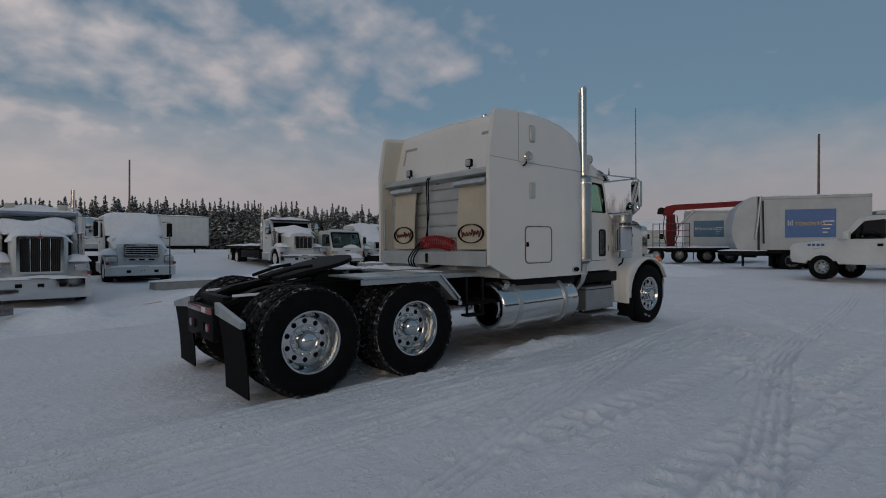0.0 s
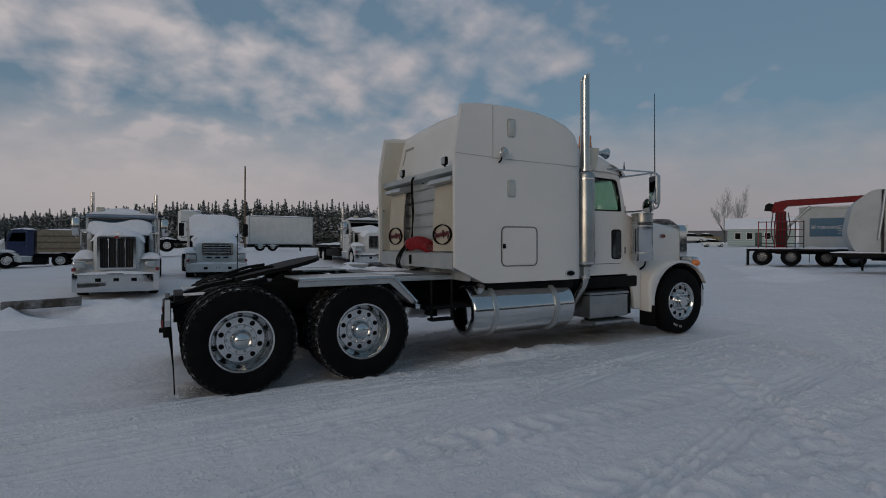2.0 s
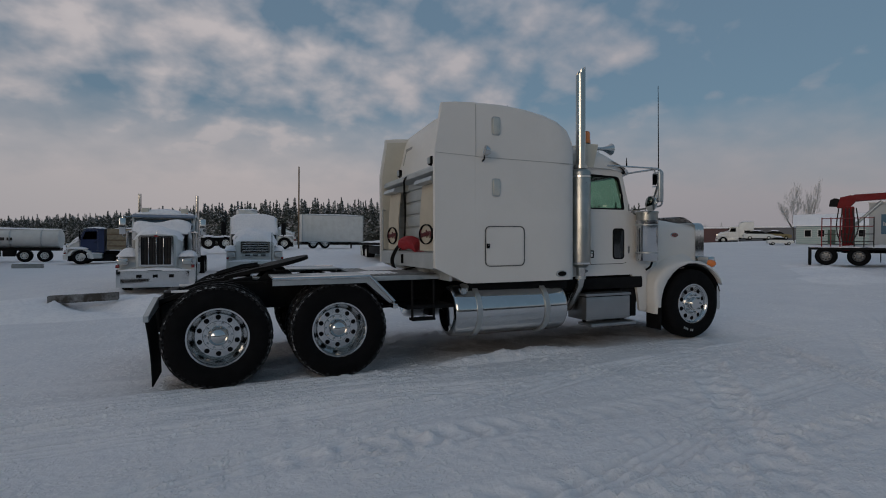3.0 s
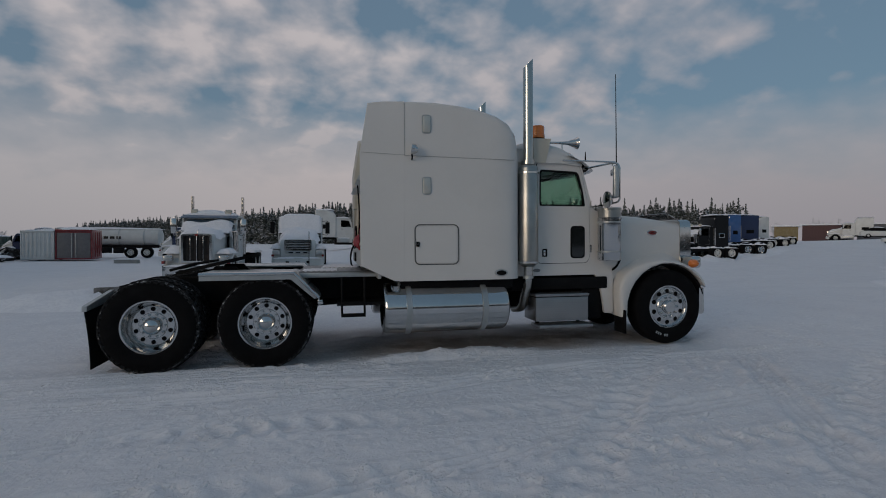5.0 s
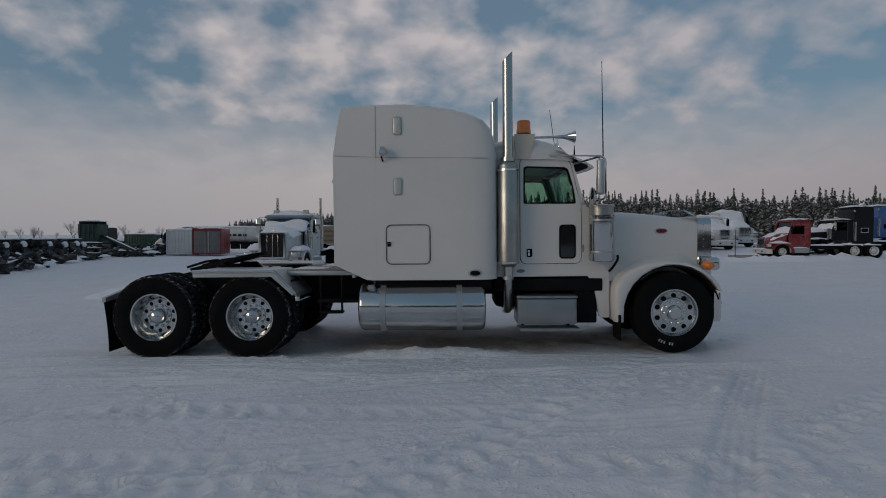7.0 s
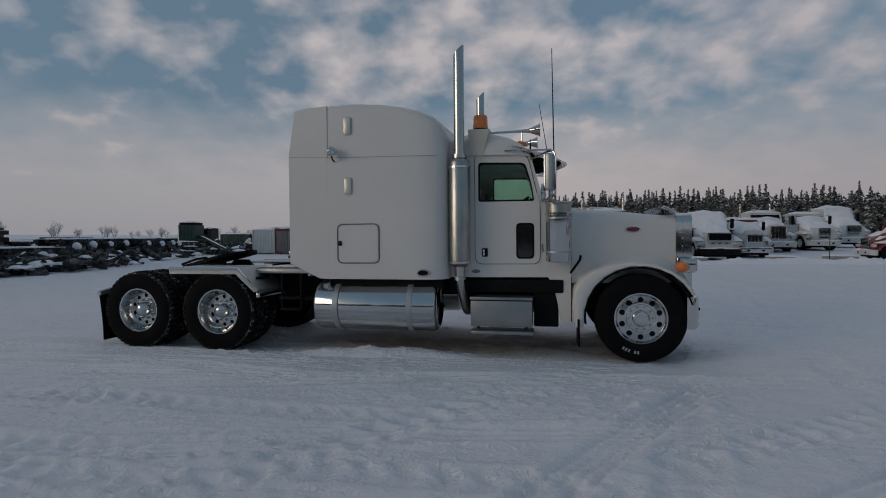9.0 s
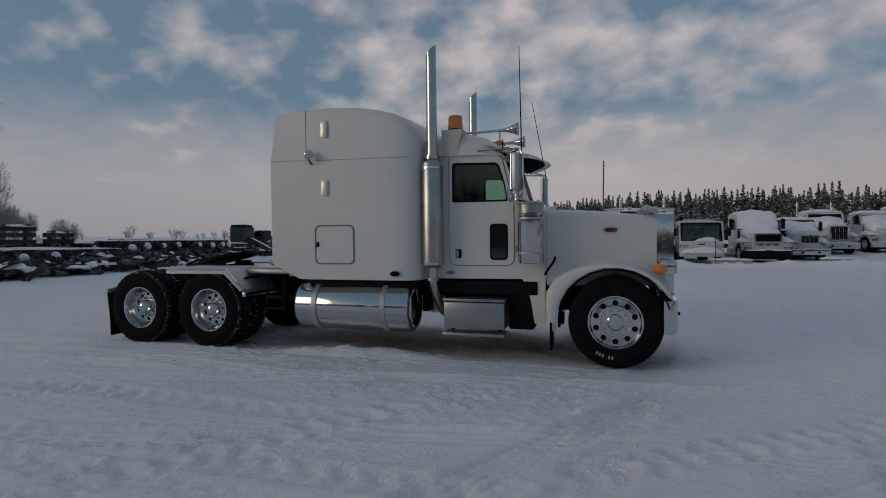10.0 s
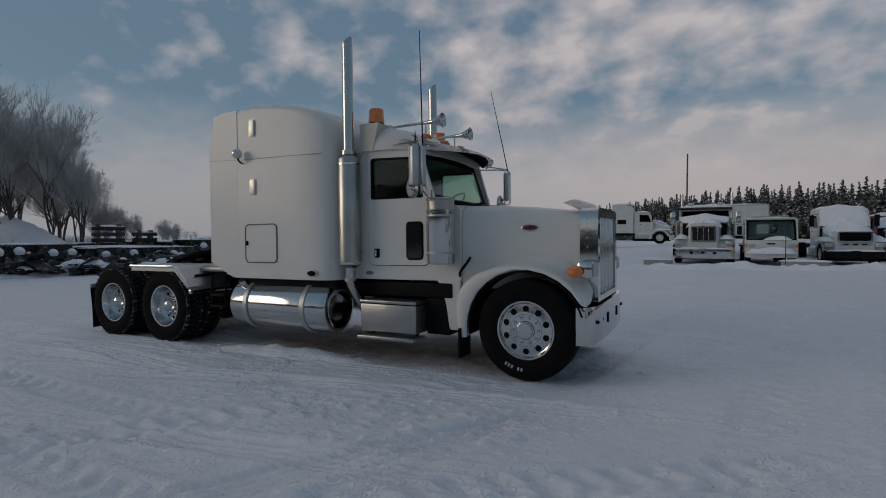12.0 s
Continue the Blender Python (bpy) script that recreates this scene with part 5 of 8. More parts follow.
        ac = part("air_cleaner", lathe(B(), [(0.0, 1.195), (0.13, 1.2), (0.152, 1.21), (0.158, 1.225), (0.158, 1.78), (0.165, 1.785), (0.165, 1.80), (0.158, 1.805)], at, 36), CLEANER, TRUCK, "mirror-bright cylindrical air cleaner beside the hood")
        part("intake_screen", lathe(B(), [(0.152, 1.80), (0.152, 1.905), (0.163, 1.908), (0.163, 1.93), (0.15, 1.94), (0.0, 1.95)], at, 36), PERF, ac, "perforated intake ring and lid")
        part("pre_cleaner_arm", box(B(), ax - 0.05, ax + 0.05, min(s * 0.6, s * 0.93), max(s * 0.6, s * 0.93), 1.40, 1.60, 0.02), WHITE, ac)
        for z in (1.33, 1.74):
            part("strap", lathe(B(), [(0.157, z - 0.012), (0.162, z - 0.010), (0.162, z + 0.010), (0.157, z + 0.012)], at, 36), GREYSTEEL, ac)
        # mirrors
        loop = bend([(5.50, s * 0.93, 2.49), (5.75, s * 1.36, 2.525), (5.795, s * 1.387, 2.48), (5.795, s * 1.387, 2.00), (5.68, s * 1.05, 1.96), (5.62, s * 0.91, 1.96)], 0.06, 5)
        mr = part("mirror_bracket", tube(B(), loop, 0.013, 8), CHROME, TRUCK, "looped chrome mirror bracket")
        part("upper_arm", tube(B(), [(5.15, s * 0.94, 2.60), (5.55, s * 1.18, 2.56), (5.75, s * 1.35, 2.53)], 0.011, 8), CHROME, mr)
        mm = Matrix.Translation((5.73, s * 1.365, 2.265)) @ Matrix.Rotation(radians(s * 20), 4, "Z")
        sh = part("mirror_shell", box(B(), -0.03, 0.05, -0.095, 0.095, -0.215, 0.215, 0.025, 3, m=mm), GREYSTEEL, mr, "tall pale metal mirror housing")
        part("mirror_face", box(B(), -0.036, -0.031, -0.085, 0.085, -0.2, 0.2, m=mm), MIRROR, sh)
        part("convex_mirror", lathe(B(), [(0, 0.05), (0.07, 0.045), (0.105, 0.02), (0.112, 0.0), (0.10, -0.008), (0, -0.012)], Matrix.Translation((5.64, s * 1.33, 2.03)) @ Matrix.Rotation(radians(90), 4, "Y"), 24), CHROME, mr, "round convex mirror")
        part("mirror_post", cyl(B(), (5.74, s * 1.30, 1.97), (5.74, s * 1.30, 2.53), 0.011, seg=8), CHROME, mr)


tanks()


def front_end():
    bm = B()
    secs = [(6.005, 0.825, 1.86, 0.17), (6.25, 0.78, 1.855, 0.16), (6.6, 0.70, 1.83, 0.14), (6.95, 0.642, 1.79, 0.12), (7.30, 0.60, 1.755, 0.11)]
    loft(bm, [hood_section(x, w, 0.92, zt, r, 0.03, 6) for x, w, zt, r in secs])
    hood = part("hood", bm, WHITE, TRUCK, "long white hood", smooth=45)
    part("hood_gap", loft(B(), [hood_section(x, 0.830, 0.95, 1.862, 0.17, 0.03, 6) for x in (5.999, 6.006)]), LINE, hood)
    for s in (-1, 1):
        em = Matrix.Translation((6.755, s * 0.676, 1.595)) @ Matrix.Rotation(radians(s * -90), 4, "X") @ Matrix.Rotation(radians(s * -9.5), 4, "Y")
        bd = part("hood_badge", lathe(B(), [(0, 0.014), (0.085, 0.012), (0.098, 0.006), (0.1, 0.0)], em @ Matrix.Diagonal((1, 0.42, 1, 1)), 28), CHROME, hood, "oval chrome and red badge")
        part("badge_enamel", lathe(B(), [(0, 0.017), (0.08, 0.015), (0.082, 0.0)], em @ Matrix.Diagonal((1, 0.38, 1, 1)), 28), RED_LENS, bd)
        for k in range(6):
            part("emblem_stroke", box(B(), -0.055 + k * 0.02, -0.047 + k * 0.02, -0.012, 0.016, 0.0, 0.019, m=em), CHROME, bd)
    # radiator shell and grille
    outer = round_poly([(-0.615, 0.80), (0.615, 0.80), (0.615, 1.80), (-0.615, 1.80)], [0.03, 0.03, 0.12, 0.12])
    hole = round_poly([(-0.50, 0.86), (0.50, 0.86), (0.50, 1.70), (-0.50, 1.70)], [0.02, 0.02, 0.06, 0.06])
    shell = part("radiator_shell", plate(B(), outer, [hole], lambda u, v, w: Vector((7.28 + w, u, v)), 0.19), CHROME, TRUCK, "chrome radiator surround", smooth=30)
    part("grille_mesh", box(B(), 7.33, 7.35, -0.51, 0.51, 0.85, 1.71), DARK, shell)
    for k in range(11):
        y = -0.46 + k * 0.092
        part("grille_bar", box(B(), 7.39, 7.455, y - 0.014, y + 0.014, 0.86, 1.70, 0.006), ALU, shell, "upright polished grille bar")
    for s in (-1, 1):
        bm = B()
        for k in range(9):
            lathe(bm, [(0, 0.006), (0.008, 0.004), (0.01, 0)], Matrix.Translation((7.36, s * 0.615, 0.88 + k * 0.1)) @ Matrix.Rotation(radians(s * -90), 4, "X"), 8)
        part("rivet_row", bm, GREYSTEEL, shell)
    # bug deflector over the hood's nose
    bm = B()
    rows = []
    for v, x, z in ((0, 7.44, 1.765), (0.35, 7.35, 1.805), (0.75, 7.26, 1.855), (1, 7.20, 1.88)):
        rows.append([bm.verts.new((x - 0.10 * ((k - 8) / 8) ** 4, -0.60 + 1.2 * k / 16, z + 0.03 * (v > 0.2) - 0.05 * abs((k - 8) / 8) ** 5)) for k in range(17)])
    for a, b in zip(rows, rows[1:]):
        for k in range(16):
            bm.faces.new((a[k], a[k + 1], b[k + 1], b[k]))
    bmesh.ops.solidify(bm, geom=bm.faces, thickness=0.008)
    part("bug_deflector", bm, CHROME, hood, "chrome stone and bug deflector", smooth=60)

    def fender(s):
        outer = [(6.03, 0.40), (6.005, 0.66), (6.015, 0.86), (6.09, 0.985), (6.22, 1.085), (6.43, 1.165), (6.70, 1.203), (6.96, 1.18), (7.15, 1.10), (7.30, 0.99), (7.385, 0.88), (7.42, 0.79)]
        n = len(outer)
        inner = []
        for i in range(n):
            a = radians(186 - (186 - 29) * i / (n - 1))
            inner.append((6.79 + 0.655 * math.cos(a), 0.52 + 0.63 * math.sin(a)))
        inner[0] = (6.135, 0.40)
        secs = []
        for (ox, oz), (ix, iz) in zip(outer, inner):
            d = Vector((ix - ox, iz - oz)).normalized()
            secs.append([Vector((ix - d.x * 0.02, s * 0.96, iz - d.y * 0.02)), Vector((ix, s * 1.02, iz)), Vector((ix - d.x * 0.02, s * 1.045, iz - d.y * 0.02)),
                         Vector((ox + d.x * 0.05, s * 1.045, oz + d.y * 0.05)), Vector((ox + d.x * 0.015, s * 1.03, oz + d.y * 0.015)), Vector((ox, s * 0.99, oz)),
                         Vector((ox, s * 0.78, oz + 0.012)), Vector((ox, s * 0.69, oz + 0.05)), Vector((ox, s * 0.63, oz + 0.13)),
                         Vector((ix - d.x * 0.04, s * 0.60, iz - d.y * 0.04))])
        bm = B()
        loft(bm, secs)
        fd = part("front_fender", bm, WHITE, TRUCK, "rounded white front fender", smooth=55)
        bm = B()
        ribs = []
        for i in range(25):
            a = radians(188 - 172 * i / 24)
            ribs.append([Vector((6.78 + r * math.cos(a), s * y, 0.52 + r * 0.975 * math.sin(a))) for r, y in ((0.635, 0.6), (0.635, 1.0), (0.615, 1.0), (0.615, 0.6))])
        loft(bm, ribs)
        part("wheel_arch_liner", bm, RUBBER, fd, "black rubber arch edge", smooth=50)
        part("front_mud_flap", box(B(), 6.06, 6.085, min(s * 0.80, s * 1.09), max(s * 0.80, s * 1.09), 0.17, 0.50, 0.006), RUBBER, fd, "black rubber flap")
        part("headlight_bucket", box(B(), 7.30, 7.46, min(s * 0.62, s * 0.86), max(s * 0.62, s * 0.86), 1.06, 1.24, 0.03), CHROME, fd, "chrome headlamp pod")
        hl = part("headlight_bezel", box(B(), 7.445, 7.475, min(s * 0.65, s * 0.84), max(s * 0.65, s * 0.84), 1.08, 1.22, 0.012), GREYSTEEL, fd)
        part("turn_signal", lathe(B(), [(0, 0.09), (0.04, 0.08), (0.075, 0.04), (0.085, 0.0), (0, -0.01)], Matrix.Translation((7.29, s * 0.90, 1.135)) @ Matrix.Rotation(radians(s * -90), 4, "X") @ Matrix.Diagonal((0.95, 0.75, 1, 1)), 24), AMBER, fd, "amber turn signal")
    mirrored(fender)
    # bumper: a deep polished blade with swept ends
    plan = [(-1.0, 7.37), (-0.975, 7.42), (-0.87, 7.48), (-0.6, 7.51), (0, 7.52), (0.6, 7.51), (0.87, 7.48), (0.975, 7.42), (1.0, 7.37)]
    bm = B()
    secs = []
    for y, x in plan:
        secs.append([Vector((x - 0.05, y, 0.40)), Vector((x - 0.01, y, 0.40)), Vector((x, y, 0.44)), Vector((x, y, 0.74)), Vector((x - 0.01, y, 0.78)), Vector((x - 0.05, y, 0.78))])
    loft(bm, secs)
    bp = part("front_bumper", bm, CHROME, TRUCK, "deep mirror-bright chrome bumper", smooth=40)
    for y in (-0.30, 0.30):
        part("tow_slot", box(B(), 7.50, 7.524, y - 0.03, y + 0.03, 0.55, 0.66), DARK, bp)
    for k in (-0.8, -0.55, 0.55, 0.8):
        part("bumper_bolt", cyl(B(), (7.47, k, 0.62), (7.512, k, 0.62), 0.018, seg=10), DARK, bp)
    part("bumper_bracket", box(B(), 6.95, 7.47, -0.5, 0.5, 0.55, 0.70, 0.02), BLACK, bp)


front_end()


# ---- parked vehicles round the yard ----
DUSTY_BLUE = material("faded_blue_visor", (0.10, 0.15, 0.22), 0.5, vary=0.1, dirt=(0.3, 0.33, 0.36), dirt_amount=0.4)


def simple_wheel(parent, x, y, r=0.51, w=0.28, out=-1, rim=WHITE_OLD, snow=False):
    s = out
    bm = B()
    tyre(bm, x, r, min(y, y - s * w), max(y, y - s * w), r, r * 0.53, seg=28)
    wh = part("wheel", bm, RUBBER, parent, "black tyre on a steel rim")
    m = Matrix.Translation((x, y, r)) @ Matrix.Rotation(radians(90 if s < 0 else -90), 4, "X")
    part("rim", lathe(B(), [(r * 0.55, -0.02), (r * 0.52, 0.004), (r * 0.48, -0.03), (r * 0.42, -0.09), (r * 0.25, -0.08), (r * 0.22, -0.02), (r * 0.15, 0.0), (0, 0.005)], m, 20), rim, wh)
    for k in range(8):
        a = 2 * math.pi * k / 8
        part("hand_hole", cyl(B(), m @ Vector((r * 0.36 * math.cos(a), r * 0.36 * math.sin(a), -0.10)), m @ Vector((r * 0.36 * math.cos(a), r * 0.36 * math.sin(a), -0.078)), r * 0.06, seg=6), DARK, wh)
    return wh


def snow_on(parent, x0, x1, y0, y1, z, thick, slope=0.0, seed=0.0, n=8):
    return part("snow_cap", snow_pad(B(), x0, x1, y0, y1, lambda x, y: z + slope * (x - x0), thick, n, seed), SNOW, parent, "thick cushion of snow", smooth=60)


def mirrors(parent, x, hw, z0, z1, mat=BLACK):
    for s in (-1, 1):
        ar = part("mirror_arm", tube(B(), bend([(x, s * hw, z1 - 0.02), (x + 0.05, s * (hw + 0.26), z1), (x + 0.05, s * (hw + 0.26), z0), (x, s * hw, z0 + 0.05)], 0.05, 3), 0.012, 6), mat, parent)
        part("mirror", box(B(), x + 0.02, x + 0.10, s * (hw + 0.26) - 0.10, s * (hw + 0.26) + 0.10, z0 + 0.08, z1 - 0.06, 0.02), mat, ar)


def conventional(name, label, m, paint=WHITE_OLD, style="aero", hood=1.5, width=2.3, grille=(1.05, 0.36, 1.08), stacks=False, visor=False, sleeper=0.0, sleeper_top=3.0, sleeper_paint=None,
                 deck=5.0, deck_kind="frame", snow=0.22, bumper=WHITE_OLD, seed=1.0, rim=WHITE_OLD, group="", roof_top=2.62, blue_glass=False, hood_paint=None, buried=False, drift=0.0, low=0.34, wheel=0.51):
    """A parked conventional truck, nose at x = 0, forward +x."""
    T = thing(name, m @ Matrix.Scale(0.91, 4), label, "truck", group)
    hw = width / 2
    cabw = hw - 0.12
    x_cab, x_back = -hood - 0.15, -hood - 1.65
    aero = style == "aero"
    nose_top, rear_top = (1.50, 1.92) if aero else (1.80, 1.92)
    nw, rw = (0.80, 0.86) if aero else (0.60, 0.66)
    bm = B()
    loft(bm, [hood_section(x, w, 0.72, z, r, 0.03, 4) for x, w, z, r in
              ((-0.10, nw - 0.05, nose_top - 0.16, 0.14), (-0.22, nw, nose_top, 0.16), (-0.22 - (hood - 0.2) * 0.5, (nw + rw) / 2, nose_top + (rear_top - nose_top) * 0.62, 0.2), (x_cab + 0.02, rw, rear_top, 0.22))])
    hpaint = hood_paint or paint
    hd = part("hood", bm, hpaint, T, "", 50)
    for s in (-1, 1):
        bm = B()
        secs = []
        for i in range(11):
            a = radians(188 - 176 * i / 10)
            o = (-0.95 + 0.82 * math.cos(a) * (1.0 if math.cos(a) < 0 else 0.98), 0.52 + 0.66 * math.sin(a))
            n = (-0.95 + 0.60 * math.cos(a), 0.50 + 0.56 * math.sin(a))
            secs.append([Vector((n[0], s * (hw - 0.10), n[1])), Vector((n[0], s * hw, n[1])), Vector((o[0], s * hw, o[1] - 0.04)), Vector((o[0], s * (hw - 0.06), o[1])), Vector((o[0], s * (nw - 0.12), o[1] + 0.10)), Vector((n[0], s * (nw - 0.12), n[1] + 0.05))])
        loft(bm, secs)
        fd = part("fender", bm, hpaint, T, "", 55)
        simple_wheel(T, -0.95, s * (hw - 0.03), out=s, rim=rim)
        hl = part("headlight", box(B(), -0.20, 0.02, s * (hw - 0.20) - 0.17, s * (hw - 0.20) + 0.14, 0.86, 1.05, 0.04), CHROME if not aero else WHITE_OLD, fd, "headlamp in its pod")
        part("lens", box(B(), 0.012, 0.03, s * (hw - 0.20) - 0.14, s * (hw - 0.20) + 0.10, 0.885, 1.025, 0.015), GREYSTEEL, hl)
        part("turn_signal", box(B(), -0.14, 0.03, s * (hw - 0.05) - 0.05, s * (hw - 0.05) + 0.05, 0.76, 0.86, 0.015), RED_LENS, hl)
        if snow:
            snow_on(fd, -1.45, -0.15, s * (nw + hw) / 2 - 0.26, s * (nw + hw) / 2 + 0.26, 1.13, snow * 0.9, 0.0, seed + s)
    # grille
    gw, gh, gz = grille
    bar_metal = BLACK if bumper is BLACK else ALU
    # black block stands in for the engine underside and the shade around it
    part("underbody", box(B(), -3.0, -0.12, -hw + 0.36, hw - 0.36, 0.22, 0.74, 0.04), BLACK, T, "black block for the engine underside and the shade under it")
    gx = -0.055 if aero else -0.08
    part("nose_panel", box(B(), -0.25, gx - 0.055, -nw + 0.03, nw - 0.03, 0.74, nose_top - 0.12, 0.05), hpaint, T)
    sur = part("grille", plate(B(), rrect(-gw / 2 - 0.07, gz - 0.06, gw / 2 + 0.07, gz + gh + 0.06, 0.06), [rrect(-gw / 2, gz, gw / 2, gz + gh, 0.03)], lambda u, v, w: Vector((gx - 0.06 + w, u, v)), 0.12), CHROME, T, "bright grille surround", 30)
    part("radiator", box(B(), gx - 0.03, gx - 0.01, -gw / 2, gw / 2, gz, gz + gh), DARK if aero else SCRAP, sur)
    if aero:
        for k in range(5):
            z = gz + gh * (k + 0.5) / 5
            part("grille_bar", box(B(), gx - 0.006, gx + 0.03, -gw / 2, gw / 2, z - 0.011, z + 0.011, 0.004), bar_metal, sur)
        part("lower_grille", box(B(), gx - 0.02, gx + 0.04, -gw / 2 - 0.02, gw / 2 + 0.02, gz - 0.22, gz - 0.10, 0.02), GREYSTEEL, sur)
        for y in (-0.3, 0.0, 0.3):
            part("lower_slot", box(B(), gx + 0.03, gx + 0.045, y * gw - 0.10, y * gw + 0.10, gz - 0.19, gz - 0.13, 0.005), DARK, sur)
    else:
        for k in range(3):
            y = -gw / 2 + gw * (k + 1) / 4
            part("grille_bar", box(B(), gx, gx + 0.03, y - 0.008, y + 0.008, gz, gz + gh, 0.004), ALU, sur)
        for k in range(20):
            y = -gw / 2 + gw * (k + 0.5) / 20
            part("grille_wire", box(B(), gx - 0.012, gx - 0.002, y - 0.006, y + 0.006, gz, gz + gh), BLACK, sur)
        part("grille_emblem", lathe(B(), [(0, 0.02), (0.07, 0.015), (0.075, 0)], Matrix.Translation((gx + 0.05, 0, gz + gh + 0.04)) @ Matrix.Rotation(radians(90), 4, "Y") @ Matrix.Diagonal((0.5, 1, 1, 1)), 16), RED_LENS, sur)
        part("hood_ornament", tube(B(), [(-0.2, 0, nose_top), (-0.17, 0, nose_top + 0.10), (-0.23, 0.03, nose_top + 0.14)], 0.01, 5), CHROME, hd)
    bp = part("bumper", loft(B(), [[Vector((x - 0.18, y, low)), Vector((x, y, low + 0.02)), Vector((x + 0.01, y, low + 0.14)), Vector((x, y, 0.70)), Vector((x - 0.18, y, 0.70))] for y, x in ((-hw, -0.06), (-hw + 0.15, 0.10), (0, 0.16), (hw - 0.15, 0.10), (hw, -0.06))]), bumper, T, "", 40)
    for y in (-0.45, 0.0, 0.45):
        part("bumper_slot", box(B(), 0.12, 0.165, y - 0.07, y + 0.07, 0.46, 0.56, 0.005), DARK, bp)
    # cab
    cb = round_poly([(x_back, 0.85), (x_cab, 0.85), (x_cab, 1.86), (x_cab - 0.24, roof_top - 0.12), (x_cab - 0.42, roof_top), (x_back, roof_top)], [0.03, 0.03, 0.04, 0.06, 0.08, 0.08])
    win = round_poly([(x_back + 0.45, 1.80), (x_cab - 0.16, 1.80), (x_cab - 0.36, 2.36), (x_back + 0.45, 2.40)], 0.05)
    for s in (-1, 1):
        sd = part("cab_side", plate(B(), cb, [win], lambda u, v, w: Vector((u, s * (cabw - 0.06 + w), v)), 0.06), paint, T, "", 25)
        part("side_window", prism(B(), win, lambda u, v, w: Vector((u, s * (cabw - 0.03 + w), v)), 0.006), GLASS_DARK, sd)
        dr = round_poly([(x_back + 0.38, 0.98), (x_cab - 0.06, 0.98), (x_cab - 0.06, 1.8), (x_cab - 0.30, 2.48), (x_back + 0.38, 2.50)], 0.07)
        di = [(u * 0.99 + 0.01 * (x_back + x_cab) / 2, v * 0.99 + 0.0175) for u, v in dr]
        part("door_gap", plate(B(), dr, [di], lambda u, v, w: Vector((u, s * (cabw - 0.02 + w), v)), 0.025), LINE, sd)
        part("door_handle", box(B(), x_back + 0.46, x_back + 0.60, s * cabw - 0.02, s * cabw + 0.02, 1.58, 1.63, 0.008), BLACK, sd)
        st = part("step_tank", box(B(), x_back + 0.1, x_cab - 0.05, s * (hw - 0.30) - 0.28, s * (hw - 0.30) + 0.28, 0.42, 0.80, 0.06), GREYSTEEL, T, "grey step and tank")
        if snow:
            snow_on(st, x_back + 0.1, x_cab - 0.05, s * (hw - 0.30) - 0.28, s * (hw - 0.30) + 0.28, 0.80, 0.10, 0, seed + 3 * s, 5)
    part("cab_roof", loft(B(), [hood_section(x, cabw, roof_top - 0.16, z, 0.12, 0.03, 3) for x, z in ((x_back, roof_top), (x_back + 0.7, roof_top + 0.04), (x_cab - 0.42, roof_top), (x_cab - 0.30, roof_top - 0.06))]), paint, T, "", 50)
    part("cab_back", box(B(), x_back, x_back + 0.05, -cabw + 0.06, cabw - 0.06, 0.85, roof_top - 0.1), paint, T)
    part("cab_inside", box(B(), x_back + 0.06, x_cab - 0.1, -cabw + 0.08, cabw - 0.08, 0.85, 1.72, 0.02), INTERIOR, T)

    def scr(u, v, w):
        return Vector((x_cab - 0.02 - 0.26 * v + w - 0.08 * u * u, u * (cabw - 0.06), 1.84 + (roof_top - 0.18 - 1.84) * v))
    ws = part("windscreen", prism(B(), round_poly([(-0.96, 0), (0.96, 0), (0.93, 1), (-0.93, 1)], 0.06), scr, 0.01), material("frosted_blue_glass", (0.10, 0.16, 0.22), 0.35, coat=0.3) if blue_glass else GLASS_DARK, T, "snow-dusted windscreen")
    part("screen_frame", plate(B(), round_poly([(-1.0, -0.05), (1.0, -0.05), (1.0, 1.06), (-1.0, 1.06)], 0.06), [round_poly([(-0.95, 0.02), (0.95, 0.02), (0.92, 0.98), (-0.92, 0.98)], 0.06)], scr, 0.03), BLACK if not visor else paint, ws)
    if visor:
        part("sun_visor", prism(B(), [(x_cab - 0.36, roof_top + 0.0), (x_cab - 0.02, roof_top - 0.10), (x_cab - 0.02, roof_top - 0.13), (x_cab - 0.36, roof_top - 0.06)], lambda u, v, w: Vector((u, -cabw + w, v)), cabw * 2), DUSTY_BLUE if blue_glass else BLACK, T, "sun visor")
    for k in range(5):
        part("roof_marker", lathe(B(), [(0, 0.05), (0.035, 0.04), (0.05, 0.0)], Matrix.Translation((x_cab - 0.45, -0.7 + 0.35 * k, roof_top + 0.02)), 10), BLACK if seed % 3 > 1.5 else AMBER, T)
    mirrors(T, x_cab - 0.12, cabw, 1.75, 2.45, CHROME if stacks else BLACK)
    if stacks:
        for s in (-1, 1):
            sk = part("exhaust_tube", cyl(B(), (x_back - 0.12, s * (cabw - 0.02), 1.0), (x_back - 0.12, s * (cabw - 0.02), 2.45), 0.12, seg=16), ALU, T, "chrome exhaust stack")
            part("pipe", cyl(B(), (x_back - 0.12, s * (cabw - 0.02), 2.45), (x_back - 0.12, s * (cabw - 0.02), 3.35), 0.06, seg=14), CHROME, sk)
            ac = part("air_cleaner", cyl(B(), (x_cab + 0.2, s * (cabw - 0.05), 1.15), (x_cab + 0.2, s * (cabw - 0.05), 1.85), 0.17, seg=18), CHROME, T, "chrome air cleaner")
            part("lid", lathe(B(), [(0.18, 1.85), (0.18, 1.9), (0.1, 1.95), (0, 1.96)], Matrix.Translation((x_cab + 0.2, s * (cabw - 0.05), 0)), 18), CHROME, ac)
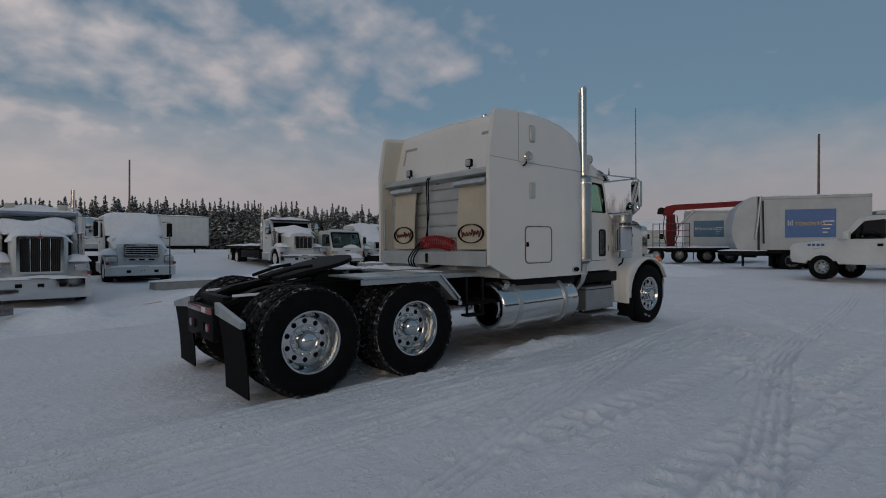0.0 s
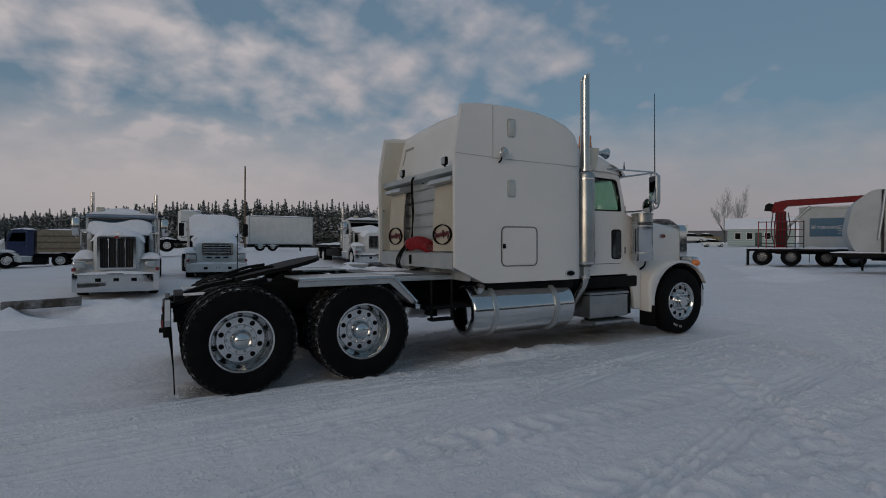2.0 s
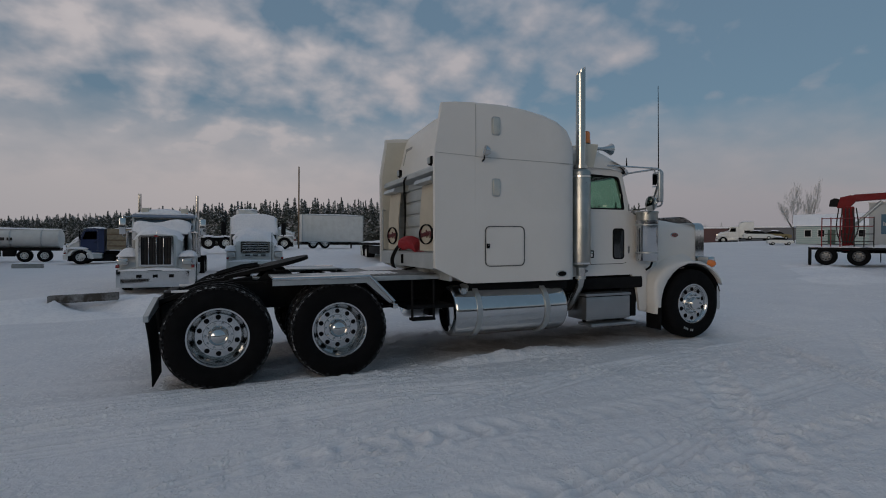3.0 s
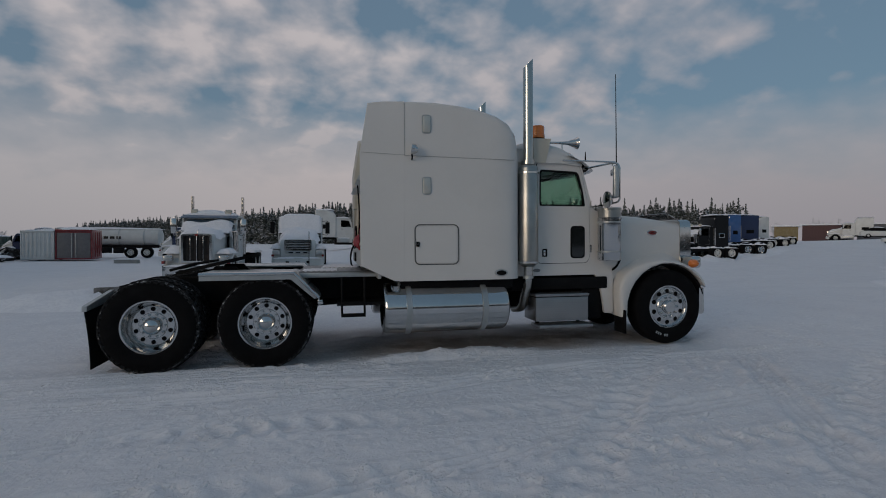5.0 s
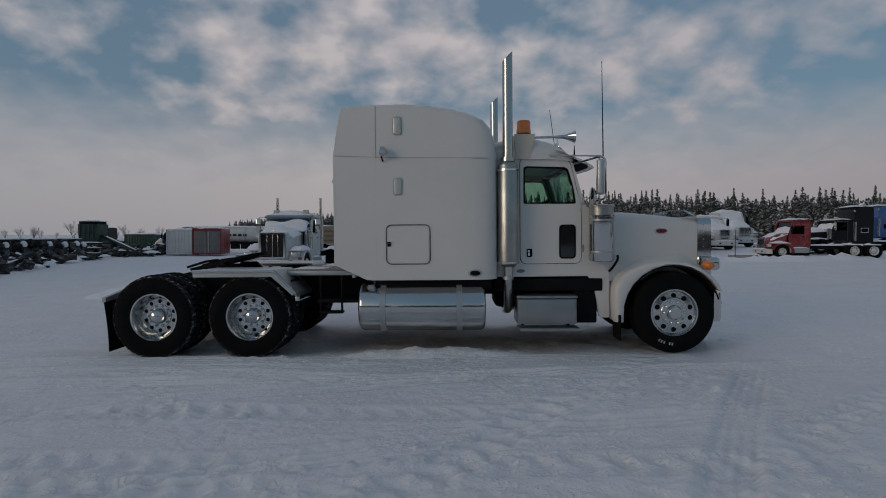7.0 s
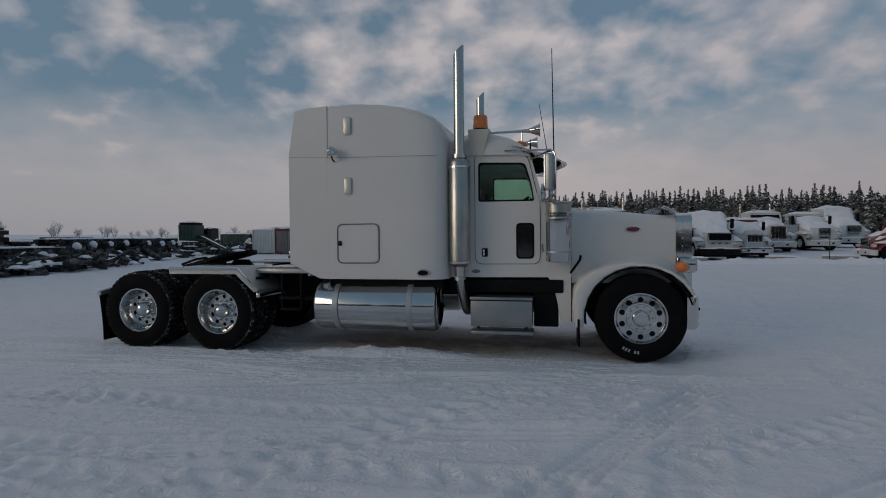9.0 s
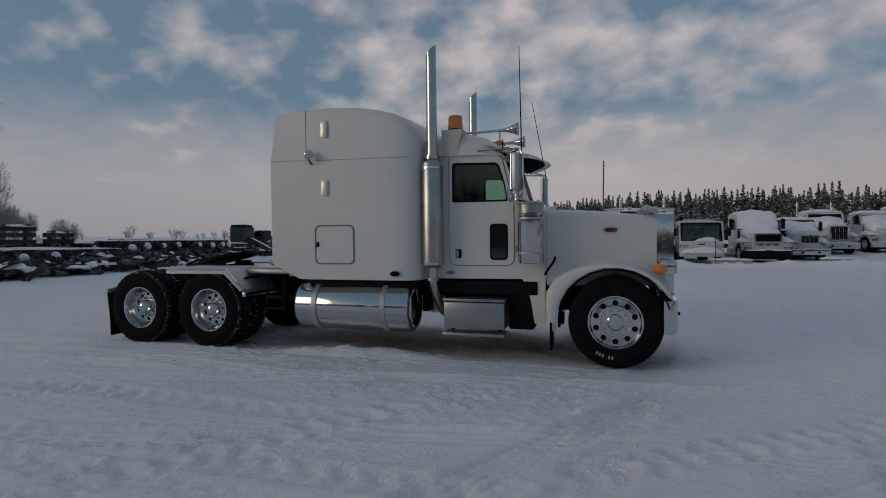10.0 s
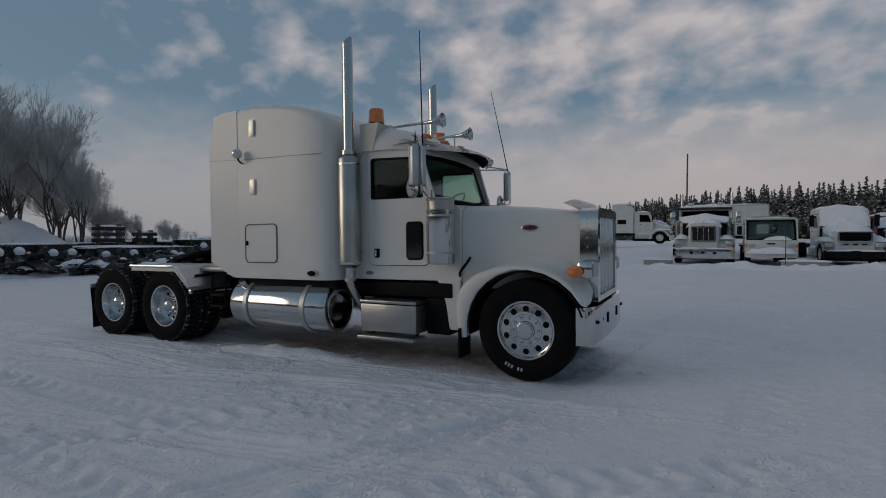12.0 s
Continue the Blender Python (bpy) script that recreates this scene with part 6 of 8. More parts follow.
            bl = part("roof_light", box(B(), x_cab - 0.62, x_cab - 0.42, s * 0.62 - 0.12, s * 0.62 + 0.12, roof_top + 0.04, roof_top + 0.22, 0.03), CREAM, T)
    if snow:
        part("snow_cap", snow_pad(B(), x_cab - 0.02, -0.22, -rw - 0.04, rw + 0.04, lambda x, y: nose_top + (rear_top - nose_top) * min(1.0, (-0.22 - x) / (hood - 0.1)) - 0.05 - 0.10 * (abs(y) / rw) ** 4, snow * 1.25, 12, seed), SNOW, T, "deep snow on the hood", 60)
        part("snow_cap", snow_pad(B(), x_cab - (0.10 if visor else 0.30), x_cab + 0.22, -cabw + 0.05, cabw - 0.05, lambda x, y: 1.86 + max(0.0, (x_cab - x)) * 1.6, snow * (0.8 if visor else 1.0), 10, seed + 4), SNOW, T, "snow drifted against the windscreen", 60)
        if drift:
            part("snow_cap", snow_pad(B(), x_cab - 0.30, x_cab + 0.30, -cabw + 0.08, cabw - 0.08, lambda x, y: min(1.86 + drift - 0.05 * math.cos(y * 4 + seed), 1.88 + max(0.0, (x_cab + 0.24 - x)) * 2.0), 0.16, 14, seed + 8, 0.35), SNOW, T, "snow piled up the windscreen", 70)
        if buried:
            part("snow_cap", snow_pad(B(), x_cab - 0.52, x_cab + 0.10, -cabw + 0.04, cabw - 0.04, lambda x, y: min(roof_top - 0.02, 1.92 + max(0.0, (x_cab + 0.02 - x)) * 2.1), 0.20, 14, seed + 6, 0.3), SNOW, T, "snow covering the whole windscreen", 70)
        snow_on(T, x_back, x_cab - 0.30, -cabw + 0.02, cabw - 0.02, roof_top + 0.0, snow * 0.8, 0, seed + 7, 8)
        snow_on(T, -0.05, 0.15, -hw + 0.1, hw - 0.1, 0.69, 0.08, 0, seed + 5, 6)
    x_end = x_back
    if sleeper:
        sp = sleeper_paint or paint
        sb = part("sleeper", loft(B(), [hood_section(x, cabw + 0.08, 0.88, z, 0.16, 0.04, 4) for x, z in ((x_back - sleeper, sleeper_top - 0.05), (x_back - sleeper * 0.6, sleeper_top), (x_back - 0.25, sleeper_top - 0.12), (x_back - 0.02, sleeper_top - 0.45))]), sp, T, "sleeper compartment", 50)
        for s in (-1, 1):
            part("sleeper_window", box(B(), x_back - sleeper * 0.75, x_back - sleeper * 0.35, s * (cabw + 0.08) - 0.012, s * (cabw + 0.08) + 0.012, 1.62, 2.0, 0.01), CHROME if sp is BLACKPAINT else DARK, sb)
            part("window_glass", box(B(), x_back - sleeper * 0.72, x_back - sleeper * 0.38, s * (cabw + 0.08) - 0.016, s * (cabw + 0.08) + 0.016, 1.66, 1.96, 0.01), DARK, sb)
        if snow:
            snow_on(sb, x_back - sleeper, x_back - 0.1, -cabw, cabw, sleeper_top - 0.02, snow * 0.8, 0, seed + 11)
        x_end = x_back - sleeper
    # chassis and what it carries
    xe = x_end - deck
    for s in (-1, 1):
        part("frame_rail", box(B(), xe, -0.3, s * 0.43 - 0.05, s * 0.43 + 0.05, 0.70, 0.98, 0.01), BLACK, T)
        for k, x in enumerate((xe + 0.75, xe + 2.05)):
            simple_wheel(T, x, s * (hw - 0.02), r=wheel, out=s, rim=rim, w=0.5)
            if deck_kind == "frame" and snow:
                snow_on(T, x - 0.5, x + 0.5, s * (hw - 0.25) - 0.3, s * (hw - 0.25) + 0.3, 1.03, 0.20, 0, seed + k + s, 6)
                part("fender_top", box(B(), x - 0.48, x + 0.48, s * (hw - 0.27) - 0.27, s * (hw - 0.27) + 0.27, 1.00, 1.03, 0.004), BLACK, T)
    if deck_kind == "flat":
        dk = part("flat_deck", box(B(), xe - 0.4, x_end - 0.15, -1.22, 1.22, 1.05, 1.20, 0.02), BLACK, T, "black flatbed deck")
        for k in range(14):
            part("stake_pocket", box(B(), xe - 0.3 + k * (deck / 14), xe - 0.2 + k * (deck / 14), -1.245, 1.245, 1.08, 1.17), DARK, dk)
        part("headboard", box(B(), x_end - 0.22, x_end - 0.12, -1.1, 1.1, 1.2, 2.3, 0.01), BLACK, dk)
        snow_on(dk, xe - 0.4, x_end - 0.25, -1.2, 1.2, 1.20, 0.16, 0, seed, 12)
        for s in (-1, 1):
            part("side_guard", box(B(), xe + 2.9, x_end - 0.3, s * 1.0 - 0.2, s * 1.0 + 0.2, 0.5, 0.95, 0.03), BLACK, dk)
            part("notice_plate", box(B(), xe + 0.2, xe + 0.8, s * 1.22 - 0.01, s * 1.22 + 0.012, 0.62, 0.98), WHITE_OLD, dk)
    elif deck_kind == "dump":
        bx = part("dump_box", plate(B(), rrect(-1.2, 1.05, 1.2, 2.6, 0.05), [], lambda u, v, w: Vector((xe - 0.3 + w, u, v)), x_end - xe + 0.1), material("tan_weathered_steel", (0.26, 0.21, 0.14), 0.7, vary=0.2, bump=0.3, dirt=(0.10, 0.07, 0.05), dirt_amount=0.5), T, "weathered tan dump box")
        for s in (-1, 1):
            for k in range(3):
                part("side_rib", box(B(), xe - 0.3, x_end - 0.2, s * 1.22 - 0.03, s * 1.22 + 0.03, 1.3 + 0.42 * k, 1.38 + 0.42 * k, 0.01), BROWN, bx)
        snow_on(bx, xe - 0.2, x_end - 0.3, -1.1, 1.1, 2.58, 0.16, 0, seed, 8)
    elif snow:
        snow_on(T, xe + 0.2, x_end - 0.2, -0.5, 0.5, 0.97, 0.14, 0, seed + 2, 8)
    return T


def ground_pose(x, y, heading, dz=0.0):
    return pose(x, y, ground_height(x, y) + dz, 0, 0, heading)


# the row facing the yard
conventional("parked_truck", "snow-covered long-nosed tractor with tall chrome grille", ground_pose(-1.74, 14.2, -90, 0.06) @ Matrix.Scale(0.9, 4), width=2.2, style="classic", hood=1.7, grille=(0.84, 0.86, 0.86), stacks=True, visor=True, blue_glass=True,
             bumper=CHROME, snow=0.28, seed=1.3, group="parked trucks", roof_top=2.55, drift=0.34, low=0.14)
conventional("parked_truck", "white truck buried under snow with a barred grille", ground_pose(0.80, 17.9, -90, -0.08) @ Matrix.Scale(0.88, 4), style="aero", grille=(1.05, 0.36, 1.10), snow=0.34, seed=2.1, buried=True, group="parked trucks", roof_top=2.62)
conventional("parked_truck", "white day-cab truck with chrome grille and flatbed", ground_pose(8.35, 23.0, -92) @ Matrix.Scale(1.0, 4), style="classic", hood=1.35, width=2.45, grille=(0.85, 0.56, 1.05), stacks=True, visor=True, snow=0.26, seed=3.2,
             deck=6.5, deck_kind="flat", bumper=CHROME, group="parked trucks", roof_top=2.6, drift=0.26, low=0.24)
conventional("parked_truck", "snow-laden white truck with wide black-barred grille", ground_pose(13.4, 24.0, -86) @ Matrix.Scale(0.9, 4), style="aero", grille=(1.15, 0.36, 1.15), snow=0.32, seed=4.4, buried=True, group="parked trucks", roof_top=2.7, bumper=BLACK)
conventional("parked_truck", "red truck heaped with snow, chrome grille", ground_pose(15.75, 26.5, -84) @ Matrix.Scale(0.84, 4), paint=RED, hood_paint=WHITE_OLD, style="classic", hood=1.4, grille=(0.90, 0.40, 1.08), snow=0.34, seed=5.6, drift=0.45, group="parked trucks", bumper=CHROME, roof_top=2.55)
conventional("parked_truck", "white truck with dark square grille under snow", ground_pose(18.2, 30.0, -84) @ Matrix.Scale(0.92, 4), style="classic", hood=1.4, grille=(0.85, 0.70, 0.95), snow=0.28, seed=6.9, group="parked trucks", stacks=True, roof_top=2.7)
conventional("parked_truck", "white truck with black mesh grille, snow on its hood", ground_pose(20.9, 31.0, -84) @ Matrix.Scale(0.92, 4), style="aero", hood=1.3, width=2.15, grille=(0.60, 0.42, 1.05), snow=0.30, seed=7.5, group="parked trucks", roof_top=2.55, deck=2.6)
conventional("parked_truck", "white truck wholly covered by snow behind the row", ground_pose(24.4, 35.0, -82) @ Matrix.Scale(1.0, 4), style="aero", hood=1.3, grille=(0.8, 0.36, 1.1), snow=0.36, seed=18.2, buried=True, group="parked trucks", roof_top=2.75, deck=3.0)

# tractors standing side-on
conventional("parked_tractor", "dark red tractor with snow on hood and rear frame", ground_pose(20.2, 26.0, 176) @ Matrix.Scale(0.78, 4), paint=RED, style="aero", hood=1.25, grille=(0.9, 0.4, 1.0), snow=0.2, seed=8.1, group="parked tractors", deck=5.0, roof_top=2.85, wheel=0.6)
conventional("parked_tractor", "black tractor with tall black sleeper", ground_pose(24.2, 29.0, 176) @ Matrix.Scale(0.82, 4), paint=BLACKPAINT, style="classic", hood=1.6, stacks=True, sleeper=1.4, sleeper_top=3.65, snow=0.2, seed=9.2, group="parked tractors", deck=4.0, rim=ALU, wheel=0.6)
conventional("parked_tractor", "blue tractor with mid-height blue sleeper", ground_pose(28.2, 32.3, 176) @ Matrix.Scale(0.82, 4), paint=BLUE, style="classic", hood=1.6, stacks=True, sleeper=1.3, sleeper_top=3.6, snow=0.2, seed=10.2, group="parked tractors", deck=4.0, wheel=0.6)
conventional("parked_tractor", "dark blue tractor with long sleeper", ground_pose(32.1, 35.6, 176) @ Matrix.Scale(0.82, 4), paint=NAVY, style="classic", hood=1.6, stacks=True, sleeper=2.3, sleeper_top=3.65, snow=0.2, seed=11.2, group="parked tractors", deck=4.0, wheel=0.6)
conventional("parked_tractor", "white tractor with white sleeper at the row's end", ground_pose(37.2, 39.0, 176) @ Matrix.Scale(0.82, 4), style="aero", sleeper=1.4, sleeper_top=3.55, snow=0.2, seed=12.2, group="parked tractors", deck=4.0, wheel=0.6)
conventional("dump_truck", "snowy blue-cab dump truck with weathered tan box", ground_pose(-9.6, 38.0, 182) @ Matrix.Scale(0.95, 4), paint=NAVY, hood_paint=WHITE_OLD, style="aero", hood=0.75, snow=0.22, seed=13.5, deck=3.5, deck_kind="dump", roof_top=2.6)
conventional("parked_tractor", "distant white sleeper tractor", ground_pose(66.3, 55.0, 132), style="aero", sleeper=2.0, sleeper_top=3.4, snow=0.15, seed=14.5, group="parked tractors", deck=4.0, rim=GREYSTEEL)


GLASS_PALE = glass("pale_glass", (0.62, 0.70, 0.68), 0.02, 1.0)


def cabover():
    T = thing("delivery_truck", ground_pose(10.65, 23.0, -90) @ Matrix.Scale(0.84, 4), "small white cab-over truck with large windscreen, snow on bumper", "truck")
    hw = 1.02
    prof = round_poly([(0, 0.55), (0.02, 1.15), (-0.28, 2.05), (-0.45, 2.15), (-1.7, 2.15), (-1.7, 0.55)], [0.06, 0.1, 0.08, 0.1, 0.08, 0.03])
    win = round_poly([(-1.25, 1.25), (-0.2, 1.25), (-0.42, 1.95), (-1.25, 1.95)], 0.05)
    for s in (-1, 1):
        sd = part("cab_side", plate(B(), prof, [win], lambda u, v, w: Vector((u, s * (hw - 0.05 + w), v)), 0.05), WHITE_OLD, T, "", 25)
        part("side_window", prism(B(), win, lambda u, v, w: Vector((u, s * (hw - 0.02 + w), v)), 0.005), GLASS_PALE, sd)
        simple_wheel(T, -0.75, s * 0.98, 0.40, 0.22, s)
        simple_wheel(T, -4.2, s * 0.98, 0.40, 0.45, s)
        hl = part("headlight", box(B(), -0.03, 0.05, s * 0.78 - 0.16, s * 0.78 + 0.16, 0.82, 0.98, 0.03), GREYSTEEL, T, "square headlamp")
        part("indicator", box(B(), 0.0, 0.055, s * 0.98 - 0.04, s * 0.98 + 0.04, 0.82, 0.98, 0.01), AMBER, hl)
        ml = part("mirror_arm", tube(B(), [(-0.25, s * 1.0, 1.9), (-0.1, s * 1.22, 1.85), (-0.1, s * 1.22, 1.4)], 0.012, 6), BLACK, T)
        part("mirror", box(B(), -0.16, -0.08, s * 1.24 - 0.10, s * 1.24 + 0.10, 1.40, 1.80, 0.03), BLACK, ml)
    fp = part("front_panel", box(B(), -0.05, 0.02, -hw + 0.04, hw - 0.04, 0.58, 1.16, 0.04), WHITE_OLD, T)
    part("emblem", box(B(), 0.018, 0.03, -0.16, 0.16, 0.96, 1.02, 0.005), DARK, fp)
    part("lower_grille", box(B(), 0.015, 0.03, -0.5, 0.5, 0.70, 0.78, 0.01), DARK, fp)
    part("cab_roof", box(B(), -1.68, -0.42, -hw + 0.03, hw - 0.03, 2.08, 2.17, 0.04), WHITE_OLD, T)
    part("cab_back", plate(B(), rrect(-hw + 0.05, 0.55, hw - 0.05, 2.1, 0.03), [rrect(-0.45, 1.45, 0.45, 1.9, 0.05)], lambda u, v, w: Vector((-1.7 + w, u, v)), 0.06), WHITE_OLD, T, "cab back with a rear window")
    part("seats", box(B(), -1.5, -1.0, -0.85, 0.85, 0.9, 1.3, 0.1), CONCRETE, T)

    def scr(u, v, w):
        return Vector((0.005 - 0.29 * v + w - 0.05 * u * u, u * (hw - 0.06), 1.17 + 0.86 * v))
    ws = part("windscreen", prism(B(), round_poly([(-0.95, 0), (0.95, 0), (0.9, 1), (-0.9, 1)], 0.08), scr, 0.008), GLASS_PALE, T, "large greenish windscreen")
    part("screen_seal", plate(B(), round_poly([(-1, -0.05), (1, -0.05), (0.97, 1.05), (-0.97, 1.05)], 0.08), [round_poly([(-0.93, 0.03), (0.93, 0.03), (0.88, 0.97), (-0.88, 0.97)], 0.08)], scr, 0.02), DARK, ws)
    for a, b in ((-0.5, -0.1), (0.2, 0.65)):
        part("wiper", tube(B(), [scr(a, 0.02, 0.03), scr(b, 0.22, 0.03)], 0.014, 5), DARK, ws)
    part("bumper", box(B(), -0.1, 0.14, -hw, hw, 0.36, 0.58, 0.04), WHITE_OLD, T)
    part("light_bar", box(B(), -0.9, -0.65, -0.75, 0.75, 2.20, 2.28, 0.03), GREYSTEEL, T, "flat roof light bar")
    snow_on(T, 0.0, 0.35, -0.95, 0.95, 0.57, 0.28, 0, 4.2, 8)
    snow_on(ws, -0.12, 0.06, -0.3, 0.75, 1.18, 0.16, 0, 2.4, 6)
    snow_on(T, -1.65, -0.45, -0.95, 0.95, 2.17, 0.08, 0, 6.2, 6)
    part("frame_rail", box(B(), -5.2, -1.0, -0.4, 0.4, 0.5, 0.7), BLACK, T)
    dk = part("deck", box(B(), -5.4, -1.8, -1.0, 1.0, 0.78, 0.9, 0.02), BLACK, T)
    snow_on(dk, -5.4, -1.8, -1.0, 1.0, 0.9, 0.25, 0, 8.8, 8)


cabover()


def box_trailer(x0, y0, x1, y1, z0, z1, name, label, paint=WHITE_OLD, depth=2.5, wheels_at=(1.2, 2.5)):
    """A van trailer seen on its side, from (x0, y0) to (x1, y1)."""
    ang = math.degrees(math.atan2(y1 - y0, x1 - x0))
    L = math.hypot(x1 - x0, y1 - y0)
    T = thing(name, ground_pose(x0, y0, ang), label, "trailer")
    bd = part("box_body", box(B(), 0, L, 0, depth, z0, z1, 0.03), paint, T)
    for k in range(int(L / 0.6)):
        part("panel_post", box(B(), 0.3 + k * 0.6, 0.325 + k * 0.6, -0.012, 0.004, z0 + 0.1, z1 - 0.1), paint, bd)
    for z in (z0 + 0.03, z1 - 0.06):
        part("rail", box(B(), 0, L, -0.03, 0.0, z - 0.05, z + 0.05, 0.008), GREYSTEEL, bd)
    for x in (0.04, L - 0.04):
        part("corner_post", box(B(), x - 0.05, x + 0.05, -0.035, 0.0, z0, z1, 0.008), GREYSTEEL, bd)
    for x in wheels_at:
        simple_wheel(T, x, 0.02, out=-1, w=0.5)
        snow_on(T, x - 0.5, x + 0.5, -0.1, 0.5, z0 - 0.12, 0.12, 0, x, 5)
    part("landing_leg", box(B(), L - 1.4, L - 1.25, 0.2, 0.35, 0.0, z0, 0.01), BLACK, T)
    part("under_frame", box(B(), 0.1, L - 0.1, 0.5, depth - 0.5, z0 - 0.25, z0, 0.02), BLACK, T)
    snow_on(T, 0, L, 0.0, depth, z1, 0.14, 0, 3.3, 12)
    return T


box_trailer(6.9, 57.0, 13.7, 57.2, 0.75, 3.75, "box_trailer", "long white box trailer with snow on its roof")
conventional("parked_tractor", "white sleeper tractor standing behind the front row", ground_pose(5.6, 53.0, 4) @ Matrix.Scale(1.25, 4), style="aero", hood=1.3, sleeper=1.7, sleeper_top=3.3, snow=0.2, seed=15.1, group="parked tractors", deck=3.0)
conventional("parked_tractor", "dark blue tractor half hidden behind the containers", ground_pose(-20.3, 40.0, 182) @ Matrix.Scale(0.75, 4), paint=NAVY, hood_paint=WHITE_OLD, style="aero", hood=1.0, snow=0.24, seed=16.3, group="parked tractors", deck=3.0)


def garbage_truck(m, label, sign_w, sign_h, sign_x, sign_z, blue=BLUE, length=4.6, top=3.15, cab=True, crane=False, rear_hopper=True):
    """A refuse truck seen on its right side, which faces local -y; forward +x, rear of the body at x = 0."""
    T = thing("garbage_truck", m, label, "truck")
    prof = round_poly([(0, 1.02), (length, 1.02), (length, top), (0.0, top)], 0.05)
    bd = part("refuse_body", prism(B(), prof, lambda u, v, w: Vector((u, w, v)), 2.4), WHITE_SHADED, T, "white steel refuse body")
    if rear_hopper:
        rear = round_poly([(-0.02, 1.0), (-0.02, top + 0.02), (-0.35, top), (-0.95, top - 0.5), (-1.15, 1.7), (-0.85, 1.0)], [0.02, 0.05, 0.2, 0.4, 0.4, 0.15])
        hp = part("hopper", prism(B(), rear, lambda u, v, w: Vector((u, -0.05 + w, v)), 2.5), WHITE_SHADED, T, "rounded rear hopper")
        part("hopper_edge", tube(B(), bend([(-0.02, -0.07, 1.0), (-0.02, -0.07, top), ], 0.1), 0.05, 6), SCRAP, hp)
        part("hydraulic_ram", cyl(B(), (-0.15, -0.12, 1.5), (0.05, -0.12, top), 0.05, seg=10), GREYSTEEL, hp)
        part("hydraulic_ram", cyl(B(), (0.18, -0.1, 1.3), (0.14, -0.1, top - 0.2), 0.035, seg=10), SCRAP, hp)
    for k in range(2):
        part("top_rail", box(B(), 0, length, -0.04, 0.0, (1.05, top - 0.1)[k] - 0.04, (1.05, top - 0.1)[k] + 0.06, 0.01), WHITE_SHADED, bd)
    # side sign: a flat poster in blue with a yellow wordmark
    sg = part("side_sign", box(B(), sign_x, sign_x + sign_w, -0.03, -0.005, sign_z, sign_z + sign_h), blue, bd, "blue poster sign with pale lettering")
    cu = bpy.data.curves.new("wordmark", "FONT")
    cu.body, cu.size, cu.extrude = "TORONTO", sign_w * 0.118, 0.004
    tx = new("wordmark", cu)
    me = bpy.data.meshes.new_from_object(tx)
    bpy.data.objects.remove(tx)
    me.materials.append(YELLOW_INK if not crane else WHITE_OLD)
    wm = new("wordmark", me)
    wm.parent = sg
    wm.matrix_local = Matrix.Translation((sign_x + sign_w * 0.19, -0.036, sign_z + sign_h * 0.42)) @ Matrix.Rotation(radians(90), 4, "X")
    tagged(wm, "pale block lettering")
    for k in range(3):
        part("emblem_bar", box(B(), sign_x + sign_w * (0.05 + 0.04 * k), sign_x + sign_w * (0.075 + 0.04 * k), -0.036, -0.028, sign_z + sign_h * 0.42, sign_z + sign_h * (0.62 - 0.05 * (k == 1))), WHITE_SHADED, sg)
    for k in range(4):
        part("small_text_bar", box(B(), sign_x + sign_w * 0.74, sign_x + sign_w * (0.96 - 0.04 * k), -0.036, -0.028, sign_z + sign_h * (0.55 - 0.13 * k), sign_z + sign_h * (0.58 - 0.13 * k)), GREYSTEEL, sg)
    for z in (1.62, 1.8, 2.0):
        part("warning_mark", box(B(), length - 0.42, length - 0.22, -0.012, -0.002, z, z + 0.10), SCRAP, bd)
    for x in (1.3, 2.6):
        simple_wheel(T, x, 0.02, out=-1, w=0.5, rim=DECK)
        simple_wheel(T, x, 2.38, out=1, w=0.5, rim=DECK)
        part("wheel_fender", box(B(), x - 0.55, x + 0.55, -0.02, 0.5, 1.06, 1.10, 0.01), WHITE_SHADED, T)
    part("frame", box(B(), -1.2, length + 0.3, 0.7, 1.7, 0.72, 1.0, 0.02), BLACK, T)
    part("side_skirt", box(B(), -1.6, 0.3, 0.0, 0.15, 0.78, 0.98, 0.02), BLACK, T)
    part("sub_frame", box(B(), 0.1, length + 0.2, 0.12, 2.28, 0.84, 1.03, 0.02), BLACK, T, "dark steel underframe")
    part("side_box", box(B(), 3.3, length - 0.1, 0.08, 0.6, 0.42, 0.90, 0.03), BLACK, T, "black side locker")
    for x in (-0.6, 0.5):
        part("hanging_flap", box(B(), x - 0.02, x + 0.02, 0.05, 0.55, 0.25, 0.85, 0.006), RUBBER, T)
    snow_on(T, -1.6, 0.3, -0.1, 0.5, 0.98, 0.08, 0, 2.2, 6)
    snow_on(bd, 0, length, 0, 2.4, top, 0.10, 0, 5.2, 10)
    if cab:
        cb = part("cab", loft(B(), [hood_section(x, 1.15, 0.8, z, 0.2, 0.03, 4) for x, z in ((length + 0.35, 2.7), (length + 1.6, 2.75), (length + 2.1, 2.4), (length + 2.3, 1.6))]), WHITE_SHADED, T, "white truck cab", 50)
        cb.location = (0, 1.2, 0)
        part("window", box(B(), length + 0.8, length + 1.6, -1.165, -1.14, 1.7, 2.4, 0.01), DARK, cb)
        part("lift_arm", tube(B(), bend([(length + 0.1, -0.1, 2.6), (length + 0.9, -0.15, 2.65), (length + 1.8, -0.1, 2.3)], 0.2), 0.09, 8), WHITE_SHADED, T, "snowy loader arm")
        simple_wheel(T, length + 1.2, 0.05, out=-1)
    return T


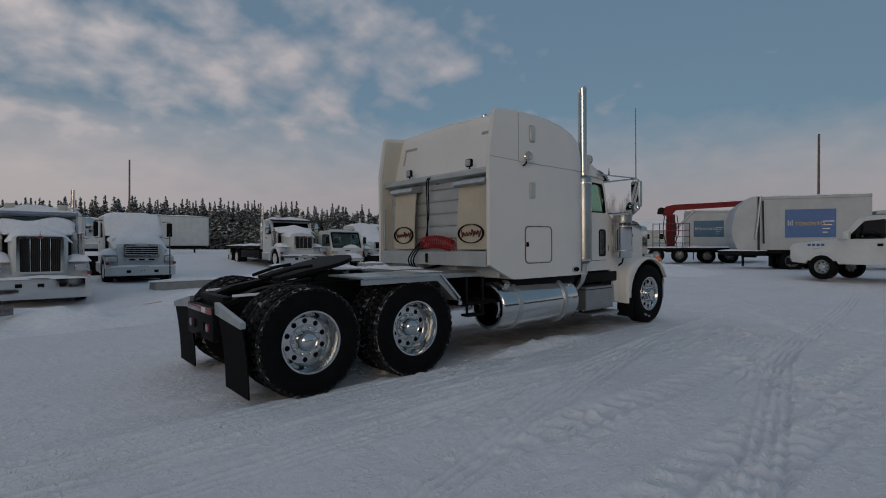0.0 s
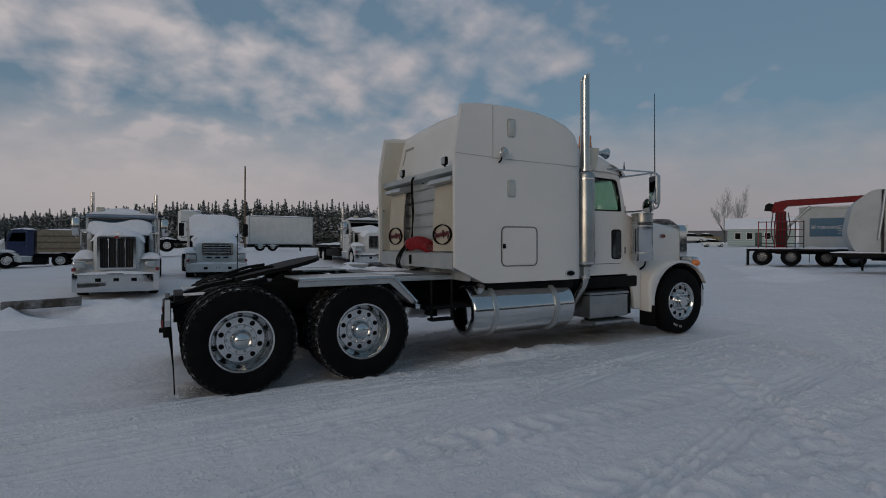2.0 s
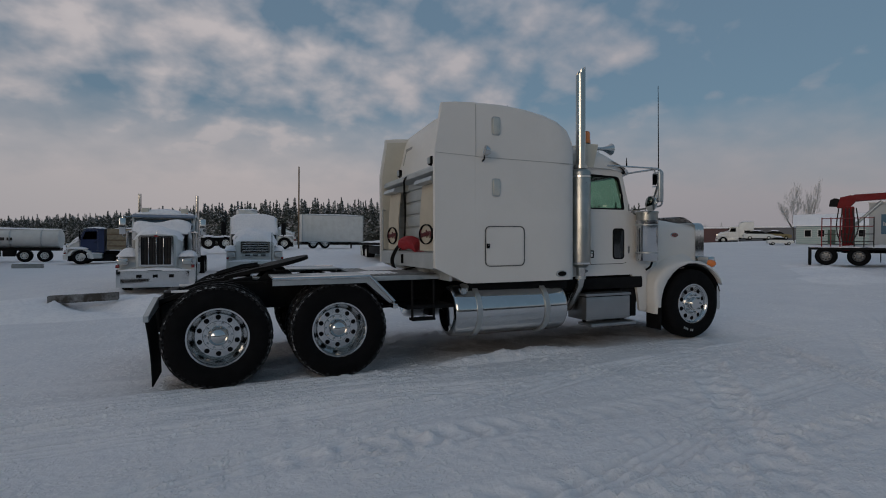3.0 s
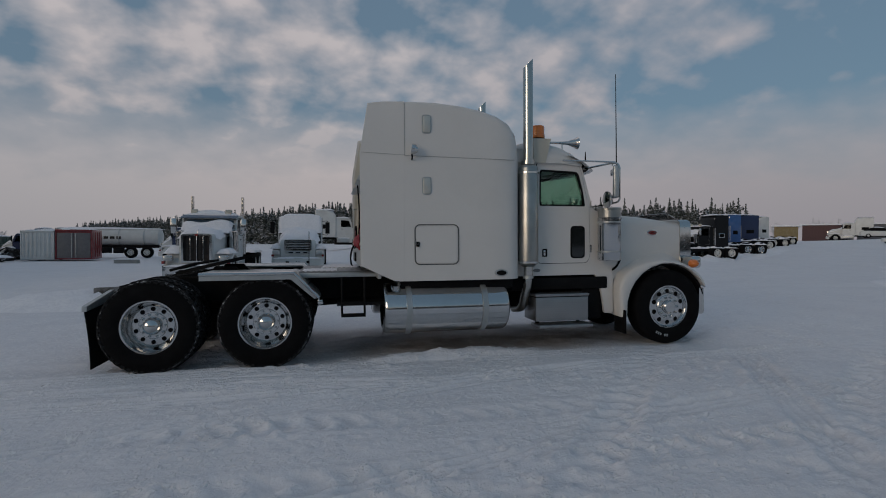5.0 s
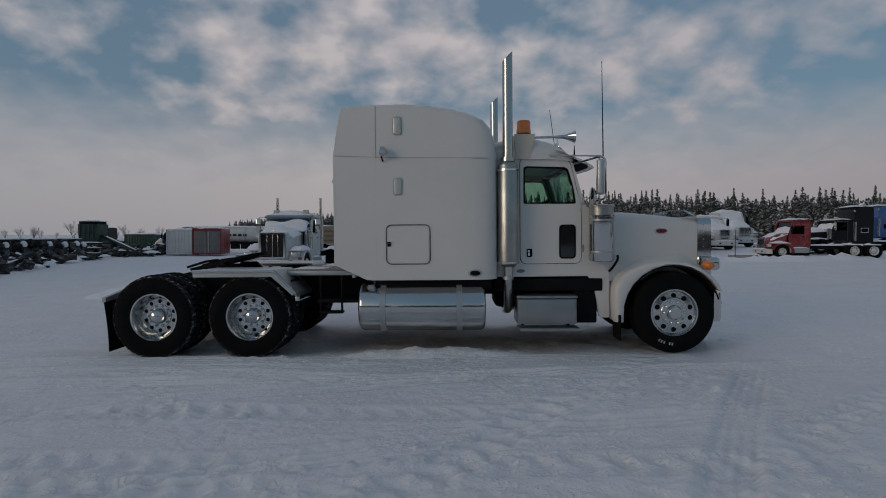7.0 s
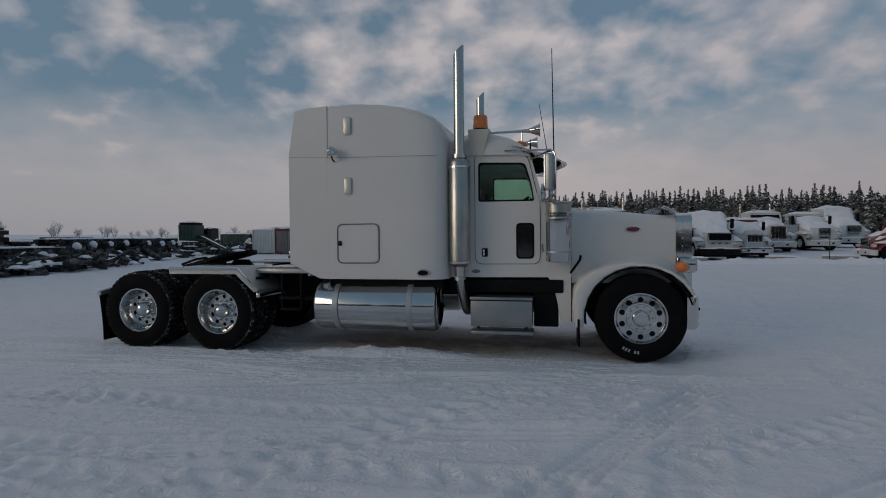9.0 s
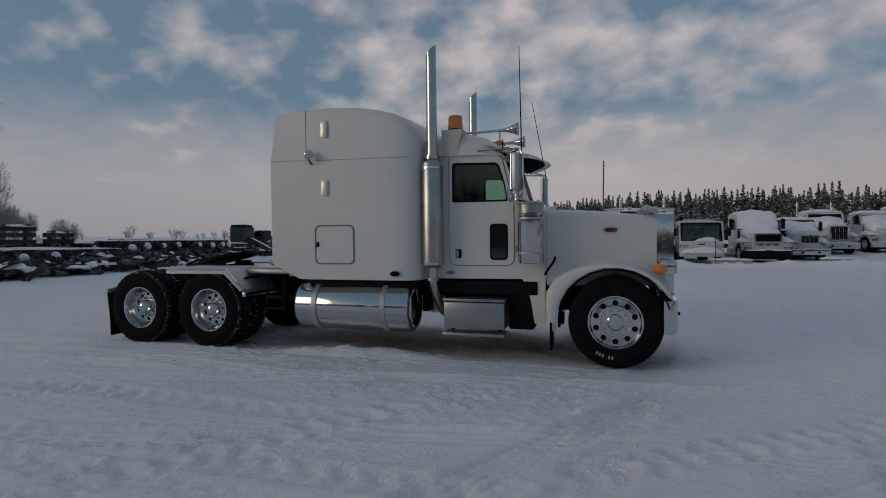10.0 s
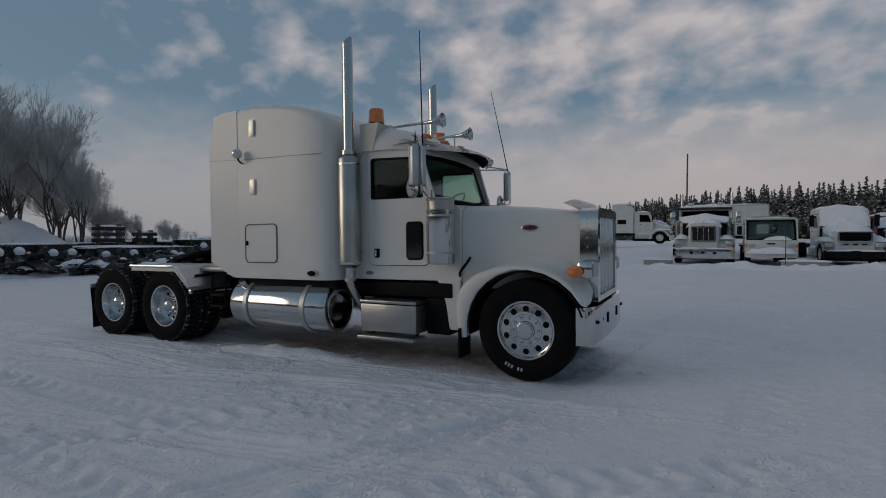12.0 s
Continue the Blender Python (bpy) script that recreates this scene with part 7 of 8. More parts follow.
# white steel darkened and cooled in colour for the shade the refuse trucks stand in
WHITE_SHADED = material("shaded_white_steel", (0.40, 0.42, 0.43), 0.5, vary=0.08, scale=1.2, bump=0.1, dirt=(0.26, 0.25, 0.23), dirt_amount=0.4)
YELLOW_INK = material("yellow_ink", (0.65, 0.42, 0.05), 0.6)
SIGN_BLUE = material("sign_blue", (0.03, 0.11, 0.30), 0.45, vary=0.08)
SIGN_TEAL = material("sign_teal", (0.02, 0.10, 0.17), 0.45, vary=0.08)
garbage_truck(ground_pose(22.25, 8.45, -62, -0.12) @ Matrix.Scale(0.93, 4), "white refuse truck with blue poster sign and snow on top", 1.9, 1.25, 1.02, 1.58, SIGN_BLUE, length=4.2, top=3.45)
garbage_truck(ground_pose(27.9, 14.2, -63) @ Matrix.Scale(0.88, 4), "white refuse truck with teal poster sign", 1.75, 1.05, 0.5, 1.75, SIGN_TEAL, length=4.2, top=3.45, cab=False, crane=True, rear_hopper=False)


CRANE_RED = material("dull_crane_red", (0.17, 0.012, 0.014), 0.65, vary=0.2, scale=3, dirt=(0.10, 0.05, 0.05), dirt_amount=0.4, spec=0.2)


def red_crane():
    T = thing("crane_truck", ground_pose(26.8, 14.5, -63, 0.08) @ Matrix.Scale(0.88, 4), "red folding loader crane on a black flatbed", "crane truck")
    part("mast", box(B(), -0.25, 0.25, 0.6, 1.2, 0.8, 3.2, 0.05), CRANE_RED, T, "red crane mast")
    bo = part("boom", prism(B(), [(-0.5, 3.15), (-0.35, 3.72), (0.2, 3.84), (4.6, 3.96), (4.6, 3.66), (0.3, 3.5), (0.0, 3.1)], lambda u, v, w: Vector((u, 0.7 + w, v)), 0.4, 0.02), CRANE_RED, T, "red folded boom")
    snow_on(bo, 0.1, 4.5, 0.7, 1.1, 3.84, 0.07, 0.035, 1.1, 6)
    part("boom_tip", prism(B(), [(-0.85, 3.25), (-0.8, 3.6), (-0.6, 3.7), (-0.3, 3.6), (-0.35, 3.2)], lambda u, v, w: Vector((u, 0.75 + w, v)), 0.3, 0.02), BLACK, T)
    part("ram", cyl(B(), (0.1, 0.9, 2.0), (1.4, 0.9, 3.45), 0.08, seg=10), GREYSTEEL, T)
    for x in (-1.1, -0.7, -0.3, 0.3, 0.7, 1.1):
        part("cage_post", cyl(B(), (x, 0.1, 0.9), (x, 0.1, 2.6), 0.03, seg=6), RED if x < 0 else SCRAP, T)
    for z in (1.3, 1.7, 2.1, 2.55):
        part("cage_rail", cyl(B(), (-1.1, 0.1, z), (1.1, 0.1, z), 0.025, seg=6), RED if z > 2 else SCRAP, T)
    for k in range(6):
        part("hose", tube(B(), bend([(-0.4 + 0.15 * k, 0.5, 3.1), (-0.5 + 0.2 * k, 0.2, 2.0), (-0.3 + 0.1 * k, 0.4, 1.2)], 0.4), 0.03, 5), SCRAP, T)
    dk = part("deck", box(B(), -1.7, 4.5, 0, 2.4, 0.85, 1.0, 0.02), BLACK, T)
    snow_on(dk, -1.7, 4.5, 0, 2.4, 1.0, 0.15, 0, 7.1, 10)
    for x in (-0.9, 0.5):
        simple_wheel(T, x, 0.05, out=-1, w=0.5, rim=DECK)
    part("outrigger", box(B(), -1.7, -1.55, 0.05, 0.2, 0.0, 1.0, 0.03), BLACK, T)


red_crane()


def pickup():
    # nose towards -x in world terms: forward +x locally, side local +y towards the yard
    T = thing("pickup_truck", ground_pose(17.6, 5.5, 78) @ Matrix.Scale(0.96, 4), "white work pickup with black windows and steel wheels", "pickup truck")
    hw = 0.98
    arch = lambda cx: [(cx + 0.47 * math.cos(radians(a)), 0.42 + 0.47 * math.sin(radians(a))) for a in range(0, 181, 15)]
    outline = [(0.0, 0.55), (0.0, 1.02), (-0.06, 1.13), (-1.30, 1.24), (-5.6, 1.26), (-5.6, 0.52)] + [(x, max(z, 0.5)) for x, z in reversed([(p[0], p[1]) for p in arch(-4.45)])][::1] + [(x, max(z, 0.5)) for x, z in reversed(arch(-0.92))]
    for s in (-1, 1):
        part("body_side", prism(B(), outline, lambda u, v, w: Vector((u, s * (hw - 0.10 + w), v)), 0.10, 0.02), WHITE_OLD, T, "white side panel", 30)
        for x in (-0.92, -4.45):
            simple_wheel(T, x, s * (hw - 0.02), 0.40, 0.25, s, GREYSTEEL)
    part("hood", loft(B(), [hood_section(x, w, 0.6, z, 0.10, 0.03, 4) for x, w, z in ((0.02, 0.90, 1.06), (-0.15, 0.93, 1.16), (-0.8, 0.95, 1.22), (-1.35, 0.95, 1.28))]), WHITE_OLD, T, "white hood", 50)
    cabp = round_poly([(-1.35, 1.22), (-1.88, 1.88), (-2.2, 1.95), (-3.5, 1.95), (-3.62, 1.22)], [0.03, 0.08, 0.1, 0.12, 0.03])
    w1 = round_poly([(-1.55, 1.27), (-2.02, 1.80), (-2.55, 1.84), (-2.55, 1.27)], 0.05)
    w2 = round_poly([(-2.68, 1.27), (-2.68, 1.84), (-3.40, 1.84), (-3.48, 1.27)], 0.05)
    for s in (-1, 1):
        cs = part("cab_side", plate(B(), cabp, [w1, w2], lambda u, v, w: Vector((u, s * (hw - 0.13 + w), v)), 0.06), WHITE_OLD, T, "", 25)
        for wv in (w1, w2):
            part("side_window", prism(B(), wv, lambda u, v, w: Vector((u, s * (hw - 0.10 + w), v)), 0.01), GLASS_DARK, cs)
        part("mirror", box(B(), -1.75, -1.60, s * (hw + 0.16) - 0.10, s * (hw + 0.16) + 0.08, 1.25, 1.50, 0.03), WHITE_OLD, cs)
        part("door_handle", box(B(), -2.52, -2.38, s * hw - 0.02, s * hw + 0.02, 1.05, 1.13, 0.01), DARK, cs)
        part("door_seam", box(B(), -2.62, -2.612, s * hw - 0.01, s * hw + 0.004, 0.56, 1.24), LINE, cs)
        for k in range(4):
            part("lettering_bar", box(B(), -0.62 - k * 0.13, -0.53 - k * 0.13, s * hw - 0.01, s * hw + 0.006, 1.06, 1.13), SIGN_BLUE, cs)
        part("badge", box(B(), -0.85, -0.70, s * hw - 0.01, s * hw + 0.008, 0.96, 0.99), GREYSTEEL, cs)
        part("headlight", box(B(), -0.18, 0.03, s * 0.80 - 0.13, s * 0.80 + 0.13, 0.86, 1.04, 0.03), GREYSTEEL, T)
    part("cab_roof", box(B(), -3.52, -2.0, -hw + 0.1, hw - 0.1, 1.90, 1.96, 0.03), WHITE_OLD, T)
    part("windscreen", prism(B(), [(-1.37, 1.25), (-1.87, 1.88), (-1.90, 1.87), (-1.40, 1.24)], lambda u, v, w: Vector((u, -hw + 0.14 + w, v)), 2 * hw - 0.28), GLASS_DARK, T)
    part("interior", box(B(), -3.5, -1.6, -hw + 0.15, hw - 0.15, 0.6, 1.2), INTERIOR, T)
    part("cargo_bed", box(B(), -5.58, -3.7, -hw + 0.06, hw - 0.06, 0.6, 1.0), WHITE_OLD, T)
    part("bumper", box(B(), -0.1, 0.14, -hw, hw, 0.45, 0.68, 0.04), BLACK, T, "black front bumper")
    part("grille", box(B(), -0.02, 0.05, -0.6, 0.6, 0.74, 1.02, 0.03), DARK, T)
    snow_on(T, -5.5, -3.75, -0.85, 0.85, 1.0, 0.25, 0, 1.9, 8)


pickup()
conventional("parked_tractor", "dark blue tractor behind the containers", ground_pose(-23.6, 47.2, 200), paint=NAVY, hood_paint=WHITE_OLD, style="aero", hood=1.2, snow=0.2, seed=16.3, group="parked tractors", deck=2.6, roof_top=2.5)
conventional("parked_tractor", "black tractor among the scrap", ground_pose(-35.0, 52.0, 190), paint=BLACKPAINT, style="classic", hood=1.4, snow=0.2, seed=17.3, group="parked tractors", deck=3.0, roof_top=2.5)


# ---- yard clutter, buildings and woods ----
def container(x, y, heading, w, d, h, paint, label, door=None):
    T = thing("shipping_container", ground_pose(x, y, heading), label, "container", "containers")
    bd = part("box_body", box(B(), 0, w, 0, d, 0.1, h, 0.03), paint, T)
    if door:
        for k in range(2):
            dp = part("door", box(B(), 0.10 + k * (w / 2 - 0.09), w / 2 - 0.01 + k * (w / 2 - 0.09), -0.03, 0.01, 0.2, h - 0.22, 0.01), door, bd, "grey steel door leaf")
            part("lock_rod", cyl(B(), (w / 2 - 0.12 + k * 0.24, -0.05, 0.22), (w / 2 - 0.12 + k * 0.24, -0.05, h - 0.25), 0.018, seg=6), GREYSTEEL, dp)
    for k in range(0 if door else int(w / 0.22)):
        part("corrugation", box(B(), 0.1 + k * 0.22, 0.2 + k * 0.22, -0.03, 0.01, 0.25, h - 0.15, 0.01), door or paint, bd)
    for k in range(int(d / 0.5)):
        part("corrugation", box(B(), w - 0.01, w + 0.03, 0.15 + k * 0.5, 0.4 + k * 0.5, 0.25, h - 0.15, 0.01), paint, bd)
    for x0 in (0.0, w - 0.08):
        part("corner_post", box(B(), x0, x0 + 0.08, -0.045, 0.05, 0.1, h, 0.01), paint, bd)
    part("roof_rail", box(B(), 0, w, -0.045, 0.05, h - 0.12, h + 0.01, 0.01), paint, bd)
    snow_on(T, 0, w, 0, d, h, 0.16, 0, x, 8)
    return T


GREY_DOOR = material("grey_door_panel", (0.16, 0.15, 0.15), 0.5, vary=0.12)
container(-17.3, 36.0, 8, 1.8, 2.3, 1.95, WHITE_OLD, "white ribbed steel container with snow on top")
container(-15.5, 36.3, 8, 2.05, 2.3, 2.05, RED, "dark red box body with grey doors", GREY_DOOR)


container(-24.3, 42.0, 6, 2.4, 2.0, 1.6, GREEN, "dark green refuse body under snow")


def tank_trailer(x, y, heading):
    T = thing("tank_trailer", ground_pose(x, y, heading) @ Matrix.Scale(0.85, 4), "white cylindrical tank trailer with snow", "trailer")
    m = Matrix.Translation((0, 0, 1.9)) @ Matrix.Rotation(radians(90), 4, "Y") @ Matrix.Diagonal((0.8, 1.1, 1, 1))
    tk = part("tank", lathe(B(), [(0, -0.2), (0.6, -0.15), (1.0, 0.0), (1.02, 0.2), (1.02, 8.0), (1.0, 8.2), (0.6, 8.35), (0, 8.4)], m, 28), WHITE_OLD, T, "", 45)
    for x0 in (1.0, 3.0, 5.0, 7.0):
        part("tank_ring", lathe(B(), [(1.02, x0), (1.05, x0 + 0.02), (1.05, x0 + 0.08), (1.02, x0 + 0.1)], m, 28), GREYSTEEL, tk)
    for k in range(4):
        part("text_bar", box(B(), 3.4 + k * 0.5, 3.75 + k * 0.5, -1.13, -1.10, 1.72, 1.95), SCRAP, tk)
    part("frame", box(B(), 0, 8.2, -0.6, 0.6, 0.9, 1.15), BLACK, T)
    for x0 in (6.0, 7.3, 1.2, 2.5):
        simple_wheel(T, x0, -1.1, out=-1, w=0.5)
    for x0 in (0.3, 3.6, 4.6):
        part("side_box", box(B(), x0, x0 + 0.8, -1.0, -0.5, 0.45, 0.95, 0.03), BLACK, T)
    snow_on(T, 0, 8.2, -0.7, 0.7, 2.62, 0.18, 0, 2.5, 10)


tank_trailer(-18.2, 42.5, 4)


def pole(x, y, h, r=0.10, label="weathered wooden utility pole"):
    T = thing("utility_pole", ground_pose(x, y, 0), label, "pole", "poles")
    part("shaft", cyl(B(), (0, 0, -0.3), (0.02 * h / 8, 0, h), r * 1.2, r, 10), BROWN, T)
    part("cap", cyl(B(), (0.02 * h / 8, 0, h), (0.02 * h / 8, 0, h + 0.04), r * 0.9, r * 0.5, 10), SCRAP, T)


pole(6.65, 58.0, 9.0, 0.075)
pole(33.0, 9.0, 7.1, 0.06)


def rod(x, y, h):
    T = thing("marker_rod", ground_pose(x, y, 0), "thin dark marker rod stuck in the snow", "rod", "marker rods")
    part("rod", cyl(B(), (0, 0, -0.1), (0, 0, h), 0.018, 0.014, 6), SCRAP, T)


rod(1.25, 16.5, 1.5)
rod(11.0, 22.0, 1.5)
rod(18.1, 24.6, 1.5)


def kerb_block(x, y, heading, L=2.2, snow=0.1, label="low concrete barrier block half buried in snow", dz=0.0, mat=CONCRETE):
    T = thing("concrete_block", ground_pose(x, y, heading, dz), label, "barrier", "concrete blocks")
    part("block", prism(B(), [(-0.24, -0.05), (0.24, -0.05), (0.18, 0.24), (-0.18, 0.24)], lambda u, v, w: Vector((w, u, v)), L, 0.02), mat, T)
    if snow:
        snow_on(T, -0.05, L + 0.05, -0.21, 0.21, 0.235, snow * 0.9, 0, x, 8)


for bx, by, bh, bl in ((0.7, 15.9, 10, 2.0), (6.3, 21.7, -4, 1.0), (10.9, 22.2, -5, 1.4), (15.4, 24.2, -8, 1.2), (18.2, 25.3, -6, 1.3), (-10.8, 33.0, 4, 1.3)):
    kerb_block(bx, by, bh, bl)
beam = thing("timber_beam", ground_pose(-3.45, 12.1, 3, 0.30), "dark timber beam lying on ploughed snow", "beam")
part("timber", prism(B(), [(-0.10, -0.10), (0.10, -0.10), (0.10, 0.06), (-0.10, 0.06)], lambda u, v, w: Vector((w, u, v + 0.03 * w)), 1.25, 0.01), DARKWOOD, beam)


# snow thrown up in a low ridge in front of the parked row
def snow_ridge(name, pts, w, h, seed, label, rough=1.0, taper=9):
    bm = B()
    rows = []
    for (x0, y0), (x1, y1) in zip(pts, pts[1:]):
        L = math.hypot(x1 - x0, y1 - y0)
        n = max(2, int(L / 0.22))
        nx, ny = -(y1 - y0) / L, (x1 - x0) / L
        for i in range(n + (1 if (x1, y1) == pts[-1] else 0)):
            t = i / n
            cx, cy = x0 + (x1 - x0) * t, y0 + (y1 - y0) * t
            row = []
            for k in range(13):
                v = (k - 6) / 6
                px, py = cx + nx * v * w, cy + ny * v * w
                prof = (1 - v * v) ** 1.3
                bumps = 0.65 + 0.75 * noise.noise((px * (0.2 + 0.7 * rough) + seed, py * (0.2 + 0.7 * rough), seed)) + rough * (0.4 * noise.noise((px * 3.1, py * 3.1, seed + 2)) + 0.25 * noise.noise((px * 8, py * 8, seed + 5)))
                row.append(bm.verts.new((px, py, ground_height(px, py) - 0.05 + max(0.0, h * prof * bumps) + (0.0 if abs(v) < 1 else -0.06))))
            rows.append(row)
    # let both ends run out into the ground
    for i, row in enumerate(rows):
        run = min(1.0, i / 9, (len(rows) - 1 - i) / taper)
        for v in row:
            g = ground_height(v.co.x, v.co.y) - 0.10
            v.co.z = g + (v.co.z - g) * run
    for a, b in zip(rows, rows[1:]):
        for k in range(12):
            bm.faces.new((a[k], a[k + 1], b[k + 1], b[k]))
    ob = part(name, bm, SNOW, None, "", 80)
    tagged(ob, label, "snow bank", kind="stuff")


snow_ridge("snow_bank", [(-6.4, 12.0), (-4.4, 12.0), (-2.4, 12.1), (-0.6, 12.3), (1.2, 13.2)], 1.3, 0.42, 2.0, "low bank of ploughed snow before the chrome-nosed tractor")
snow_ridge("snow_bank", [(-0.4, 12.6), (0.8, 13.2), (3.0, 15.9), (6.0, 19.8), (12.0, 21.7), (16.6, 23.2), (21.0, 23.4)], 1.3, 0.27, 1.0, "low ridge of ploughed snow before the parked trucks")
snow_ridge("snow_bank", [(18.0, 22.8), (27.0, 26.3), (36.0, 32.6)], 1.6, 0.28, 3.0, "ploughed snow along the tractors")
snow_ridge("snow_bank", [(15.5, 8.0), (18.5, 9.8), (22.5, 12.6), (29.0, 18.0)], 1.5, 0.22, 5.0, "ploughed snow before the refuse trucks")
snow_ridge("snow_bank", [(-16.6, 4.0), (-15.9, 10.0), (-15.6, 16.0), (-16.6, 21.6), (-19.4, 28.0), (-23.0, 35.0)], 1.1, 0.32, 7.0, "trampled snow along the scrap rows")
snow_ridge("snow_bank", [(-31.0, -10.0), (-30.0, 6.0), (-28.8, 15.0), (-27.6, 19.5), (-26.6, 23.5)], 4.6, 2.5, 9.0, "high snow-covered bank under the bare trees", 0.12, 36)


def chassis_scrap(x, y, heading, L, seed):
    """A stripped trailer bogie row: deep black beam, hubs with caps of snow and hanging parts."""
    rnd = random.Random(seed)
    T = thing("scrap_chassis", ground_pose(x, y, heading), "stripped black trailer chassis with snow-capped axle drums", "scrap chassis", "scrap chassis")
    zt = rnd.uniform(1.0, 1.35)
    for s in (-0.55, 0.55):
        part("rail", box(B(), 0, L, s - 0.07, s + 0.07, zt - 0.32, zt, 0.01), SCRAP_SNOW, T)
    for k in range(int(L / 1.1)):
        part("cross_bar", box(B(), 0.3 + k * 1.1, 0.42 + k * 1.1, -0.95, 0.95, zt - 0.22, zt - 0.05, 0.01), SCRAP_SNOW, T)
    x0 = rnd.uniform(0.3, 0.7)
    while x0 < L - 0.2:
        zh = zt - 0.48 + rnd.uniform(-0.06, 0.06)
        ax = part("axle", cyl(B(), (x0, -0.98, zh), (x0, 0.98, zh), 0.09, seg=8), SCRAP_SNOW, T)
        part("brake_drum", cyl(B(), (x0, -1.12, zh), (x0, -0.75, zh), 0.25, 0.27, 14), SCRAP_SNOW, ax)
        r = rnd.uniform(0.17, 0.24)
        part("drum_snow", lathe(B(), [(0, -r * 0.7), (r * 0.8, -r * 0.55), (r, 0.0), (r * 0.85, r * 0.5), (r * 0.5, r * 0.85), (0, r)], Matrix.Translation((x0, -1.08, zh + 0.13)) @ Matrix.Diagonal((1, 0.8, 1, 1)), 12), SNOW, ax, "cap of snow on the drum")
        part("spring_hanger", box(B(), x0 - 0.42, x0 - 0.28, -0.72, -0.5, zh - 0.3, zt - 0.2, 0.01), SCRAP_SNOW, ax)
        part("leaf_spring", tube(B(), [(x0 - 0.5, -0.66, zh + 0.16), (x0, -0.66, zh - 0.04), (x0 + 0.5, -0.66, zh + 0.16)], 0.05, 5), SCRAP_SNOW, ax)
        x0 += rnd.choice((0.75, 1.25, 1.45, 2.0))
    for k in range(3):
        p0 = rnd.uniform(0, L)
        part("leaning_plate", box(B(), -0.7, 0.7, -0.05, 0.05, -0.12, 0.12, 0.01, m=Matrix.Translation((p0, -1.5, 0.36)) @ Matrix.Rotation(radians(rnd.choice((-1, 1)) * rnd.uniform(15, 38)), 4, "Y") @ Matrix.Rotation(radians(rnd.uniform(-30, 30)), 4, "Z")), SCRAP_SNOW, T)
    for k in range(7):
        p0 = rnd.uniform(0, L)
        part("loose_part", box(B(), -rnd.uniform(0.2, 0.5), rnd.uniform(0.2, 0.5), -0.2, 0.2, -0.14, 0.14, 0.03, m=Matrix.Translation((p0, -1.3 - rnd.random() * 0.6, 0.2)) @ Euler((rnd.uniform(-0.4, 0.4), rnd.uniform(-0.4, 0.4), rnd.uniform(0, 6))).to_matrix().to_4x4()), SCRAP_SNOW, T)
    snow_on(T, 0.0, L, -0.64, 0.64, zt - 0.015, 0.07, 0, seed, 10)
    for k in range(5):
        p0 = rnd.uniform(0, L)
        w0 = rnd.uniform(0.2, 0.45)
        yb = -1.3 - rnd.random() * 0.7
        snow_on(T, p0 - w0, p0 + w0, yb - 0.3, yb + 0.2, rnd.uniform(0.0, 0.3), rnd.uniform(0.1, 0.25), 0, seed + k, 5)
    return T


rs = random.Random(5)
# rows of bogies side by side, each behind the other, drums towards the yard
for row, (rx, ry, count) in enumerate(((-17.6, 8.0, 4), (-20.4, 9.6, 4), (-23.0, 14.0, 4), (-24.6, 17.0, 4), (-27.5, 22.0, 4), (-30.0, 27.0, 3))):
    for k in range(count):
        L = rs.uniform(4.2, 5.6)
        bow = 0.010 * (ry - 15.0) ** 2 if ry > 15 else 0.0
        chassis_scrap(rx - bow + rs.uniform(-0.4, 0.4), ry, 90 + rs.uniform(-4, 4) + (10 if ry > 16 else 0), L, 20 + row * 7 + k)
        ry += L + rs.uniform(0.1, 0.5)


def scrap_heap(x, y, seed, n=26, spread=2.2):
    """A jumble of bent bars, plates and drums under snow."""
    rnd = random.Random(seed)
    T = thing("scrap_heap", ground_pose(x, y, rnd.uniform(0, 360)), "heap of bent black steel parts under snow", "scrap heap", "scrap heaps")
    for k in range(n):
        m = Matrix.Translation((rnd.gauss(0, spread * 0.45), rnd.gauss(0, spread * 0.45), rnd.uniform(0.05, 0.42) * rnd.uniform(0.6, 1.7))) @ Euler((rnd.uniform(-0.5, 0.5), rnd.uniform(-0.6, 0.6), rnd.uniform(0, 6.3))).to_matrix().to_4x4()
        if k % 4 == 0:
            bm = cyl(B(), m @ Vector((0, 0, -0.15)), m @ Vector((0, 0, 0.15)), rnd.uniform(0.2, 0.35), seg=12)
            part("drum", bm, SCRAP_SNOW, T)
        elif k % 4 == 1:
            part("plate", box(B(), -0.5, 0.5, -0.3, 0.3, -0.03, 0.03, 0.01, m=m), SCRAP_SNOW, T)
        else:
            part("bar", box(B(), -rnd.uniform(0.6, 1.3), rnd.uniform(0.6, 1.3), -0.06, 0.06, -0.08, 0.08, 0.01, m=m), SCRAP_SNOW, T)
    for k in range(14):
        px, py, w = rnd.gauss(0, spread * 0.45), rnd.gauss(0, spread * 0.45), rnd.uniform(0.18, 0.5)
        snow_on(T, px - w, px + w, py - w * 0.8, py + w * 0.8, rnd.uniform(0.08, 0.52), rnd.uniform(0.12, 0.24), 0, seed + k, 6)


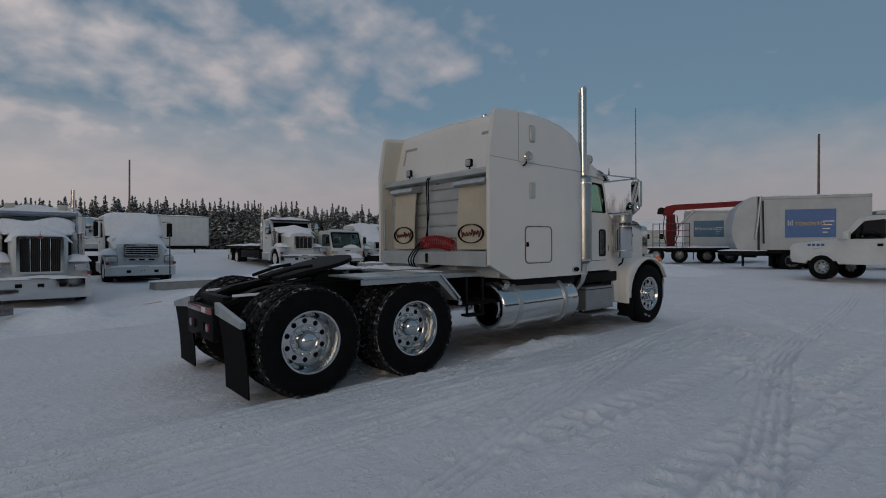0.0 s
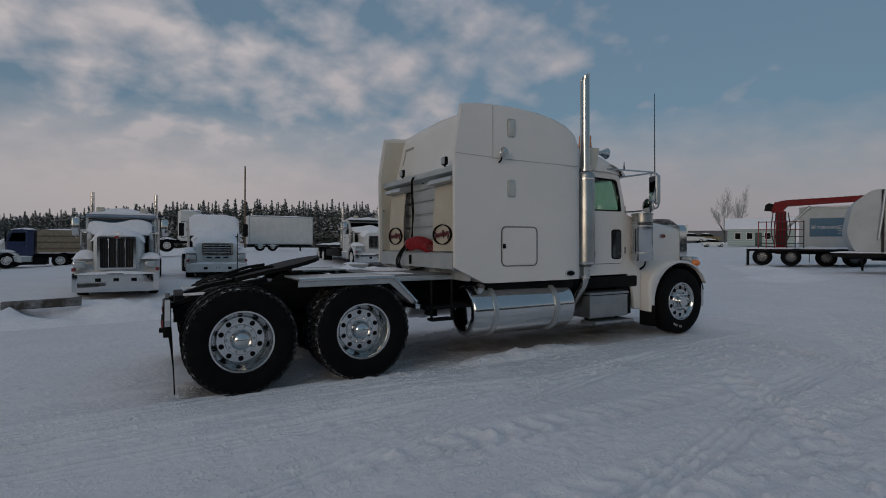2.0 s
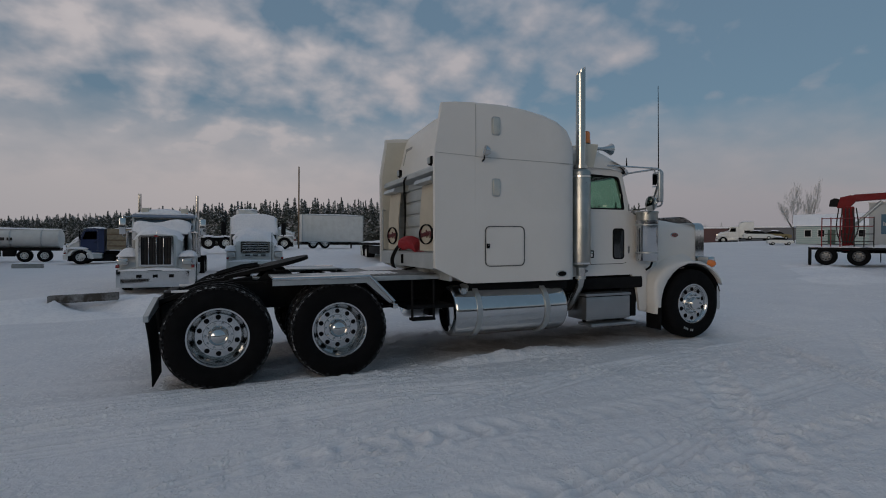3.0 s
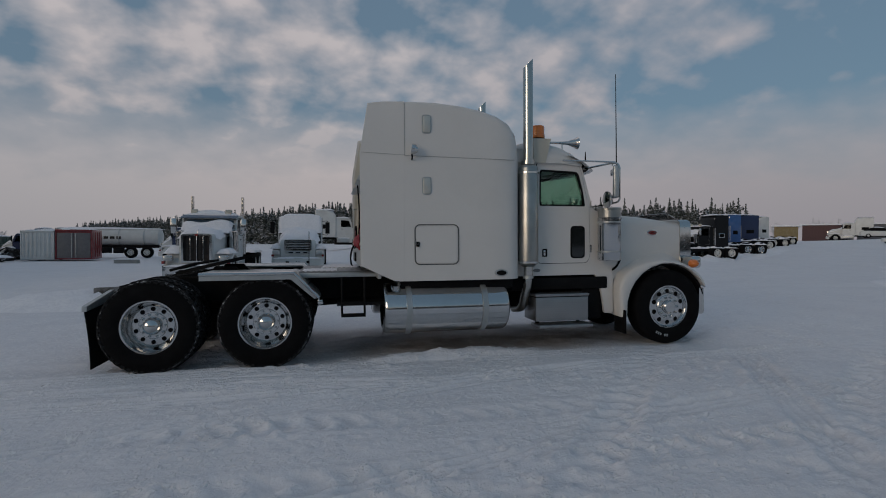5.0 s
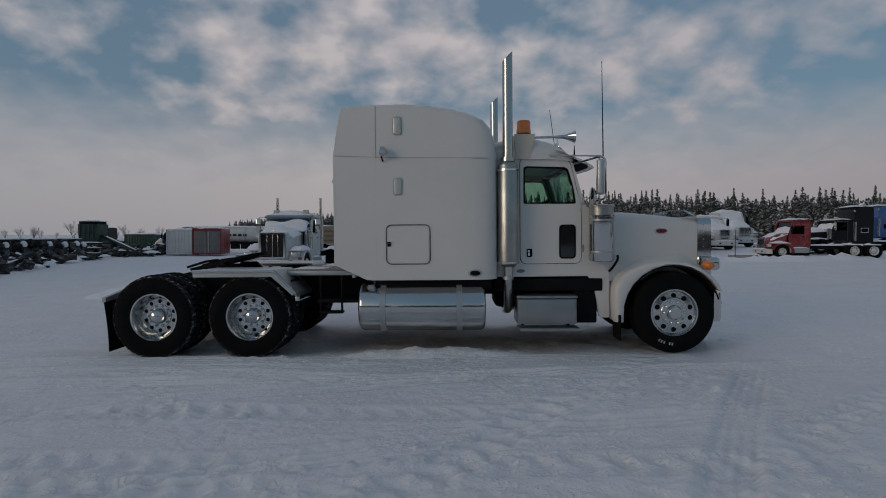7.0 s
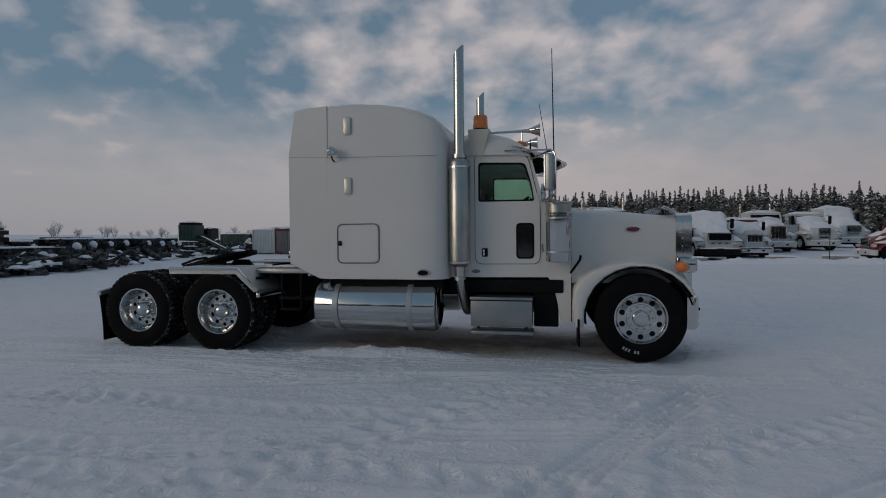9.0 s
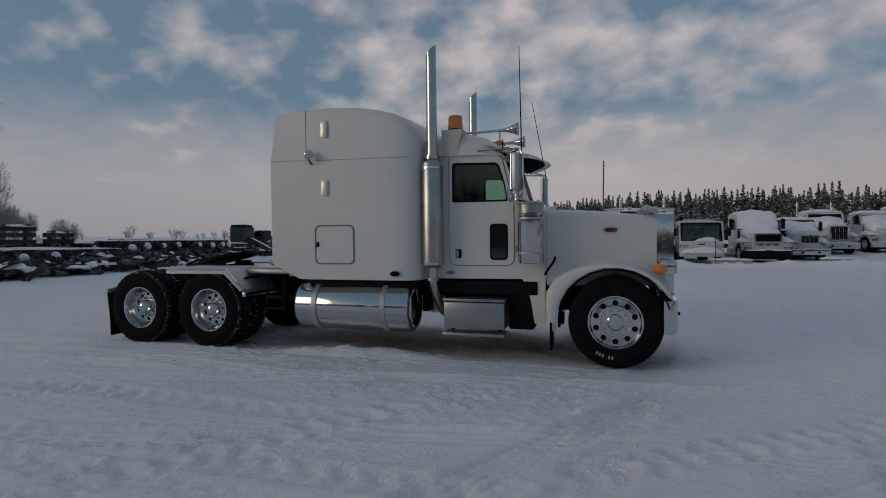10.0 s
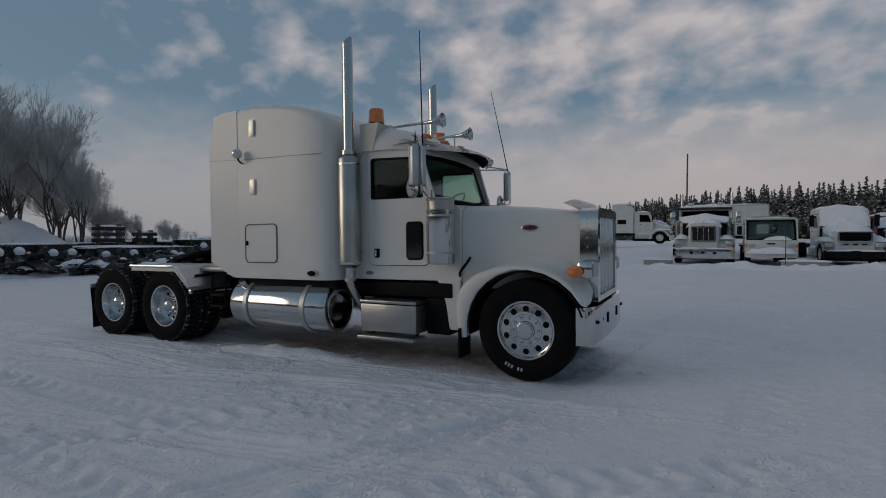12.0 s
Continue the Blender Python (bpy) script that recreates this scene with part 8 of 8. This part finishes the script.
for k, (hx, hy) in enumerate(((-17.0, 8.6), (-16.7, 11.4), (-16.6, 13.8), (-16.4, 16.2), (-16.6, 18.6), (-17.4, 21.2), (-18.4, 24.2), (-20.0, 27.6), (-22.0, 31.0), (-24.3, 35.6), (-25.5, 38.6), (-20.5, 15.5), (-22.5, 22.0), (-23.5, 26.5), (-27.5, 31.0), (-30.5, 37.0), (-33.0, 33.0), (-36, 41), (-34.5, 44.5), (-31.5, 46.0), (-27.0, 45.5), (-27.6, 41.0), (-29.5, 43.2), (-26.2, 43.6), (-24.2, 44.4), (-23.0, 46.2), (-31.2, 51.0), (-28.0, 53.0), (-34.0, 48.5), (-25.5, 50.0), (-19.3, 35.6), (-20.6, 37.4), (-24.4, 33.2), (-25.8, 35.4), (-18.9, 38.4), (-22.2, 38.6), (-15.6, 12.6), (-15.4, 15.2), (-15.6, 17.8), (-16.4, 20.4), (-24.0, 38.0))):
    scrap_heap(hx, hy, 40 + k)


def timber_stack(x, y, heading, tiers, w):
    T = thing("timber_stack", ground_pose(x, y, heading), "stack of dark timbers dusted with snow", "timber stack", "timber stacks")
    for k in range(tiers):
        for j in range(3):
            part("beam", box(B(), 0, w, j * 0.5, j * 0.5 + 0.3, 0.5 + k * 0.34, 0.72 + k * 0.34, 0.02), DARKWOOD if (k + j) % 2 else SCRAP, T)
        part("spacer", box(B(), 0.2, 0.4, 0, 1.3, 0.72 + k * 0.34, 0.84 + k * 0.34), BROWN, T)
        part("spacer", box(B(), w - 0.4, w - 0.2, 0, 1.3, 0.72 + k * 0.34, 0.84 + k * 0.34), BROWN, T)
    part("trestle", box(B(), 0.1, w - 0.1, 0.1, 1.2, -0.1, 0.5, 0.02), SCRAP, T)
    snow_on(T, 0, w, 0, 1.3, 0.72 + (tiers - 1) * 0.34, 0.12, 0, x, 6)


timber_stack(-21.9, 16.6, 62, 5, 1.6)
timber_stack(-21.0, 18.4, 62, 4, 1.2)


def dumpster(x, y, heading):
    T = thing("dumpster", ground_pose(x, y, heading) @ Matrix.Diagonal((0.44, 0.72, 0.72, 1)), "dark green steel bin raised on black frames", "dumpster")
    bd = part("bin", prism(B(), [(0, 1.5), (2.6, 1.5), (2.7, 3.2), (-0.1, 3.2)], lambda u, v, w: Vector((u, w, v)), 2.2, 0.02), GREEN, T)
    for k in range(4):
        part("rib", box(B(), 0.2 + k * 0.65, 0.3 + k * 0.65, -0.05, 0.0, 1.55, 3.15, 0.01), GREEN, bd)
    part("top_box", box(B(), -0.1, 2.6, 0.2, 2.0, 3.2, 3.5, 0.03), BLACK, bd)
    for z in (0.3, 0.8, 1.3):
        part("frame", box(B(), -0.6, 3.4, -0.1, 2.3, z - 0.08, z + 0.08, 0.02), SCRAP, T)
        snow_on(T, -0.6, 3.4, -0.2, 0.3, z + 0.08, 0.12, 0, z, 5)
    snow_on(T, -0.1, 2.7, 0.1, 2.1, 3.48, 0.15, 0, x, 6)


dumpster(-22.4, 34.0, 8)
conv = ((-18.4, 35.2, 178),)
for x, y, a in conv:
    T = thing("conveyor", ground_pose(x, y, a) @ Matrix.Scale(0.55, 4), "sloping dark conveyor frame with snow", "conveyor", "conveyors")
    for s in (0, 0.8):
        part("side_beam", prism(B(), [(0, 0.2), (5.5, 2.6), (5.5, 2.9), (0, 0.5)], lambda u, v, w: Vector((u, s + w, v)), 0.12), GREEN if s else SCRAP, T)
    for k in range(6):
        part("roller", cyl(B(), (0.5 + k, 0, 0.6 + 0.436 * k), (0.5 + k, 0.9, 0.6 + 0.436 * k), 0.09, seg=8), SCRAP, T)
    part("leg", box(B(), 3.8, 4.0, 0, 0.9, 0, 2.0), SCRAP, T)
    snow_on(T, 0.3, 5.2, 0.05, 0.85, 0.55, 0.12, 0.436, x, 8)


def house():
    T = thing("site_house", ground_pose(51.2, 33.2, -57) @ Matrix.Scale(0.66, 4), "pale green single-storey house with snowy roof", "house")
    wl = part("wall", box(B(), 0, 9, 0, 6, 0, 2.7), material("pale_green_siding", (0.30, 0.38, 0.37), 0.7, vary=0.06), T)
    for k in range(9):
        part("siding_board", box(B(), 0, 9, -0.03, 0.0, 0.1 + k * 0.29, 0.13 + k * 0.29), WHITE_OLD, wl)
    part("roof", prism(B(), [(-0.4, 2.6), (3.0, 4.3), (6.4, 2.6), (6.4, 2.75), (3.0, 4.48), (-0.4, 2.75)], lambda u, v, w: Vector((-0.4 + w, u, v)), 9.8), SNOW, T, "snow-covered gable roof")
    for x in (1.0, 2.6, 5.0, 7.2):
        wd = part("window", box(B(), x, x + 0.9, -0.05, 0.0, 1.0, 2.1, 0.01), WHITE_OLD, T)
        part("pane", box(B(), x + 0.08, x + 0.82, -0.06, -0.045, 1.08, 2.02), DARK, wd)
    part("door", box(B(), 3.8, 4.7, -0.05, 0.0, 0.0, 2.05, 0.01), GREEN, T)


house()


def shed(x, y, heading, L, h, paint, label):
    T = thing("shed", ground_pose(x, y, heading), label, "shed", "sheds")
    wl = part("wall", box(B(), 0, L, 0, 6, 0, h), paint, T)
    for k in range(int(L / 1.2)):
        part("cladding_rib", box(B(), 0.2 + k * 1.2, 0.3 + k * 1.2, -0.06, 0.0, 0.1, h - 0.1), paint, wl)
    part("roof", box(B(), -0.3, L + 0.3, -0.3, 6.3, h, h + 0.2, 0.04), SNOW, T, "snow on the flat roof")


DULL = material("dull_maroon_cladding", (0.10, 0.05, 0.05), 0.7, vary=0.15)
GREYCLAD = material("grey_cladding", (0.13, 0.13, 0.14), 0.7, vary=0.15)
YELLOW = material("faded_yellow_paint", (0.20, 0.15, 0.06), 0.5, vary=0.2, dirt=(0.3, 0.28, 0.25), dirt_amount=0.4)
shed(70.2, 62.4, -50, 6, 3.0, DULL, "low maroon shed with snowy roof")
shed(75.0, 58.0, -50, 9, 2.6, GREYCLAD, "long grey shed with snowy roof")
shed(54.5, 51.5, -45, 2.4, 1.8, YELLOW, "low yellowish shed behind the tractors")


def car(x, y, heading, paint, label, size):
    T = thing("car", ground_pose(x, y, heading) @ Matrix.Scale(size, 4), label, "car", "cars")
    part("body", loft(B(), [hood_section(a, 0.85, 0.3, z, 0.12, 0.02, 3) for a, z in ((0, 0.75), (0.3, 0.85), (1.2, 0.95), (3.6, 1.0), (4.2, 0.85))]), paint, T, "", 50)
    part("cabin", loft(B(), [hood_section(a, 0.7, 0.9, z, 0.1, 0.02, 3) for a, z in ((1.1, 1.05), (1.7, 1.42), (2.9, 1.45), (3.7, 1.05))]), DARK, T, "", 50)
    for a in (0.8, 3.4):
        for s in (-1, 1):
            simple_wheel(T, a, s * 0.85, 0.32, 0.2, s)
    snow_on(T, 1.6, 3.0, -0.65, 0.65, 1.42, 0.2, 0, x, 6)


car(48.8, 31.9, 140, WHITE_OLD, "white car under snow", 0.5)
car(70.4, 49.2, 140, WHITE_OLD, "pale vehicle buried under snow", 0.9)
car(74.2, 49.4, 140, YELLOW, "yellow utility vehicle with snow", 0.85)

# ---- trees ----
FOLIAGE = bpy.data.materials.new("hazy_snowy_needles")
FOLIAGE.use_nodes = True
NF = Nodes(FOLIAGE.node_tree)
geo = NF.add("ShaderNodeNewGeometry")
tcf = NF.add("ShaderNodeTexCoord").outputs["Object"]
isl = geo.outputs["Random Per Island"]
# frosted clumps at random; the tones are raised for the haze of distance
colf = NF.ramp(isl, [(0.0, (0.03, 0.038, 0.032)), (0.5, (0.06, 0.07, 0.06)), (0.66, (0.10, 0.11, 0.10)), (0.76, (0.30, 0.31, 0.32)), (1.0, (0.50, 0.51, 0.53))])
colf = NF.mix(NF.math("MULTIPLY", NF.ramp(NF.noise(tcf, 1.2, 3), [(0.5, (0, 0, 0)), (0.7, (1, 1, 1))]), 0.25), colf, (0.35, 0.38, 0.40))
pf = NF.add("ShaderNodeBsdfPrincipled")
NF.t.links.new(colf, pf.inputs["Base Color"])
NF.put(pf, Roughness=0.9)
of = NF.add("ShaderNodeOutputMaterial")
NF.link(pf, 0, of, 0)
BARK = material("grey_brown_bark", (0.085, 0.075, 0.065), 0.9, vary=0.3, scale=8, bump=0.5)
FROSTED = material("frosted_twigs", (0.50, 0.49, 0.48), 0.9, vary=0.2, scale=1.2, dirt=(0.66, 0.67, 0.68), dirt_amount=0.5, spec=0.1)


def conifer(seed, H=10.0, thin=1.0):
    rnd = random.Random(seed)
    T = thing("conifer_tree", pose(0, 0, 0), "dark snowy spruce at the yard's edge", "tree", "conifer row")
    part("trunk", cyl(B(), (0, 0, -0.3), (rnd.uniform(-0.1, 0.1), 0, H * 0.97), 0.16, 0.02, 7), BARK, T)
    bm = B()
    lean = rnd.uniform(-0.15, 0.15)
    tiers = 21
    base = rnd.uniform(0.05, 0.14)
    for k in range(tiers):
        f = base + (1 - base) * (k / (tiers - 1)) ** 0.92
        R = (0.20 + 2.15 * (1 - f) ** 0.85) * thin * rnd.uniform(0.75, 1.2)
        nb = max(5, int(9 * (1 - f) + 5))
        for j in range(nb):
            if rnd.random() < 0.06:
                continue
            a = 2 * math.pi * (j + rnd.random()) / nb
            z = H * f + rnd.uniform(-0.2, 0.2)
            L = R * rnd.uniform(0.55, 1.2)
            d = Vector((math.cos(a), math.sin(a), 0))
            side = Vector((-d.y, d.x, 0))
            droop = rnd.uniform(0.12, 0.5) * L
            for q in range(3):
                t0 = 0.1 + 0.28 * q
                p = d * L * t0 + Vector((lean * f, 0, z - droop * t0 ** 1.6 + rnd.uniform(-0.08, 0.08)))
                tip = d * L * min(1.0, t0 + 0.48) + side * rnd.uniform(-0.3, 0.3) * L + Vector((lean * f, 0, z - droop * (t0 + 0.4) ** 1.6 + rnd.uniform(-0.1, 0.05)))
                w = (0.11 + 0.15 * L) * rnd.uniform(0.7, 1.3)
                v = [bm.verts.new(c) for c in (p + side * w, p - side * w, tip, p + Vector((0, 0, 0.13)), p + (tip - p) * 0.45 + Vector((0, 0, -0.16)))]
                for tri in ((0, 3, 2), (1, 2, 3), (0, 2, 4), (1, 4, 2), (0, 4, 1), (0, 1, 3)):
                    bm.faces.new([v[i] for i in tri])
    for q in range(6):
        p = Vector((lean, 0, H * (0.93 + 0.012 * q)))
        a = rnd.uniform(0, 6.3)
        v = [bm.verts.new(c) for c in (p + Vector((0.10 * math.cos(a), 0.10 * math.sin(a), 0)), p - Vector((0.10 * math.cos(a), 0.1 * math.sin(a), 0)), p + Vector((0, 0, 0.5)))]
        bm.faces.new(v)
    part("crown", bm, FOLIAGE, T, "", 0)
    return T


def bare_tree(seed, H=9.0, name="bare_tree", label="tall leafless tree with frosted twigs", twig=FROSTED, stems=1, levels=5, group="bare trees"):
    rnd = random.Random(seed)
    T = thing(name, pose(0, 0, 0), label, "tree", group)
    trunk, crown = B(), B()

    def grow(p, d, L, r, lv):
        pts = [p]
        q = p.copy()
        dd = d.copy()
        for i in range(3):
            dd = (dd + Vector((rnd.gauss(0, 0.09), rnd.gauss(0, 0.09), 0.05))).normalized()
            q = q + dd * L / 3
            pts.append(q.copy())
        if lv == 0:
            w = frame_of((0, 0, 0), dd)[1] * r
            crown.faces.new([crown.verts.new(c) for c in (p - w, p + w, pts[2], pts[3])])
            return
        if lv == 1:
            cyl(crown, pts[0], pts[3], r, r * 0.6, 3, False)
        else:
            tube(trunk if lv >= levels - 1 else crown, pts, [r, r * 0.9, r * 0.78, r * 0.66], 5 if lv >= levels - 1 else 3)
        n = rnd.choice((4, 5, 5, 6)) if lv > 1 else rnd.choice((4, 5, 6))
        for k in range(n):
            t = 1.0 if k == 0 else rnd.uniform(0.35, 1.0)
            base = pts[min(3, int(t * 3))] if t >= 1 else pts[0].lerp(pts[3], t)
            spread = 0.12 if k == 0 else rnd.uniform(0.32, 0.75)
            a = rnd.uniform(0, 6.3)
            u, v = frame_of((0, 0, 0), dd)[1:]
            nd = (dd * math.cos(spread) + (u * math.cos(a) + v * math.sin(a)) * math.sin(spread) + Vector((0, 0, 0.12))).normalized()
            grow(base, nd, L * rnd.uniform(0.52, 0.74), max(r * 0.5, 0.007), lv - 1)
    for s in range(stems):
        a = rnd.uniform(0, 6.3)
        tilt = 0.0 if stems == 1 else rnd.uniform(0.02, 0.24)
        grow(Vector((0.25 * s * math.cos(a), 0.25 * s * math.sin(a), -0.2)), Vector((tilt * math.cos(a), tilt * math.sin(a), 1)).normalized(), H * rnd.uniform(0.32, 0.4), 0.13 if stems == 1 else 0.085, levels)
    part("trunk", trunk, BARK, T)
    part("crown", crown, twig, T, "fine frosted branches", 0)
    return T


def forest():
    rnd = random.Random(77)
    kinds = [conifer(100 + k, 10.0, (0.85, 1.0, 0.95, 1.1, 0.8, 1.05)[k]) for k in range(6)]
    line = FOREST_LINE
    used = set()
    dist, out = 0.0, []
    for (x0, y0, h0), (x1, y1, h1) in zip(line, line[1:]):
        L = math.hypot(x1 - x0, y1 - y0)
        step = 0.85 if y0 < 150 else 1.3
        n = int(L / step)
        for i in range(n):
            t = i / n
            out.append((x0 + (x1 - x0) * t, y0 + (y1 - y0) * t, h0 + (h1 - h0) * t))
    rnd.shuffle(out)
    for k, (x, y, h) in enumerate(out):
        for depth in range(2):
            if depth and k % 3:
                continue
            x2, y2 = x + rnd.uniform(-1.2, 1.2) + depth * 2.0, y + rnd.uniform(-1.0, 1.0) + depth * 4.0
            s = h / 10.0 * (rnd.uniform(0.86, 1.10) - 0.03 * depth)
            m = ground_pose(x2, y2, rnd.uniform(0, 360)) @ Matrix.Diagonal((s * 0.95, s * 0.95, s, 1))
            kd = rnd.randrange(6)
            if kd not in used:
                used.add(kd)
                kinds[kd].matrix_world = m
            else:
                c = copy_thing(kinds[kd], ground_pose(x2, y2, rnd.uniform(0, 360)))
                w = rnd.uniform(0.85, 1.25)
                c.scale = (s * w, s * w, s)


FOREST_LINE = [(80.0, 84.0, 8.6), (66.0, 101.0, 9.2), (49.0, 119.0, 10.3), (24.0, 141.0, 11.6), (-10.0, 172.0, 11.6), (-42.0, 203.0, 10.4), (-116.0, 273.0, 8.6)]
forest()


def far_woods(line, label):
    """The depth of the wood behind its first rows, and an added unseen wood, each one joined mass of small clumps."""
    rnd = random.Random(31)
    verts, faces = [], []
    for (x0, y0, h0), (x1, y1, h1) in zip(line, line[1:]):
        L = math.hypot(x1 - x0, y1 - y0)
        for i in range(int(L / 0.30)):
            t = rnd.random()
            cx, cy = x0 + (x1 - x0) * t + rnd.uniform(2.5, 6), y0 + (y1 - y0) * t + rnd.uniform(4, 11)
            H = (h0 + (h1 - h0) * t) * rnd.uniform(0.88, 1.06)
            for q in range(54):
                f = rnd.random() ** 1.2
                R = (0.45 + 2.2 * (1 - f) ** 0.8) * rnd.uniform(0.4, 1.1)
                a = rnd.uniform(0, 6.3)
                p = Vector((cx + R * 0.5 * math.cos(a), cy + R * 0.5 * math.sin(a), H * (0.08 + 0.9 * f)))
                d = Vector((math.cos(a), math.sin(a), rnd.uniform(-0.5, 0.1))) * (0.3 + 0.5 * R)
                sd = Vector((-math.sin(a), math.cos(a), 0)) * (0.15 + 0.16 * R)
                k = len(verts)
                verts += [p + sd, p - sd, p + d, p + Vector((0, 0, 0.32))]
                faces += [(k, k + 2, k + 3), (k + 1, k + 3, k + 2), (k, k + 1, k + 2)]
            k = len(verts)
            verts += [Vector((cx - 0.12, cy, H * 0.9)), Vector((cx + 0.12, cy, H * 0.9)), Vector((cx, cy, H * 1.03))]
            faces.append((k, k + 1, k + 2))
    me = bpy.data.meshes.new("far_woods")
    me.from_pydata(verts, [], faces)
    me.materials.append(FOLIAGE)
    tagged(new("far_woods", me), label, "woods", kind="stuff")


far_woods(FOREST_LINE, "dark snowy spruce wood behind the yard")
# unseen wood added behind the camera so that glass and chrome reflect dark
far_woods([(-100.0, -18.0, 8.0), (-62.0, -52.0, 8.5), (0.0, -62.0, 8.5), (55.0, -56.0, 8.5), (100.0, -28.0, 8.0)], "dark wood added out of view on the near side to darken reflections")


def bare_trees():
    rnd = random.Random(9)
    big = [bare_tree(300, 11.0, stems=3, levels=5), bare_tree(301, 10.0, stems=3, levels=5), bare_tree(302, 7.0, stems=4, levels=5, label="leafless frosted bush-like tree")]
    spots = [(-28.2, 12.4, 1.2, 0), (-27.6, 9.0, 1.25, 1), (-27.6, 15.6, 1.15, 1), (-26.8, 17.6, 0.95, 0), (-25.6, 18.0, 0.7, 1), (-31.5, 13.6, 1.12, 0), (-32.4, 16.4, 1.05, 1), (-32.2, 20.2, 0.66, 1), (-33.6, 22.2, 0.60, 0), (-35.0, 21.0, 0.75, 1), (-36.5, 25.6, 0.62, 2), (-38.5, 28.2, 0.56, 2),
             (-26.6, 5.6, 1.1, 0), (-47.0, 38.5, 0.55, 2), (-50, 42, 0.5, 2), (-34.0, 18.6, 1.0, 0), (-26.0, 2.0, 1.0, 1), (-35.2, 24.0, 0.66, 2), (-40.5, 31.0, 0.5, 2)]
    first = set()
    for x, y, s, k in spots:
        s *= 0.9 if s > 0.9 else 0.95
        dz = 1.1 if x > -36 and y < 24 else (0.5 if y < 33 else 0.0)
        m = ground_pose(x, y, rnd.uniform(0, 360), dz)
        if k not in first:
            first.add(k)
            big[k].matrix_world = m
            big[k].scale = (s, s, s)
        else:
            c = copy_thing(big[k], m)
            c.scale = (s, s, s)
    lone = bare_tree(310, 8.5, levels=5, label="lone leafless tree beside the house")
    lone.matrix_world = ground_pose(55.7, 36.4, 0)
    lone.scale = (0.55, 0.55, 0.84)
    c = copy_thing(lone, ground_pose(57.9, 36.2, 70))
    c.scale = (0.5, 0.5, 0.88)
    thin = bare_tree(320, 7.0, stems=2, levels=4, label="far leafless tree on the horizon")
    thin.matrix_world = ground_pose(97.0, 84.0, 0)
    far = [(101.0, 83.0, 1.0), (93.0, 89.0, 0.9), (107.0, 80.0, 0.8), (-95.0, 130.0, 1.3), (-110.0, 118.0, 1.0), (-88.0, 140.0, 1.1), (-120.0, 110.0, 1.3), (-70.0, 150.0, 1.0), (-128.0, 95.0, 1.1), (-104.0, 124.0, 0.8), (-79.0, 146.0, 0.9), (-136.0, 84.0, 1.0),
           (22.0, 150.0, 1.6), (25.0, 149.0, 1.5), (-60.0, 160.0, 0.9), (-115.0, 112.0, 0.7), (112.0, 72.0, 0.9), (120.0, 66.0, 0.7)]
    for k in range(34):
        t = k / 33 + rnd.uniform(-0.015, 0.015)
        far.append((-140.0 + 80.0 * t + rnd.uniform(-6, 6), 90.0 + 66.0 * t + rnd.uniform(-6, 6), rnd.uniform(0.45, 1.05)))
    for x, y, s in far:
        if x < -60:
            x, y, s = x * 1.5, y * 1.5, s * 0.95
        c = copy_thing(thin, ground_pose(x, y, rnd.uniform(0, 360)))
        c.scale = (s, s, s)


bare_trees()


def brush():
    """Frosted brush standing thick along the foot of the bank, one joined mass of stalks."""
    rnd = random.Random(51)
    verts, faces = [], []
    line = [(-23.5, 8.0), (-25.6, 13.0), (-28.0, 18.0), (-31.0, 23.5), (-36.0, 30.0)]
    for (x0, y0), (x1, y1) in zip(line, line[1:]):
        for i in range(900):
            t = rnd.random()
            p = Vector((x0 + (x1 - x0) * t + rnd.gauss(-1.2, 0.9), y0 + (y1 - y0) * t + rnd.gauss(0, 0.7), 0.2))
            H = rnd.uniform(0.7, 1.7)
            tip = p + Vector((rnd.gauss(0, 0.25), rnd.gauss(0, 0.25), H))
            a = rnd.uniform(0, 3.14)
            w = Vector((math.cos(a), math.sin(a), 0)) * 0.018
            k = len(verts)
            side = tip + Vector((rnd.gauss(0, 0.3), rnd.gauss(0, 0.3), -H * 0.1))
            mid = p.lerp(tip, 0.5)
            verts += [p - w, p + w, tip, mid - w * 0.7, mid + w * 0.7, side]
            faces += [(k, k + 1, k + 2), (k + 3, k + 4, k + 5)]
    me = bpy.data.meshes.new("brush")
    me.from_pydata(verts, [], faces)
    me.materials.append(FROSTED)
    tagged(new("brush", me), "frosted dry brush along the snowy bank", "brush", kind="stuff")


brush()
